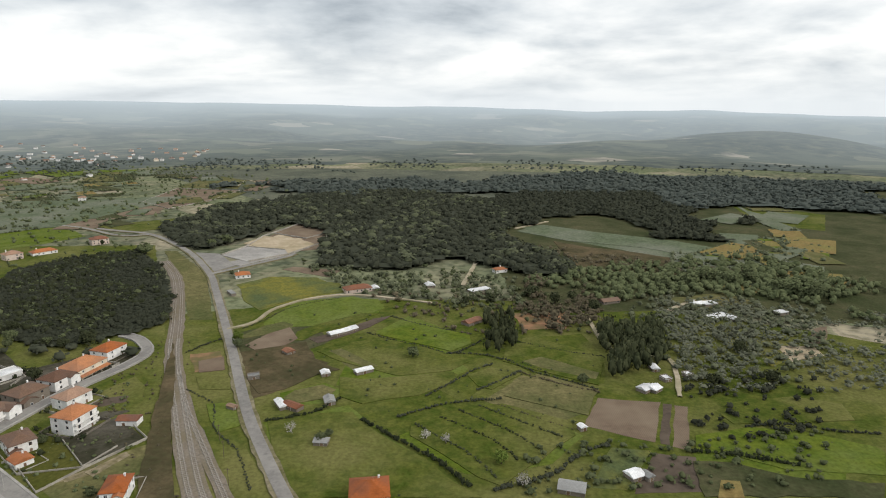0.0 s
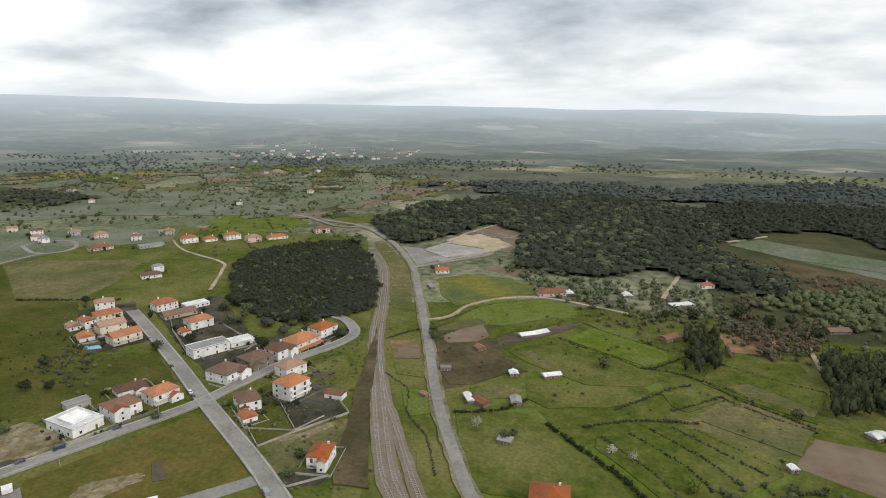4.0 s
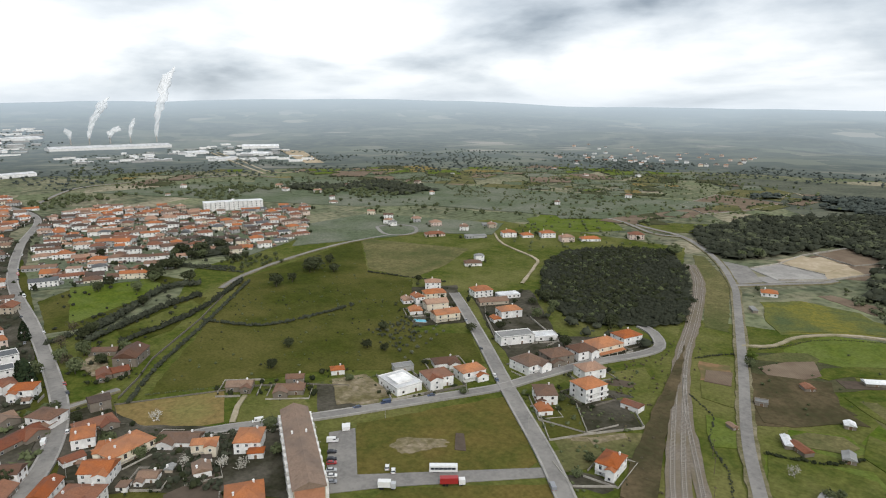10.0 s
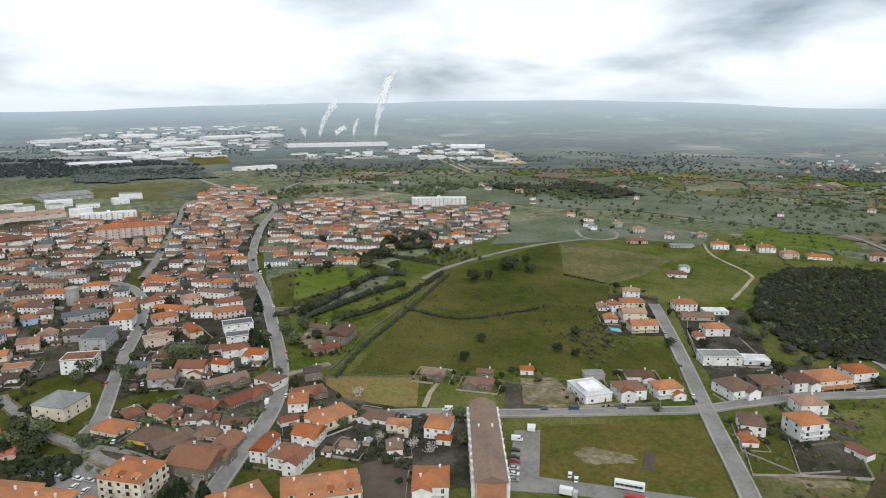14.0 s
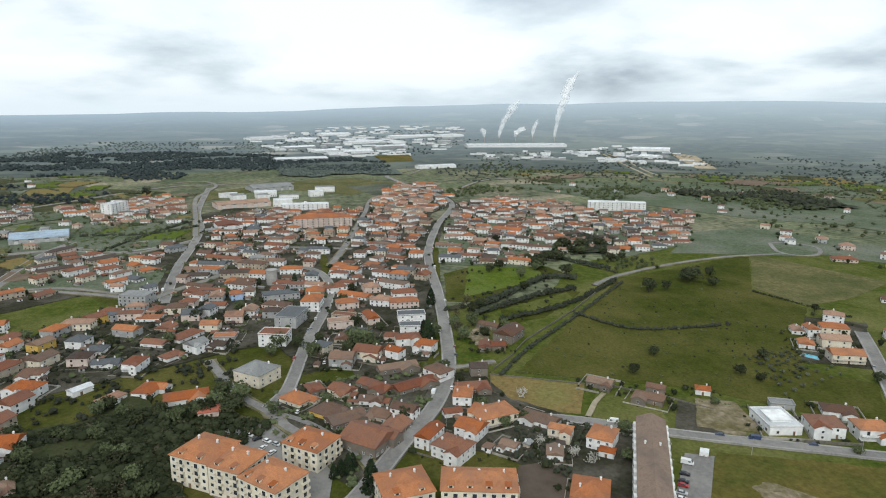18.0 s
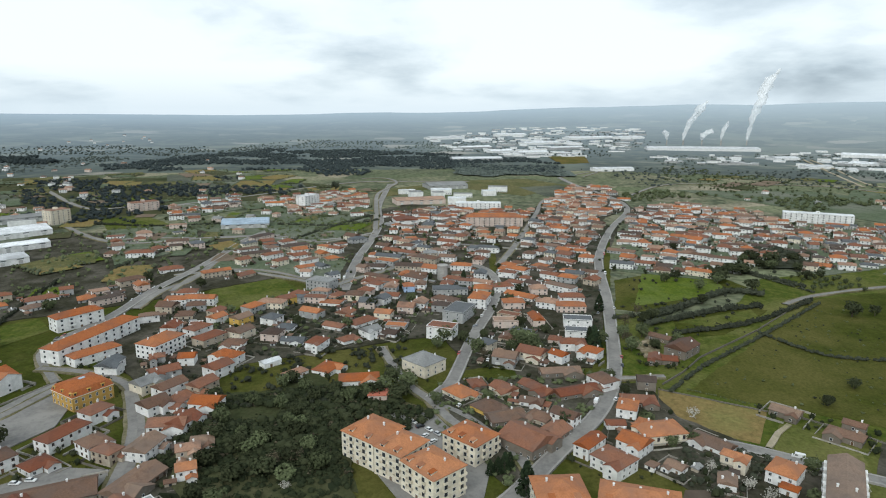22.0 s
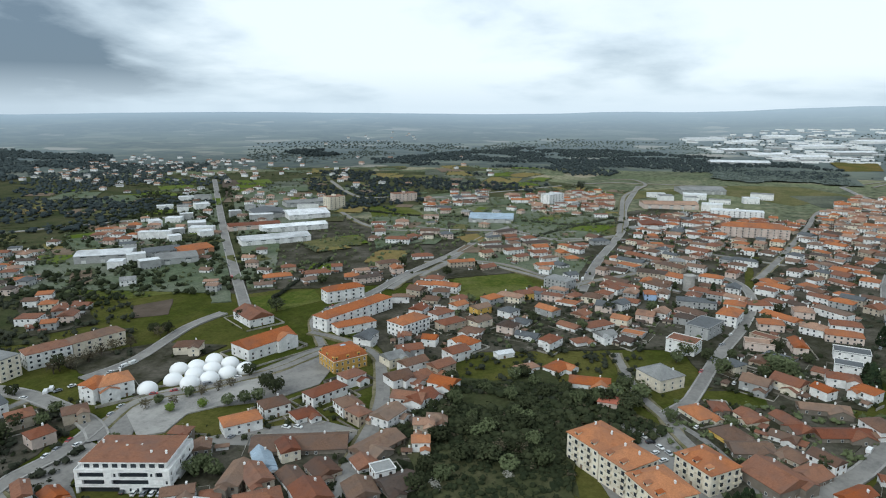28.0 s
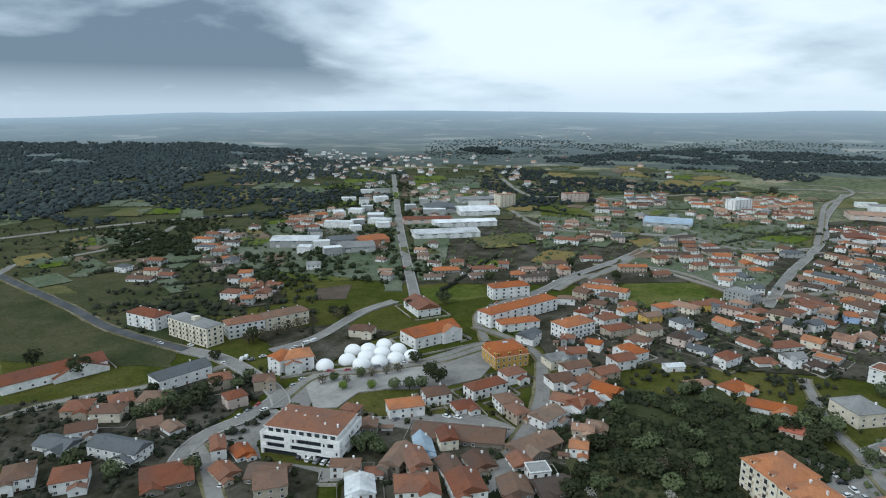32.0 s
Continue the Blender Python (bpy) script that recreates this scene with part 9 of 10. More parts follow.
field("grass_lush", (-283, -123), (-296, -114), (-290, -100), (-277, -99), (-270, -112))
tree(-258, -120, 7.7, "oak", 1.2)
tree(-236, -114, 8.8, "oak", 1.3)
tree(-226, -99, 8.8, "oak", 1.3)
tree(-212, -109, 7.7, "oak", 1.2)
tree(-258, -96, 7.7, "oak", 1.2)
tree(-262, -84, 8.8, "oak", 1.3)
tree(-230, -88, 8.8, "oak", 1.3)
tree(-283, -90, 7.7, "oak")
tree(-199, -107, 7.7, "oak", 1.3)
tree(-241, -81, 7.7, "oak", 1.2)
tree(-281, -128, 7.7, "oak")
tree(-263, -131, 6.6, "oak")
tree(-247, -101, 7.7, "green", 1.3)
tree(-228, -79, 7.7, "green", 1.3)
tree(-209, -100, 7.7, "green", 1.2)
tree(-251, -76, 7.7, "green")
tree(-275, -92, 6.6, "green")
tree(-260, -109, 6.6, "green")
wood([(-295, -144), (-319, -70), (-289, -23), (-242, -57), (-223, -48), (-233, -135)], 3.9, 2.5, 5.5, "deep", thin=0.27, name='thicket', label='overgrown dark thicket of shrubs and small trees', clear=1.5)
wood([(-295, -144), (-319, -70), (-289, -23), (-242, -57), (-223, -48), (-233, -135)], 6.1, 2.5, 7, "bush", thin=0.35, name='thicket', label='overgrown green thicket of shrubs', clear=1.5)
field("scrub_ground", (-314, -170), (-298, -114), (-339, -99), (-309, -74), (-211, -48), (-188, -95), (-223, -124), (-264, -138))
wood([(-264, -138), (-293, -124), (-310, -90), (-297, -71), (-211, -48), (-189, -93), (-213, -113)], 4.1, 2.5, 5.5, "deep", thin=0.22, name='thicket', label='overgrown dark thicket of shrubs and small trees', clear=1.0)
wood([(-264, -138), (-293, -124), (-310, -90), (-297, -71), (-211, -48), (-189, -93), (-213, -113)], 7.3, 2.5, 7, "bush", thin=0.35, name='thicket', label='overgrown green thicket of shrubs', clear=1.0)
wood([(-260, -127), (-309, -74), (-208, -48), (-184, -97), (-214, -112)], 3.8, 2.0, 4.8, "deep", name='thicket', label='overgrown dark thicket of shrubs and small trees', clear=0.8)
wood([(-238, -116), (-274, -65), (-208, -48), (-184, -97)], 6.7, 2.5, 6, "bush", name='thicket', label='overgrown green thicket of shrubs', clear=0.8, thin=0.3)
wood([(-188, -137), (-228, -113), (-188, -88), (-171, -123)], 7.3, 2.0, 5, "deep", name='thicket', label='overgrown dark thicket of shrubs and small trees', clear=1.5)
tree(-202, -100, 5.5, "blossom")
tree(-222, -77, 4.4, "blossom")
wood([(-295, -144), (-319, -70), (-289, -23), (-242, -57), (-223, -48), (-233, -135)], 7.3, 2, 5, "brown", thin=0.35, name='thicket', label='bare brownish brambles and saplings', clear=1.0, form='open')
wood([(-290, -430), (-400, -350), (-640, -560), (-900, -860), (-760, -920), (-560, -760), (-380, -800), (-250, -660)], 9.5, 3, 7.5, "deep", thin=0.42, label="dark trees and bushes scattered between the lots", clear=1.5)
wood([(-760, -500), (-1100, -340), (-1330, -560), (-1230, -900), (-1000, -800)], 15, 4, 9, "hazed_wood", thin=0.42, label="dark groves scattered over scrub land", clear=3.0)
wood([(-900, -900), (-1230, -1250), (-1100, -1600), (-780, -1250), (-640, -1000)], 15, 4, 9, "hazed_wood", thin=0.36, label="dark trees scattered among far houses", clear=3.0)
wood([(-383, -1124), (-507, -1119), (-682, -1012), (-739, -811), (-694, -712), (-521, -728), (-401, -818), (-292, -868)], 15.8, 5, 10, "hazed_wood", thin=0.3)
wood([(-266, -795), (-332, -786), (-354, -678), (-304, -575), (-263, -667), (-225, -680)], 9.7, 4, 9, "deep", thin=0.35)
wood([(-193, -474), (-247, -434), (-223, -375), (-189, -403)], 8.5, 3, 7, "dark", thin=0.4, clear=2.0)
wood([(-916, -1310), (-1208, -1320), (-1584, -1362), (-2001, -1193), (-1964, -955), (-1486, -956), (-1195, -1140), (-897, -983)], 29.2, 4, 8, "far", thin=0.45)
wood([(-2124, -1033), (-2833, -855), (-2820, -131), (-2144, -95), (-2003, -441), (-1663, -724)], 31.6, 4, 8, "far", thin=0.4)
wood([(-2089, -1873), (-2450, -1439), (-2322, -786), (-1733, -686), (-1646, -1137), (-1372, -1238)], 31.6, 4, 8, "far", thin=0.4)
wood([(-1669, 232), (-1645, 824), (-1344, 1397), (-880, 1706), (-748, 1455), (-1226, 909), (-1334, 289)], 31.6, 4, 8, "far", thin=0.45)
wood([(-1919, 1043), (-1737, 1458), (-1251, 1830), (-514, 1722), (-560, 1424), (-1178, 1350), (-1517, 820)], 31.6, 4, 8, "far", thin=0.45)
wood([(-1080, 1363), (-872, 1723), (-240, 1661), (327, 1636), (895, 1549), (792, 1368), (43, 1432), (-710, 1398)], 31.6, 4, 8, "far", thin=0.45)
hedge([(-420, -590), (-473, -560), (-497, -512)], 4, "dark")
hedge([(-375, -324), (-448, -347), (-506, -363)], 4, "dark")
hedge([(-606, -229), (-724, -210), (-868, -163)], 4, "dark")
hedge([(-554, -341), (-633, -331), (-678, -297)], 4, "dark")
hedge([(-241, -504), (-295, -488), (-357, -504)], 4, "dark")
hedge([(-218, -591), (-277, -575), (-319, -554)], 4, "dark")
hedge([(-774, -496), (-767, -402), (-801, -306)], 4, "dark")
hedge([(-791, -265), (-792, -191), (-836, -144)], 4, "dark")
wood([(63, 953), (124, 1054), (254, 1073), (332, 1034), (383, 964), (391, 809), (323, 661), (267, 706), (197, 764), (122, 794), (92, 769)], 10.9, 7, 12, "dark", label='dark pine wood on a low ridge')
wood([(126, 661), (230, 602), (270, 557), (203, 529), (137, 560)], 10.9, 2.5, 5, "brown", thin=0.4, form='open')
wood([(229, 615), (301, 604), (334, 548), (292, 476), (250, 493), (207, 538)], 9.7, 6, 11, "green", thin=0.35)
wood([(154, 472), (239, 471), (187, 366), (144, 380)], 7.3, 3.5, 6, "olive", thin=0.25, name='olive_grove', label='grove of small grey-green olive trees', form='open')
wood([(-285, 367), (-301, 410), (-246, 370), (-194, 384), (-182, 419), (-166, 376), (-178, 351), (-221, 335)], 13.4, 5, 9, "dark", thin=0.3, clear=2.0)
hedge([(-443, 110), (-471, 142), (-519, 193), (-513, 219)], 6, "dark")
hedge([(-445, 90), (-456, 113), (-481, 150)], 4, "dark")
hedge([(-603, 212), (-581, 241), (-542, 265)], 4.5, "dark")
tree(-570, 206, 13.2, "oak", 1.3)
tree(-623, 271, 14.3, "oak", 1.4)
tree(-633, 296, 12.1, "oak", 1.3)
tree(-608, 254, 12.1, "oak")
tree(-679, 195, 9.9, "oak")
tree(-601, 130, 9.9, "oak")
tree(-492, 318, 14.3, "oak", 1.4)
tree(-446, 117, 9.9, "oak")
tree(-489, 165, 8.8, "oak")
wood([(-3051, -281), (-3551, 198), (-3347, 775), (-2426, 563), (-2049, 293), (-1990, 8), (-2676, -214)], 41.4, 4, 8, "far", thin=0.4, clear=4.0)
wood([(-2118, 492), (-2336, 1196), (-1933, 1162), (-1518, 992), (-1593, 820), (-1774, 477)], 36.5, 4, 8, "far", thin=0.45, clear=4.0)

# hedges, shrubs and single trees
tree(-272, -123, 9.9, "green")
tree(-251, -97, 8.8, "green")
tree(-268, -84, 8.8, "green")
tree(-236, -67, 9.9, "green")
tree(-314, -107, 8.8, "green")
tree(-308, -60, 8.8, "green")
tree(-300, -68, 8.8, "green")
tree(-301, -24, 7.7, "green")
tree(-397, 21, 9.9, "green", 1.3)
tree(-377, 16, 8.8, "green")
tree(-399, -1, 6.6, "green")
tree(-340, 69, 6.6, "green")
tree(-248, -105, 9.9, "oak")
tree(-294, -136, 8.8, "oak")
tree(-299, -85, 8.8, "oak")
tree(-310, -77, 7.7, "oak")
tree(-557, 201, 12.1, "oak", 1.3)
tree(-579, 198, 11.0, "oak")
tree(-636, 257, 13.2, "oak", 1.4)
tree(-561, 165, 9.9, "oak")
tree(-388, 105, 7.7, "oak")
tree(-411, 39, 7.7, "oak")
tree(-435, 96, 8.8, "brown")
tree(-400, 90, 8.8, "brown")
tree(-461, 110, 8.8, "brown")
tree(-365, -1, 6.6, "brown")
tree(-238, -87, 7.7, "brown")
tree(-241, -79, 7.7, "brown")
tree(-259, -122, 7.7, "brown")
tree(-169, -239, 8.8, "green")
tree(-169, -192, 8.8, "green")
tree(-175, -192, 7.7, "green")
tree(-172, -184, 8.8, "green")
tree(-113, -230, 8.8, "green")
tree(-90, -251, 8.8, "green")
tree(-83, -271, 9.9, "green")
tree(-169, -287, 7.7, "green")
tree(-179, -292, 7.7, "green")
tree(-136, -296, 9.9, "green")
tree(-128, -291, 9.9, "green")
tree(-120, -291, 8.8, "green")
tree(-292, -115, 8.8, "green")
tree(-289, -100, 8.8, "green")
tree(-310, -94, 7.7, "green")
tree(-281, -343, 8.8, "oak")
tree(-286, -337, 8.8, "oak")
tree(-223, -374, 8.8, "oak")
tree(-182, -331, 7.7, "oak")
tree(-137, -314, 7.7, "oak")
tree(-110, -402, 11.0, "oak")
tree(-122, -370, 12.1, "oak", 1.2)
tree(-319, -103, 8.8, "oak")
tree(-307, -55, 8.8, "oak")
tree(-302, -45, 8.8, "oak")
tree(-247, -221, 9.9, "oak")
tree(-243, -212, 9.9, "oak")
tree(-255, -240, 8.8, "oak")
tree(-372, -5, 11.0, "green")
tree(-380, 26, 12.1, "green", 1.3)
tree(-379, -30, 8.8, "green")
tree(-407, 89, 9.9, "green")
tree(-384, 90, 9.9, "green")
tree(-394, 72, 11.0, "green")
tree(-633, 249, 9.9, "green")
tree(-608, 264, 9.9, "green", 1.3)
tree(-550, 197, 11.0, "green")
tree(-552, 153, 9.9, "green")
tree(-381, 67, 15.4, "cypress")
tree(-464, 83, 13.2, "cypress")
hedge([(-38, 278), (-29, 269), (-21, 261), (-13, 253), (-4, 245), (3, 235), (10, 225)], 2.6, "deep")
hedge([(-83, 277), (-73, 280), (-61, 287), (-52, 301)], 2.2, "deep")
hedge([(-9, 304), (4, 320), (17, 337), (27, 345)], 1.6, "dark")
hedge([(17, 311), (28, 320), (42, 335)], 1.8, "dark")
hedge([(-22, 281), (-12, 288), (4, 296), (29, 301)], 1.8, "dark")
hedge([(-49, 396), (-33, 384), (-12, 372), (4, 361), (17, 374), (34, 397)], 1.4, "dark")
hedge([(3, 362), (21, 360), (37, 350), (51, 334), (66, 323), (80, 312)], 1.6, "dark")
hedge([(43, 334), (53, 325), (64, 318), (80, 309)], 1.6, "brown")
hedge([(34, 354), (46, 346), (57, 334)], 1.2, "dark")
hedge([(40, 386), (66, 369), (94, 357)], 1.2, "dark")
hedge([(-13, 274), (10, 250), (21, 231)], 1.5, "bush")
hedge([(-1, 281), (21, 261), (31, 244)], 1.5, "bush")
hedge([(8, 288), (29, 269), (42, 253)], 1.5, "bush")
hedge([(18, 293), (39, 275), (53, 263)], 1.5, "bush")
hedge([(27, 295), (46, 280), (59, 270)], 1.0, "brown")
hedge([(20, 222), (32, 227), (45, 234), (61, 251), (72, 256)], 2.4, "dark")
hedge([(139, 273), (161, 276), (177, 270), (197, 267)], 2.0, "dark")
hedge([(106, 251), (121, 249), (133, 245), (148, 240)], 2.6, "deep")
hedge([(-80, 472), (-102, 457), (-115, 441), (-122, 422), (-132, 403)], 1.0, "dark")
hedge([(-37, 430), (-15, 412), (18, 394)], 1.2, "dark")
hedge([(-153, 361), (-145, 376), (-139, 384)], 1.6, "dark")
hedge([(-133, 310), (-114, 294), (-104, 269), (-88, 250), (-74, 221)], 1.2, "dark")
hedge([(-417, 125), (-430, 160), (-452, 196), (-502, 252)], 4.5, "dark")
hedge([(-445, 133), (-470, 172), (-483, 206)], 5, "dark")
hedge([(-432, 111), (-452, 140), (-477, 183)], 5, "dark")
hedge([(-422, 182), (-383, 209), (-379, 270), (-381, 277)], 3, "dark")
hedge([(-325, 98), (-361, 126), (-416, 180), (-495, 254)], 3, "dark")
hedge([(-451, 348), (-378, 374)], 2, "dark")
hedge([(-329, 108), (-309, 141), (-284, 171), (-262, 214)], 1.2, "green")
hedge([(-600, 229), (-528, 266)], 2.5, "dark")
shrubs([(-336, 118), (-494, 248), (-514, 397), (-400, 355), (-269, 238), (-293, 200)], 160, 0.8, 2.2, "green")
shrubs([(-457, 153), (-438, 326), (-327, 299), (-262, 233), (-326, 161)], 110, 0.6, 1.7, "dark")
shrubs([(-328, 251), (-332, 294), (-292, 268), (-279, 229)], 60, 1.5, 3, "dark")
shrubs([(-154, 434), (16, 461), (95, 359), (61, 266), (-86, 301)], 90, 0.8, 2.5, "green")
shrubs([(-141, 590), (19, 560), (115, 442), (86, 395), (-5, 452), (-74, 499)], 260, 2, 5, "green")
shrubs([(-71, 483), (124, 483), (104, 397), (14, 390)], 120, 2, 5, "brown")
shrubs([(35, 255), (175, 270), (151, 227), (31, 218)], 130, 1.5, 4, "green")
shrubs([(128, 499), (281, 455), (205, 323), (128, 317), (122, 398)], 220, 3, 6, "mid")
shrubs([(-136, 568), (65, 527), (55, 438), (-63, 484)], 160, 3, 7, "mid")
shrubs([(127, 324), (209, 330), (172, 265), (110, 260)], 90, 2, 5, "dark")
shrubs([(-201, 336), (-165, 397), (-89, 207), (-110, 206)], 150, 0.6, 1.8, "brown")
shrubs([(-646, 804), (-428, 800), (-302, 626), (-399, 547), (-403, 489)], 150, 2, 5, "green")
shrubs([(-1080, 1363), (-640, 1542), (-227, 1140), (-330, 749), (-646, 804)], 320, 3, 8, "green")
shrubs([(-198, 249), (-170, 325), (-105, 198), (-118, 187)], 110, 0.8, 2.5, "green")
shrubs([(-281, 92), (-249, 147), (-201, 114), (-242, 77)], 120, 1.5, 4, "dark")
shrubs([(-1770, 464), (-1043, 813), (-571, 677), (-710, 551), (-982, 630), (-1262, 325)], 420, 3, 8, "green")
shrubs([(-859, 853), (-598, 1552), (-369, 1091), (-454, 782), (-571, 677)], 350, 3, 7, "green")
shrubs([(-324, -25), (-353, 68), (-295, 57), (-230, 11), (-270, -22)], 160, 1.5, 4, "green")
shrubs([(-340, -161), (-403, -30), (-488, 4), (-676, 1), (-937, 51), (-993, -133), (-497, -146), (-432, -196)], 420, 2, 5, "green", clear=0.3)
shrubs([(-350, -14), (-354, 62), (-437, 82), (-589, 102), (-817, 155), (-872, 47)], 200, 2, 5, "dark", clear=0.3)
shrubs([(-936, 185), (-851, 538), (-587, 304), (-588, 119)], 150, 2, 5, "dark", clear=0.3)
shrubs([(-566, 113), (-579, 203), (-482, 208), (-368, 99), (-390, 83)], 60, 1.5, 4, "dark")
shrubs([(-1288, -660), (-1170, -233), (-719, -129), (-571, -303)], 260, 2, 6, "green")
shrubs([(-81, -359), (-146, -314), (-194, -293), (-173, -253), (-107, -225), (-55, -263)], 220, 2, 5, "dark", clear=0.4)
shrubs([(-171, -511), (-291, -558), (-330, -424), (-244, -316), (-188, -397), (-164, -425)], 230, 2, 6, "dark")
shrubs([(-274, -489), (-373, -373), (-694, -691), (-422, -716)], 240, 2, 6, "green")
shrubs([(-386, -359), (-754, -136), (-900, -166), (-721, -501), (-578, -537)], 420, 2, 6, "green")
shrubs([(-239, -926), (-434, -763), (-337, -577), (-155, -625)], 230, 2, 6, "dark")
shrubs([(-951, -1205), (-1228, -889), (-840, -618), (-750, -721), (-580, -738)], 230, 3, 7, "green")
shrubs([(-388, -219), (-514, -73), (-326, -40), (-244, -135)], 280, 2, 5, "dark", clear=0.4)
tree(-465, 263, 13.2, "oak")
tree(-469, 281, 8.8, "oak")
tree(-487, 310, 13.2, "oak")
tree(-504, 343, 9.9, "oak")
tree(-291, 236, 5.5, "oak")
tree(-576, 294, 8.8, "oak")
tree(-568, 206, 9.9, "oak")
tree(-591, 223, 8.8, "oak")
tree(-396, 359, 6.6, "oak")
tree(-218, 320, 8.8, "oak")
tree(-529, 175, 9.9, "green")
tree(-400, 122, 8.8, "green")
tree(-410, 102, 11.0, "green")
tree(-251, 135, 7.7, "green")
tree(-229, 126, 6.6, "green")
tree(-265, 353, 8.8, "green")
tree(-268, 377, 8.8, "green")
tree(-292, 614, 13.2, "green", 1.3)
tree(-249, 94, 5.5, "blossom")
tree(-235, 104, 6.6, "blossom")
tree(-236, 148, 4.4, "blossom")
tree(-18, 355, 7.7, "green")
tree(-54, 258, 5.5, "green")
tree(-51, 263, 4.4, "green")
tree(-227, 660, 12.1, "green")
tree(-237, 645, 9.9, "green")
tree(-264, 368, 6.6, "green")
tree(-242, 370, 6.6, "green")
tree(-125, 369, 6.6, "green")
tree(74, 320, 6.6, "green")
tree(-217, 372, 11.0, "oak")
tree(-284, 388, 9.9, "oak")
tree(-277, 394, 8.8, "oak")
tree(-128, 379, 7.7, "fresh")
tree(24, 241, 6.6, "fresh")
tree(-69, 267, 5.5, "blossom")
tree(-8, 261, 5.5, "blossom")
tree(1, 257, 5.5, "blossom")
tree(31, 225, 6.6, "blossom")
tree(-226, 17, 14.3, "cypress")
tree(-392, 68, 13.2, "cypress")
tree(-541, -20, 9.9, "cypress")
tree(-397, 66, 11.0, "cypress")
tree(-1135, -273, 17.6, "pine")
tree(-240, 6, 7.7, "cypress")
tree(-242, 9, 8.8, "cypress")
tree(-244, 11, 7.7, "cypress")
tree(-239, 3, 6.6, "cypress")
tree(-205, -245, 5.5, "fresh")
tree(-215, -234, 5.5, "fresh")
tree(-223, -225, 7.2, "green")
tree(-228, -219, 7.7, "green")
tree(-233, -215, 7.7, "green")
tree(-209, -257, 6.1, "green")
tree(-222, -250, 6.6, "green")
tree(-202, -258, 6.6, "brown")
tree(-211, -249, 6.6, "brown")
tree(-226, -245, 6.6, "brown")
tree(-233, -241, 6.6, "brown")
tree(-240, -239, 6.6, "brown")
tree(-210, -340, 9.9, "brown")
tree(-219, -338, 9.9, "brown")
tree(-229, -337, 9.9, "brown")
tree(-239, -339, 9.9, "brown")
tree(-247, -337, 9.9, "brown")
tree(-256, -335, 9.9, "brown")
tree(-279, -336, 8.8, "brown")
tree(-278, 299, 6.5, "oak", 1.2)
tree(-268, 317, 6.5, "oak", 1.2)
tree(-322, 260, 6.5, "oak", 1.2)
tree(-337, 197, 6.5, "oak", 1.2)
tree(-302, 231, 6.5, "oak", 1.2)
tree(-315, 173, 6.5, "oak", 1.2)
tree(-216, 302, 6.5, "oak", 1.2)
tree(-287, 376, 6.5, "oak", 1.2)
tree(-297, 397, 6.5, "oak", 1.2)
tree(-243, 366, 6.5, "oak", 1.2)
tree(-230, 368, 6.5, "oak", 1.2)
tree(-221, 383, 6.5, "oak", 1.2)
tree(-584, 229, 12, "oak", 1.5)
tree(-586, 222, 12, "oak", 1.5)
tree(-561, 199, 9, "oak", 1.3)
tree(-601, 286, 9, "oak", 1.3)
tree(-473, 326, 9, "oak", 1.3)
tree(-573, 281, 9, "oak", 1.3)
tree(-215, 226, 4.5, "green", 1.2)
tree(-175, 256, 4.5, "green", 1.2)
tree(-133, 217, 4.5, "green", 1.2)
tree(-130, 203, 4.5, "green", 1.2)
tree(-241, 215, 4.5, "green", 1.2)
tree(-270, 194, 4.5, "green", 1.2)
tree(-229, 110, 6, "blossom", 1.1)
tree(-297, 101, 6, "blossom", 1.1)
rows_of_trees([(-587, 269), (-575, 326), (-532, 318), (-537, 271)], 10.9, 8.5, 30, 4.5, "green", 60)
rows_of_trees([(-319, 258), (-333, 329), (-289, 285), (-268, 228)], 8.5, 8.5, 20, 2.5, "olive", 60)
rows_of_trees([(151, 390), (206, 415), (172, 327), (130, 324)], 10.9, 10.9, 10, 4.5, "olive", 110)

for key, shape in PLOTS.items():
    tagged(new("far_plots", shape.mesh("far_plots", M[key])), WFIELD[key] + " seen in many small plots", "field", kind="stuff")
for i, home in enumerate(HOMES):
    garden(*home, i)
soft_mesh("town_greenery", FAR_GREEN[::2], "deep", "dark trees and shrubs between the town houses", "trees", 16, 0.22)
soft_mesh("town_greenery", FAR_GREEN[1::2], "bush", "green trees and shrubs between the town houses", "trees", 16, 0.22)
soft_mesh("garden_shrubs", GARDEN[::2], "deep", "garden shrubs and small trees round the houses", "shrubs", 24, 0.18)
soft_mesh("garden_shrubs", GARDEN[1::2], "bush", "garden shrubs and small trees round the houses", "shrubs", 24, 0.18)


far_houses = new("far_houses", FAR.mesh("far_houses", *[M[k] for k in FAR_MATS]))
tagged(far_houses, "crowd of pale-walled houses and sheds with tiled roofs", "houses", kind="stuff")

# walls, poles and vehicles
garden_wall([(-265.3, 208.9), (-235.1, 194.8), (-228.2, 214.9), (-257.0, 227.5)], 1.5, "plaster_wall")
garden_wall([(-189.0, 247.6), (-170.1, 231.1), (-147.2, 236.3), (-140.7, 253.2)], 1.3, "plaster_wall")
garden_wall([(-256.6, 299.2), (-292.0, 329.2), (-310.5, 348.8)], 1.6, "plaster_wall")
garden_wall([(-268.5, 350.1), (-226.6, 325.7), (-226.1, 312.7)], 1.5, "plaster_wall")
garden_wall([(-209.9, -283.5), (-250.6, -251.6), (-310.1, -230.6)], 1.2, "plaster_wall")
garden_wall([(-242.8, 145.3), (-268.8, 105.9), (-271.5, 89.5)], 1.2, "plaster_wall")
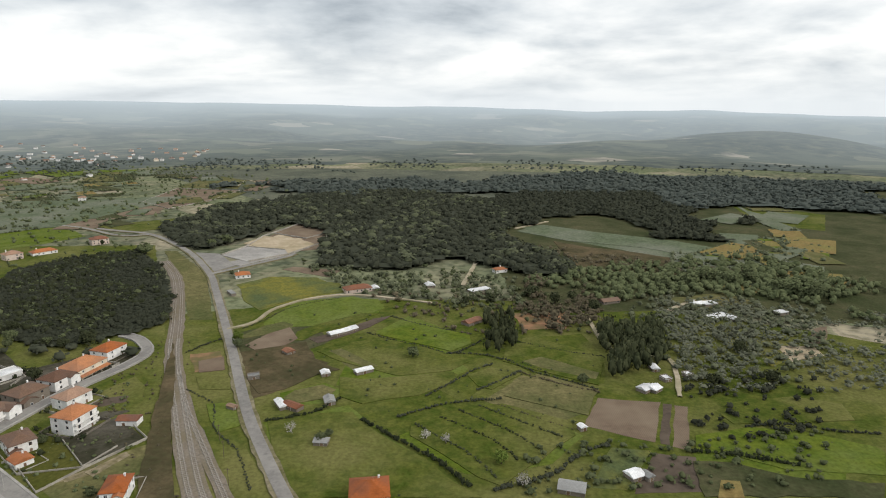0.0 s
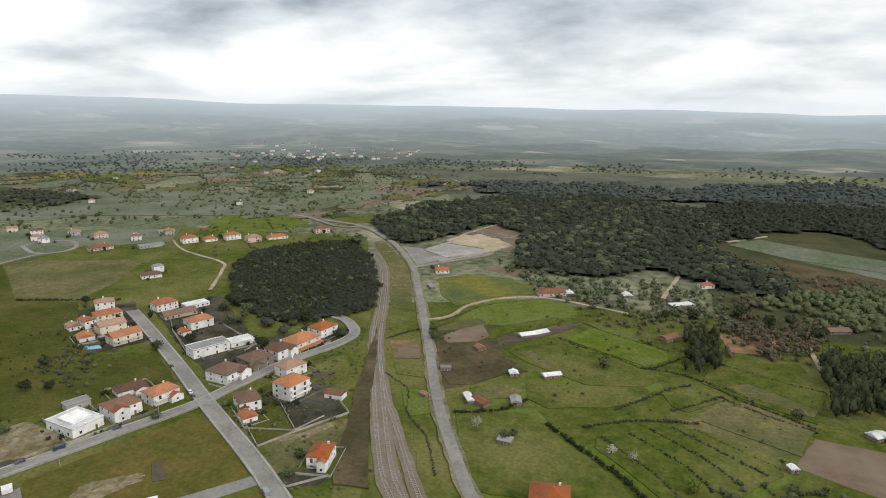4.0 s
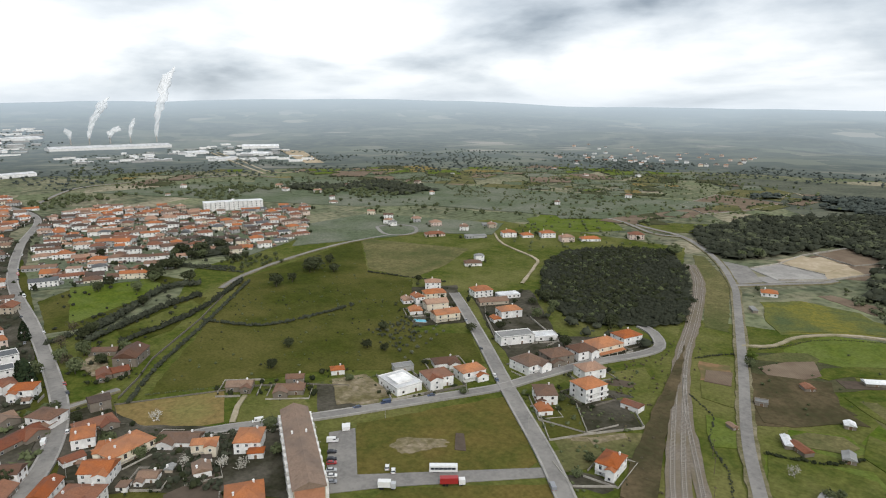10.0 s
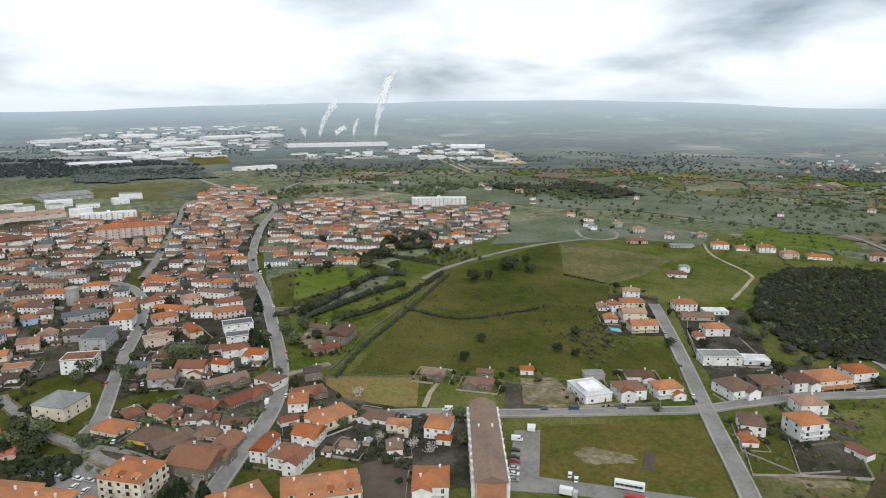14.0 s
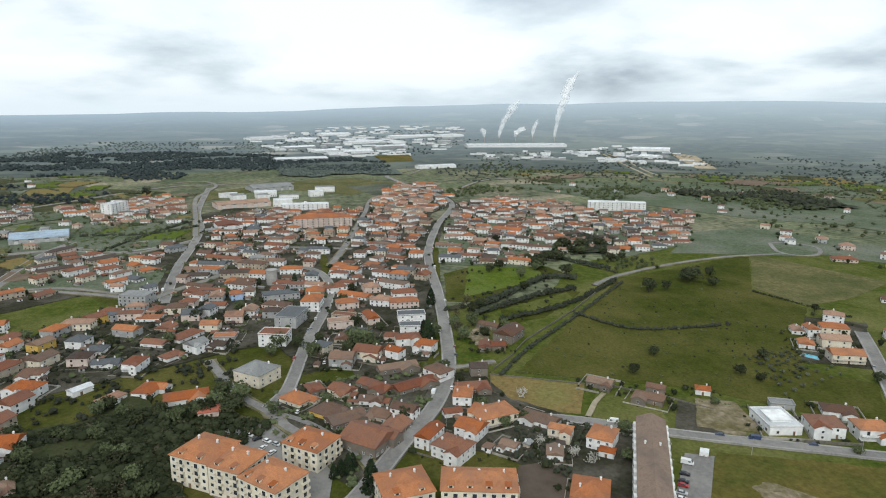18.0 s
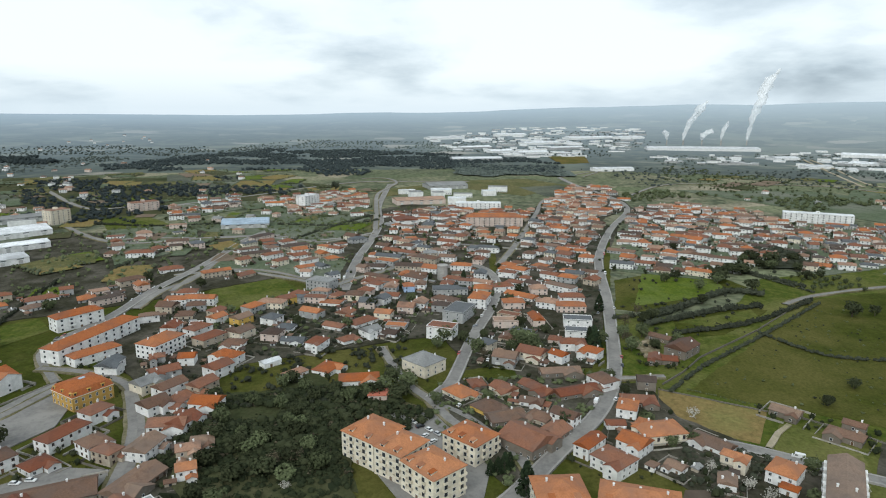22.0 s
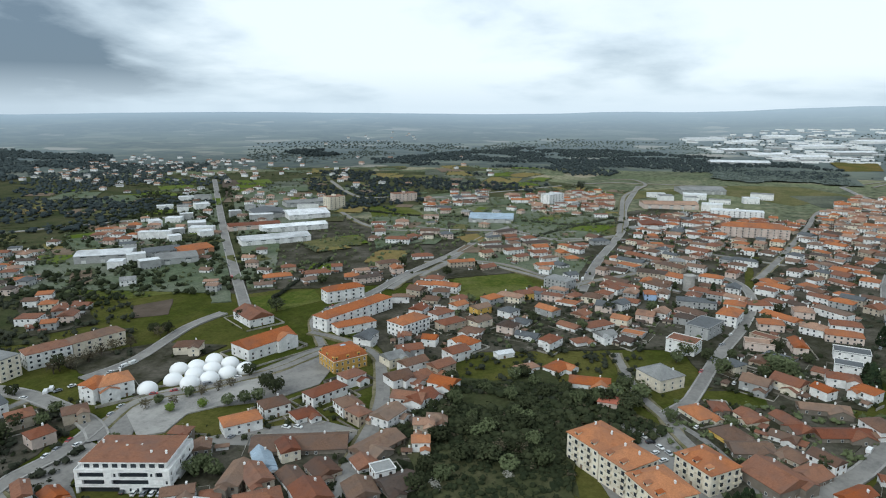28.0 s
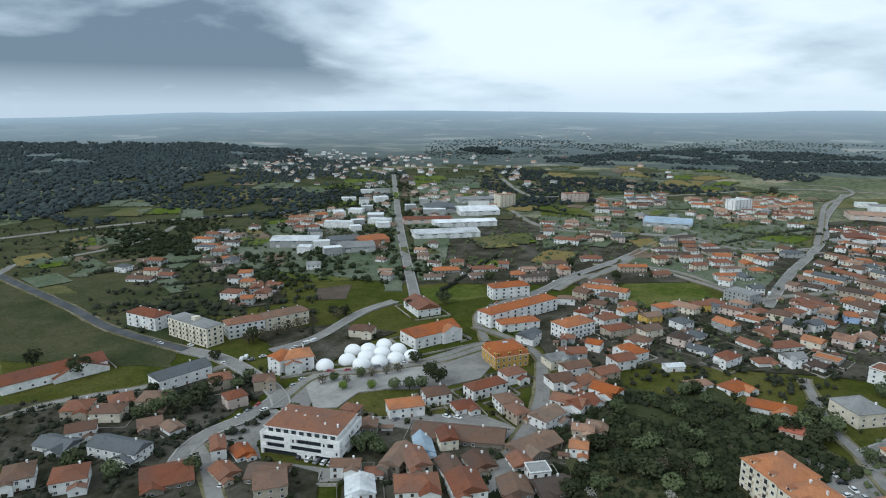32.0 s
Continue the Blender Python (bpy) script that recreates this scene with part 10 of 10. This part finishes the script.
garden_wall([(-309.4, 141.5), (-284.9, 172.2), (-264.8, 189.9)], 1, "stone_wall")
garden_wall([(-287.4, 99.2), (-305.3, 86.9), (-328.0, 92.1), (-305.6, 139.6)], 0.9, "stone_wall")
garden_wall([(-334, 96), (-352, 112), (-376, 129), (-428, 182), (-508, 252)], 1.4, "stone_wall")
garden_wall([(-186, 248), (-155, 219), (-146, 236), (-179, 270)], 1.4, "plaster_wall")
garden_wall([(-146, 236), (-131, 260), (-152, 281)], 1.4, "plaster_wall")
garden_wall([(-143, 205), (-127, 196), (-115, 208)], 1.3, "plaster_wall")
garden_wall([(-294, 331), (-255, 300), (-241, 295)], 1.4, "plaster_wall")
garden_wall([(-145.7, -314.4), (-110.8, -332.6), (-76.7, -342.0)], 1.6, "plaster_wall")
garden_wall([(-216, 610), (-203, 648), (-200, 702), (-176, 778), (-130, 754), (-130, 666), (-152, 615), (-182, 584)], 1.8, "plaster_wall", 0.5)
garden_wall([(-203, 648), (-160, 634)], 1.4, "plaster_wall", 0.5)
garden_wall([(-193, 718), (-151, 690), (-135, 719)], 1.4, "plaster_wall", 0.5)
garden_wall([(-447, 949), (-458, 1103), (-343, 1078), (-351, 967), (-383, 887), (-447, 949)], 1.2, "plaster_wall", 0.5)
garden_wall([(-132.8, -252.5), (-155.0, -255.5), (-180.4, -263.8)], 0.8, "plaster_wall")
car(-221.8, 149.1, 54, "white", True)
car(-214.2, 143.4, 54, "black")
car(-209.4, 140.0, 53, "black")
car(-206.9, 138.2, 53, "red")
car(-202.4, 135.0, 53, "silver")
car(-198.8, 132.7, 52, "white")
car(-195.3, 130.2, 52, "grey")
car(-227.8, 159.8, 144, "white", True)
car(-226.9, 161.3, 143, "white", True)
car(-188.0, 152.5, 140, "white")
car(-184.2, 152.6, 139, "white")
car(-360.7, 1.5, 173, "white")
car(-299.8, -12.3, 160, "white")
car(-390.2, -10.9, 173, "grey")
car(-443.8, -3.1, 174, "white")
car(-422.2, -6.5, 171, "grey")
car(-462.1, -0.6, 174, "silver")
car(-416.6, 74.6, 168, "white")
car(-457.3, 81.3, 168, "grey")
car(-479.2, 83.7, 169, "white")
car(-229.2, 21.2, 133, "white")
car(-225.3, 21.1, 108, "silver")
car(-334.4, -49.1, 23, "grey")
car(-328.4, -46.8, 23, "white")
car(-267.6, -26.5, 148, "white")
car(-262.7, -22.5, 141, "white")
car(-276.2, -29.7, 121, "black")
car(-229.9, 21.5, 148, "white")
car(-673.0, 30.3, 177, "white")
car(-596.7, 32.0, 177, "grey")
car(-392.1, -27.5, 173, "grey")
car(-412.7, -23.1, 173, "white")
car(-115.7, -213.6, -148, "white")
car(-192.0, -319.4, -135, "white", True)
car(-195.7, -320.4, -133, "white", True)
car(-174.4, -381.6, 100, "white")
car(-185.1, -364.8, 100, "white")
car(-173.5, -387.2, 107, "grey")
car(-164.1, -255.8, -178, "white")
car(-130.3, -236.7, 45, "grey")
car(-216.8, -183.9, 95, "white")
car(-219.4, -179.1, 95, "white")
car(-198.9, -200.3, 179, "grey")
car(-149.5, -202.7, -154, "white")
car(-150.9, -199.1, -155, "grey")
car(-152.3, -196.1, -155, "white")
car(-153.6, -193.3, -155, "silver")
car(-148.4, -207.4, -157, "black")
car(-361.7, -259.3, 162, "white")
car(-364.4, -246.4, 171, "grey")
car(-324.9, -54.3, 26, "grey")
parked([(-259, 33), (-295, 55), (-336, 70), (-390, 80), (-494, 94), (-637, 111), (-797, 151)], 9, -4.2, 1)
parked([(-259, 33), (-295, 55), (-336, 70), (-390, 80), (-494, 94), (-637, 111), (-797, 151)], 7, 4.2, 2)
parked([(-340, -16), (-400, -8), (-466, 4), (-529, 9)], 5, 3.6, 3)
parked([(-501, -116), (-613, -127), (-713, -131), (-825, -140)], 6, 4, 4)
parked([(-122, 186), (-149, 208), (-201, 246), (-255, 287), (-312, 329)], 5, 3.5, 5)
parked([(-266, 120), (-255, 141), (-244, 163), (-232, 189), (-220, 216)], 4, 3, 6)
parked([(-244, -316), (-211, -318), (-186, -326), (-178, -363)], 6, 4, 7)
parked([(-382, -363), (-473, -460), (-622, -615)], 4, 4, 8)
parked([(-179, -260), (-206, -269), (-227, -254), (-243, -245), (-268, -232)], 6, 3, 9)
parked([(-370, -270), (-423, -265), (-483, -269), (-575, -266)], 5, 4, 10)
parked([(-120, -249), (-136, -255), (-152, -255), (-171, -260)], 3, 4, 11)
long_vehicle(-170.2, 167.6, 45, "bus", "white", 11.5)
long_vehicle(-177.1, 143.4, 44, "lorry", "white", 7)
long_vehicle(-161.0, 163.6, 48, "tanker", "red", 10)
pole(-83.4, 224.5, 8, False)
pole(-92.1, 245.2, 8, False)
pole(-98.7, 259.2, 8, False)
pole(-223.2, 180.5, 8, True)
pole(-213.2, 226.3, 8, True)
pole(-166.9, 219.0, 8, True)
pole(-215.4, 137.3, 8, True)
pole(-306.6, 68.7, 8, True)
pole(-271.5, 55.8, 8, True)
car(-273.3, -25.2, 47, "white")
car(-269.7, -21.0, 44, "silver")
car(-265.6, -16.9, 44, "grey")
car(-280.3, -33.3, 53, "white")
car(-255.9, -10.2, 40, "black")
car(-250.4, -6.4, 36, "white")
tree(-387, 25, 12.1, "green", 1.4)
tree(-377, 30, 9.9, "green", 1.2)
tree(-320, -41, 9.9, "green", 1.2)
tree(-312, -52, 9.9, "green")
tree(-349, -30, 7.7, "green")
tree(-307, 2, 6.6, "green")
tree(-286, 76, 7.7, "green")
tree(-277, 81, 7.7, "green")
tree(-271, 93, 6.6, "green")
tree(-267, 83, 6.6, "green")
tree(-307, -43, 9.9, "oak", 1.3)
tree(-472, 44, 8.8, "oak")
tree(-658, 12, 8.8, "oak")
tree(-503, -19, 7.7, "oak")
tree(-511, 26, 7.7, "oak")
tree(-564, 204, 9.9, "oak")
tree(-532, 219, 11.0, "oak", 1.3)
tree(-439, 111, 9.9, "oak")
tree(-283, 38, 7.7, "oak")
tree(-320, 73, 6.6, "oak")
tree(-328, -50, 8.8, "green", 1.2)
tree(-394, -26, 9.9, "green", 1.3)
tree(-411, -94, 8.8, "green")
tree(-446, -11, 8.8, "green")
tree(-511, 10, 8.8, "green")
tree(-423, -145, 7.7, "green")
tree(-432, -183, 8.8, "green")
tree(-473, -57, 8.8, "green")
tree(-415, -274, 8.8, "green")
tree(-429, -317, 9.9, "green")
tree(-411, -128, 8.8, "oak")
tree(-457, -85, 9.9, "oak")
tree(-391, -14, 8.8, "oak")
tree(-422, 23, 8.8, "oak")
tree(-498, -234, 9.9, "oak")
tree(-515, -288, 9.9, "oak")
tree(-355, -304, 9.9, "oak", 1.3)
tree(-328, -312, 8.8, "oak")
tree(-151, -291, 9.9, "oak", 1.2)
tree(-139, -282, 11.0, "oak", 1.2)
tree(-162, -295, 8.8, "oak")
tree(-156, -233, 7.7, "oak")
tree(-215, -343, 9.9, "oak")
tree(202, 512, 11.0, "green", 1.4)
tree(219, 522, 12.1, "green", 1.4)
tree(236, 515, 12.1, "green", 1.4)
tree(254, 521, 12.1, "green", 1.4)
tree(267, 495, 12.1, "green", 1.4)
tree(276, 481, 13.2, "green", 1.4)
tree(283, 471, 13.2, "green", 1.4)
tree(177, 503, 8.8, "green", 1.3)
tree(120, 483, 8.8, "green")
tree(133, 470, 8.8, "green")
tree(68, 479, 9.9, "oak", 1.3)
tree(82, 459, 9.9, "oak")
tree(96, 467, 8.8, "oak")
tree(107, 442, 9.9, "oak")
tree(16, 454, 7.7, "oak")
tree(35, 462, 8.8, "oak")
tree(177, 365, 8.8, "oak")
tree(174, 320, 8.8, "oak")
tree(142, 318, 7.7, "oak")
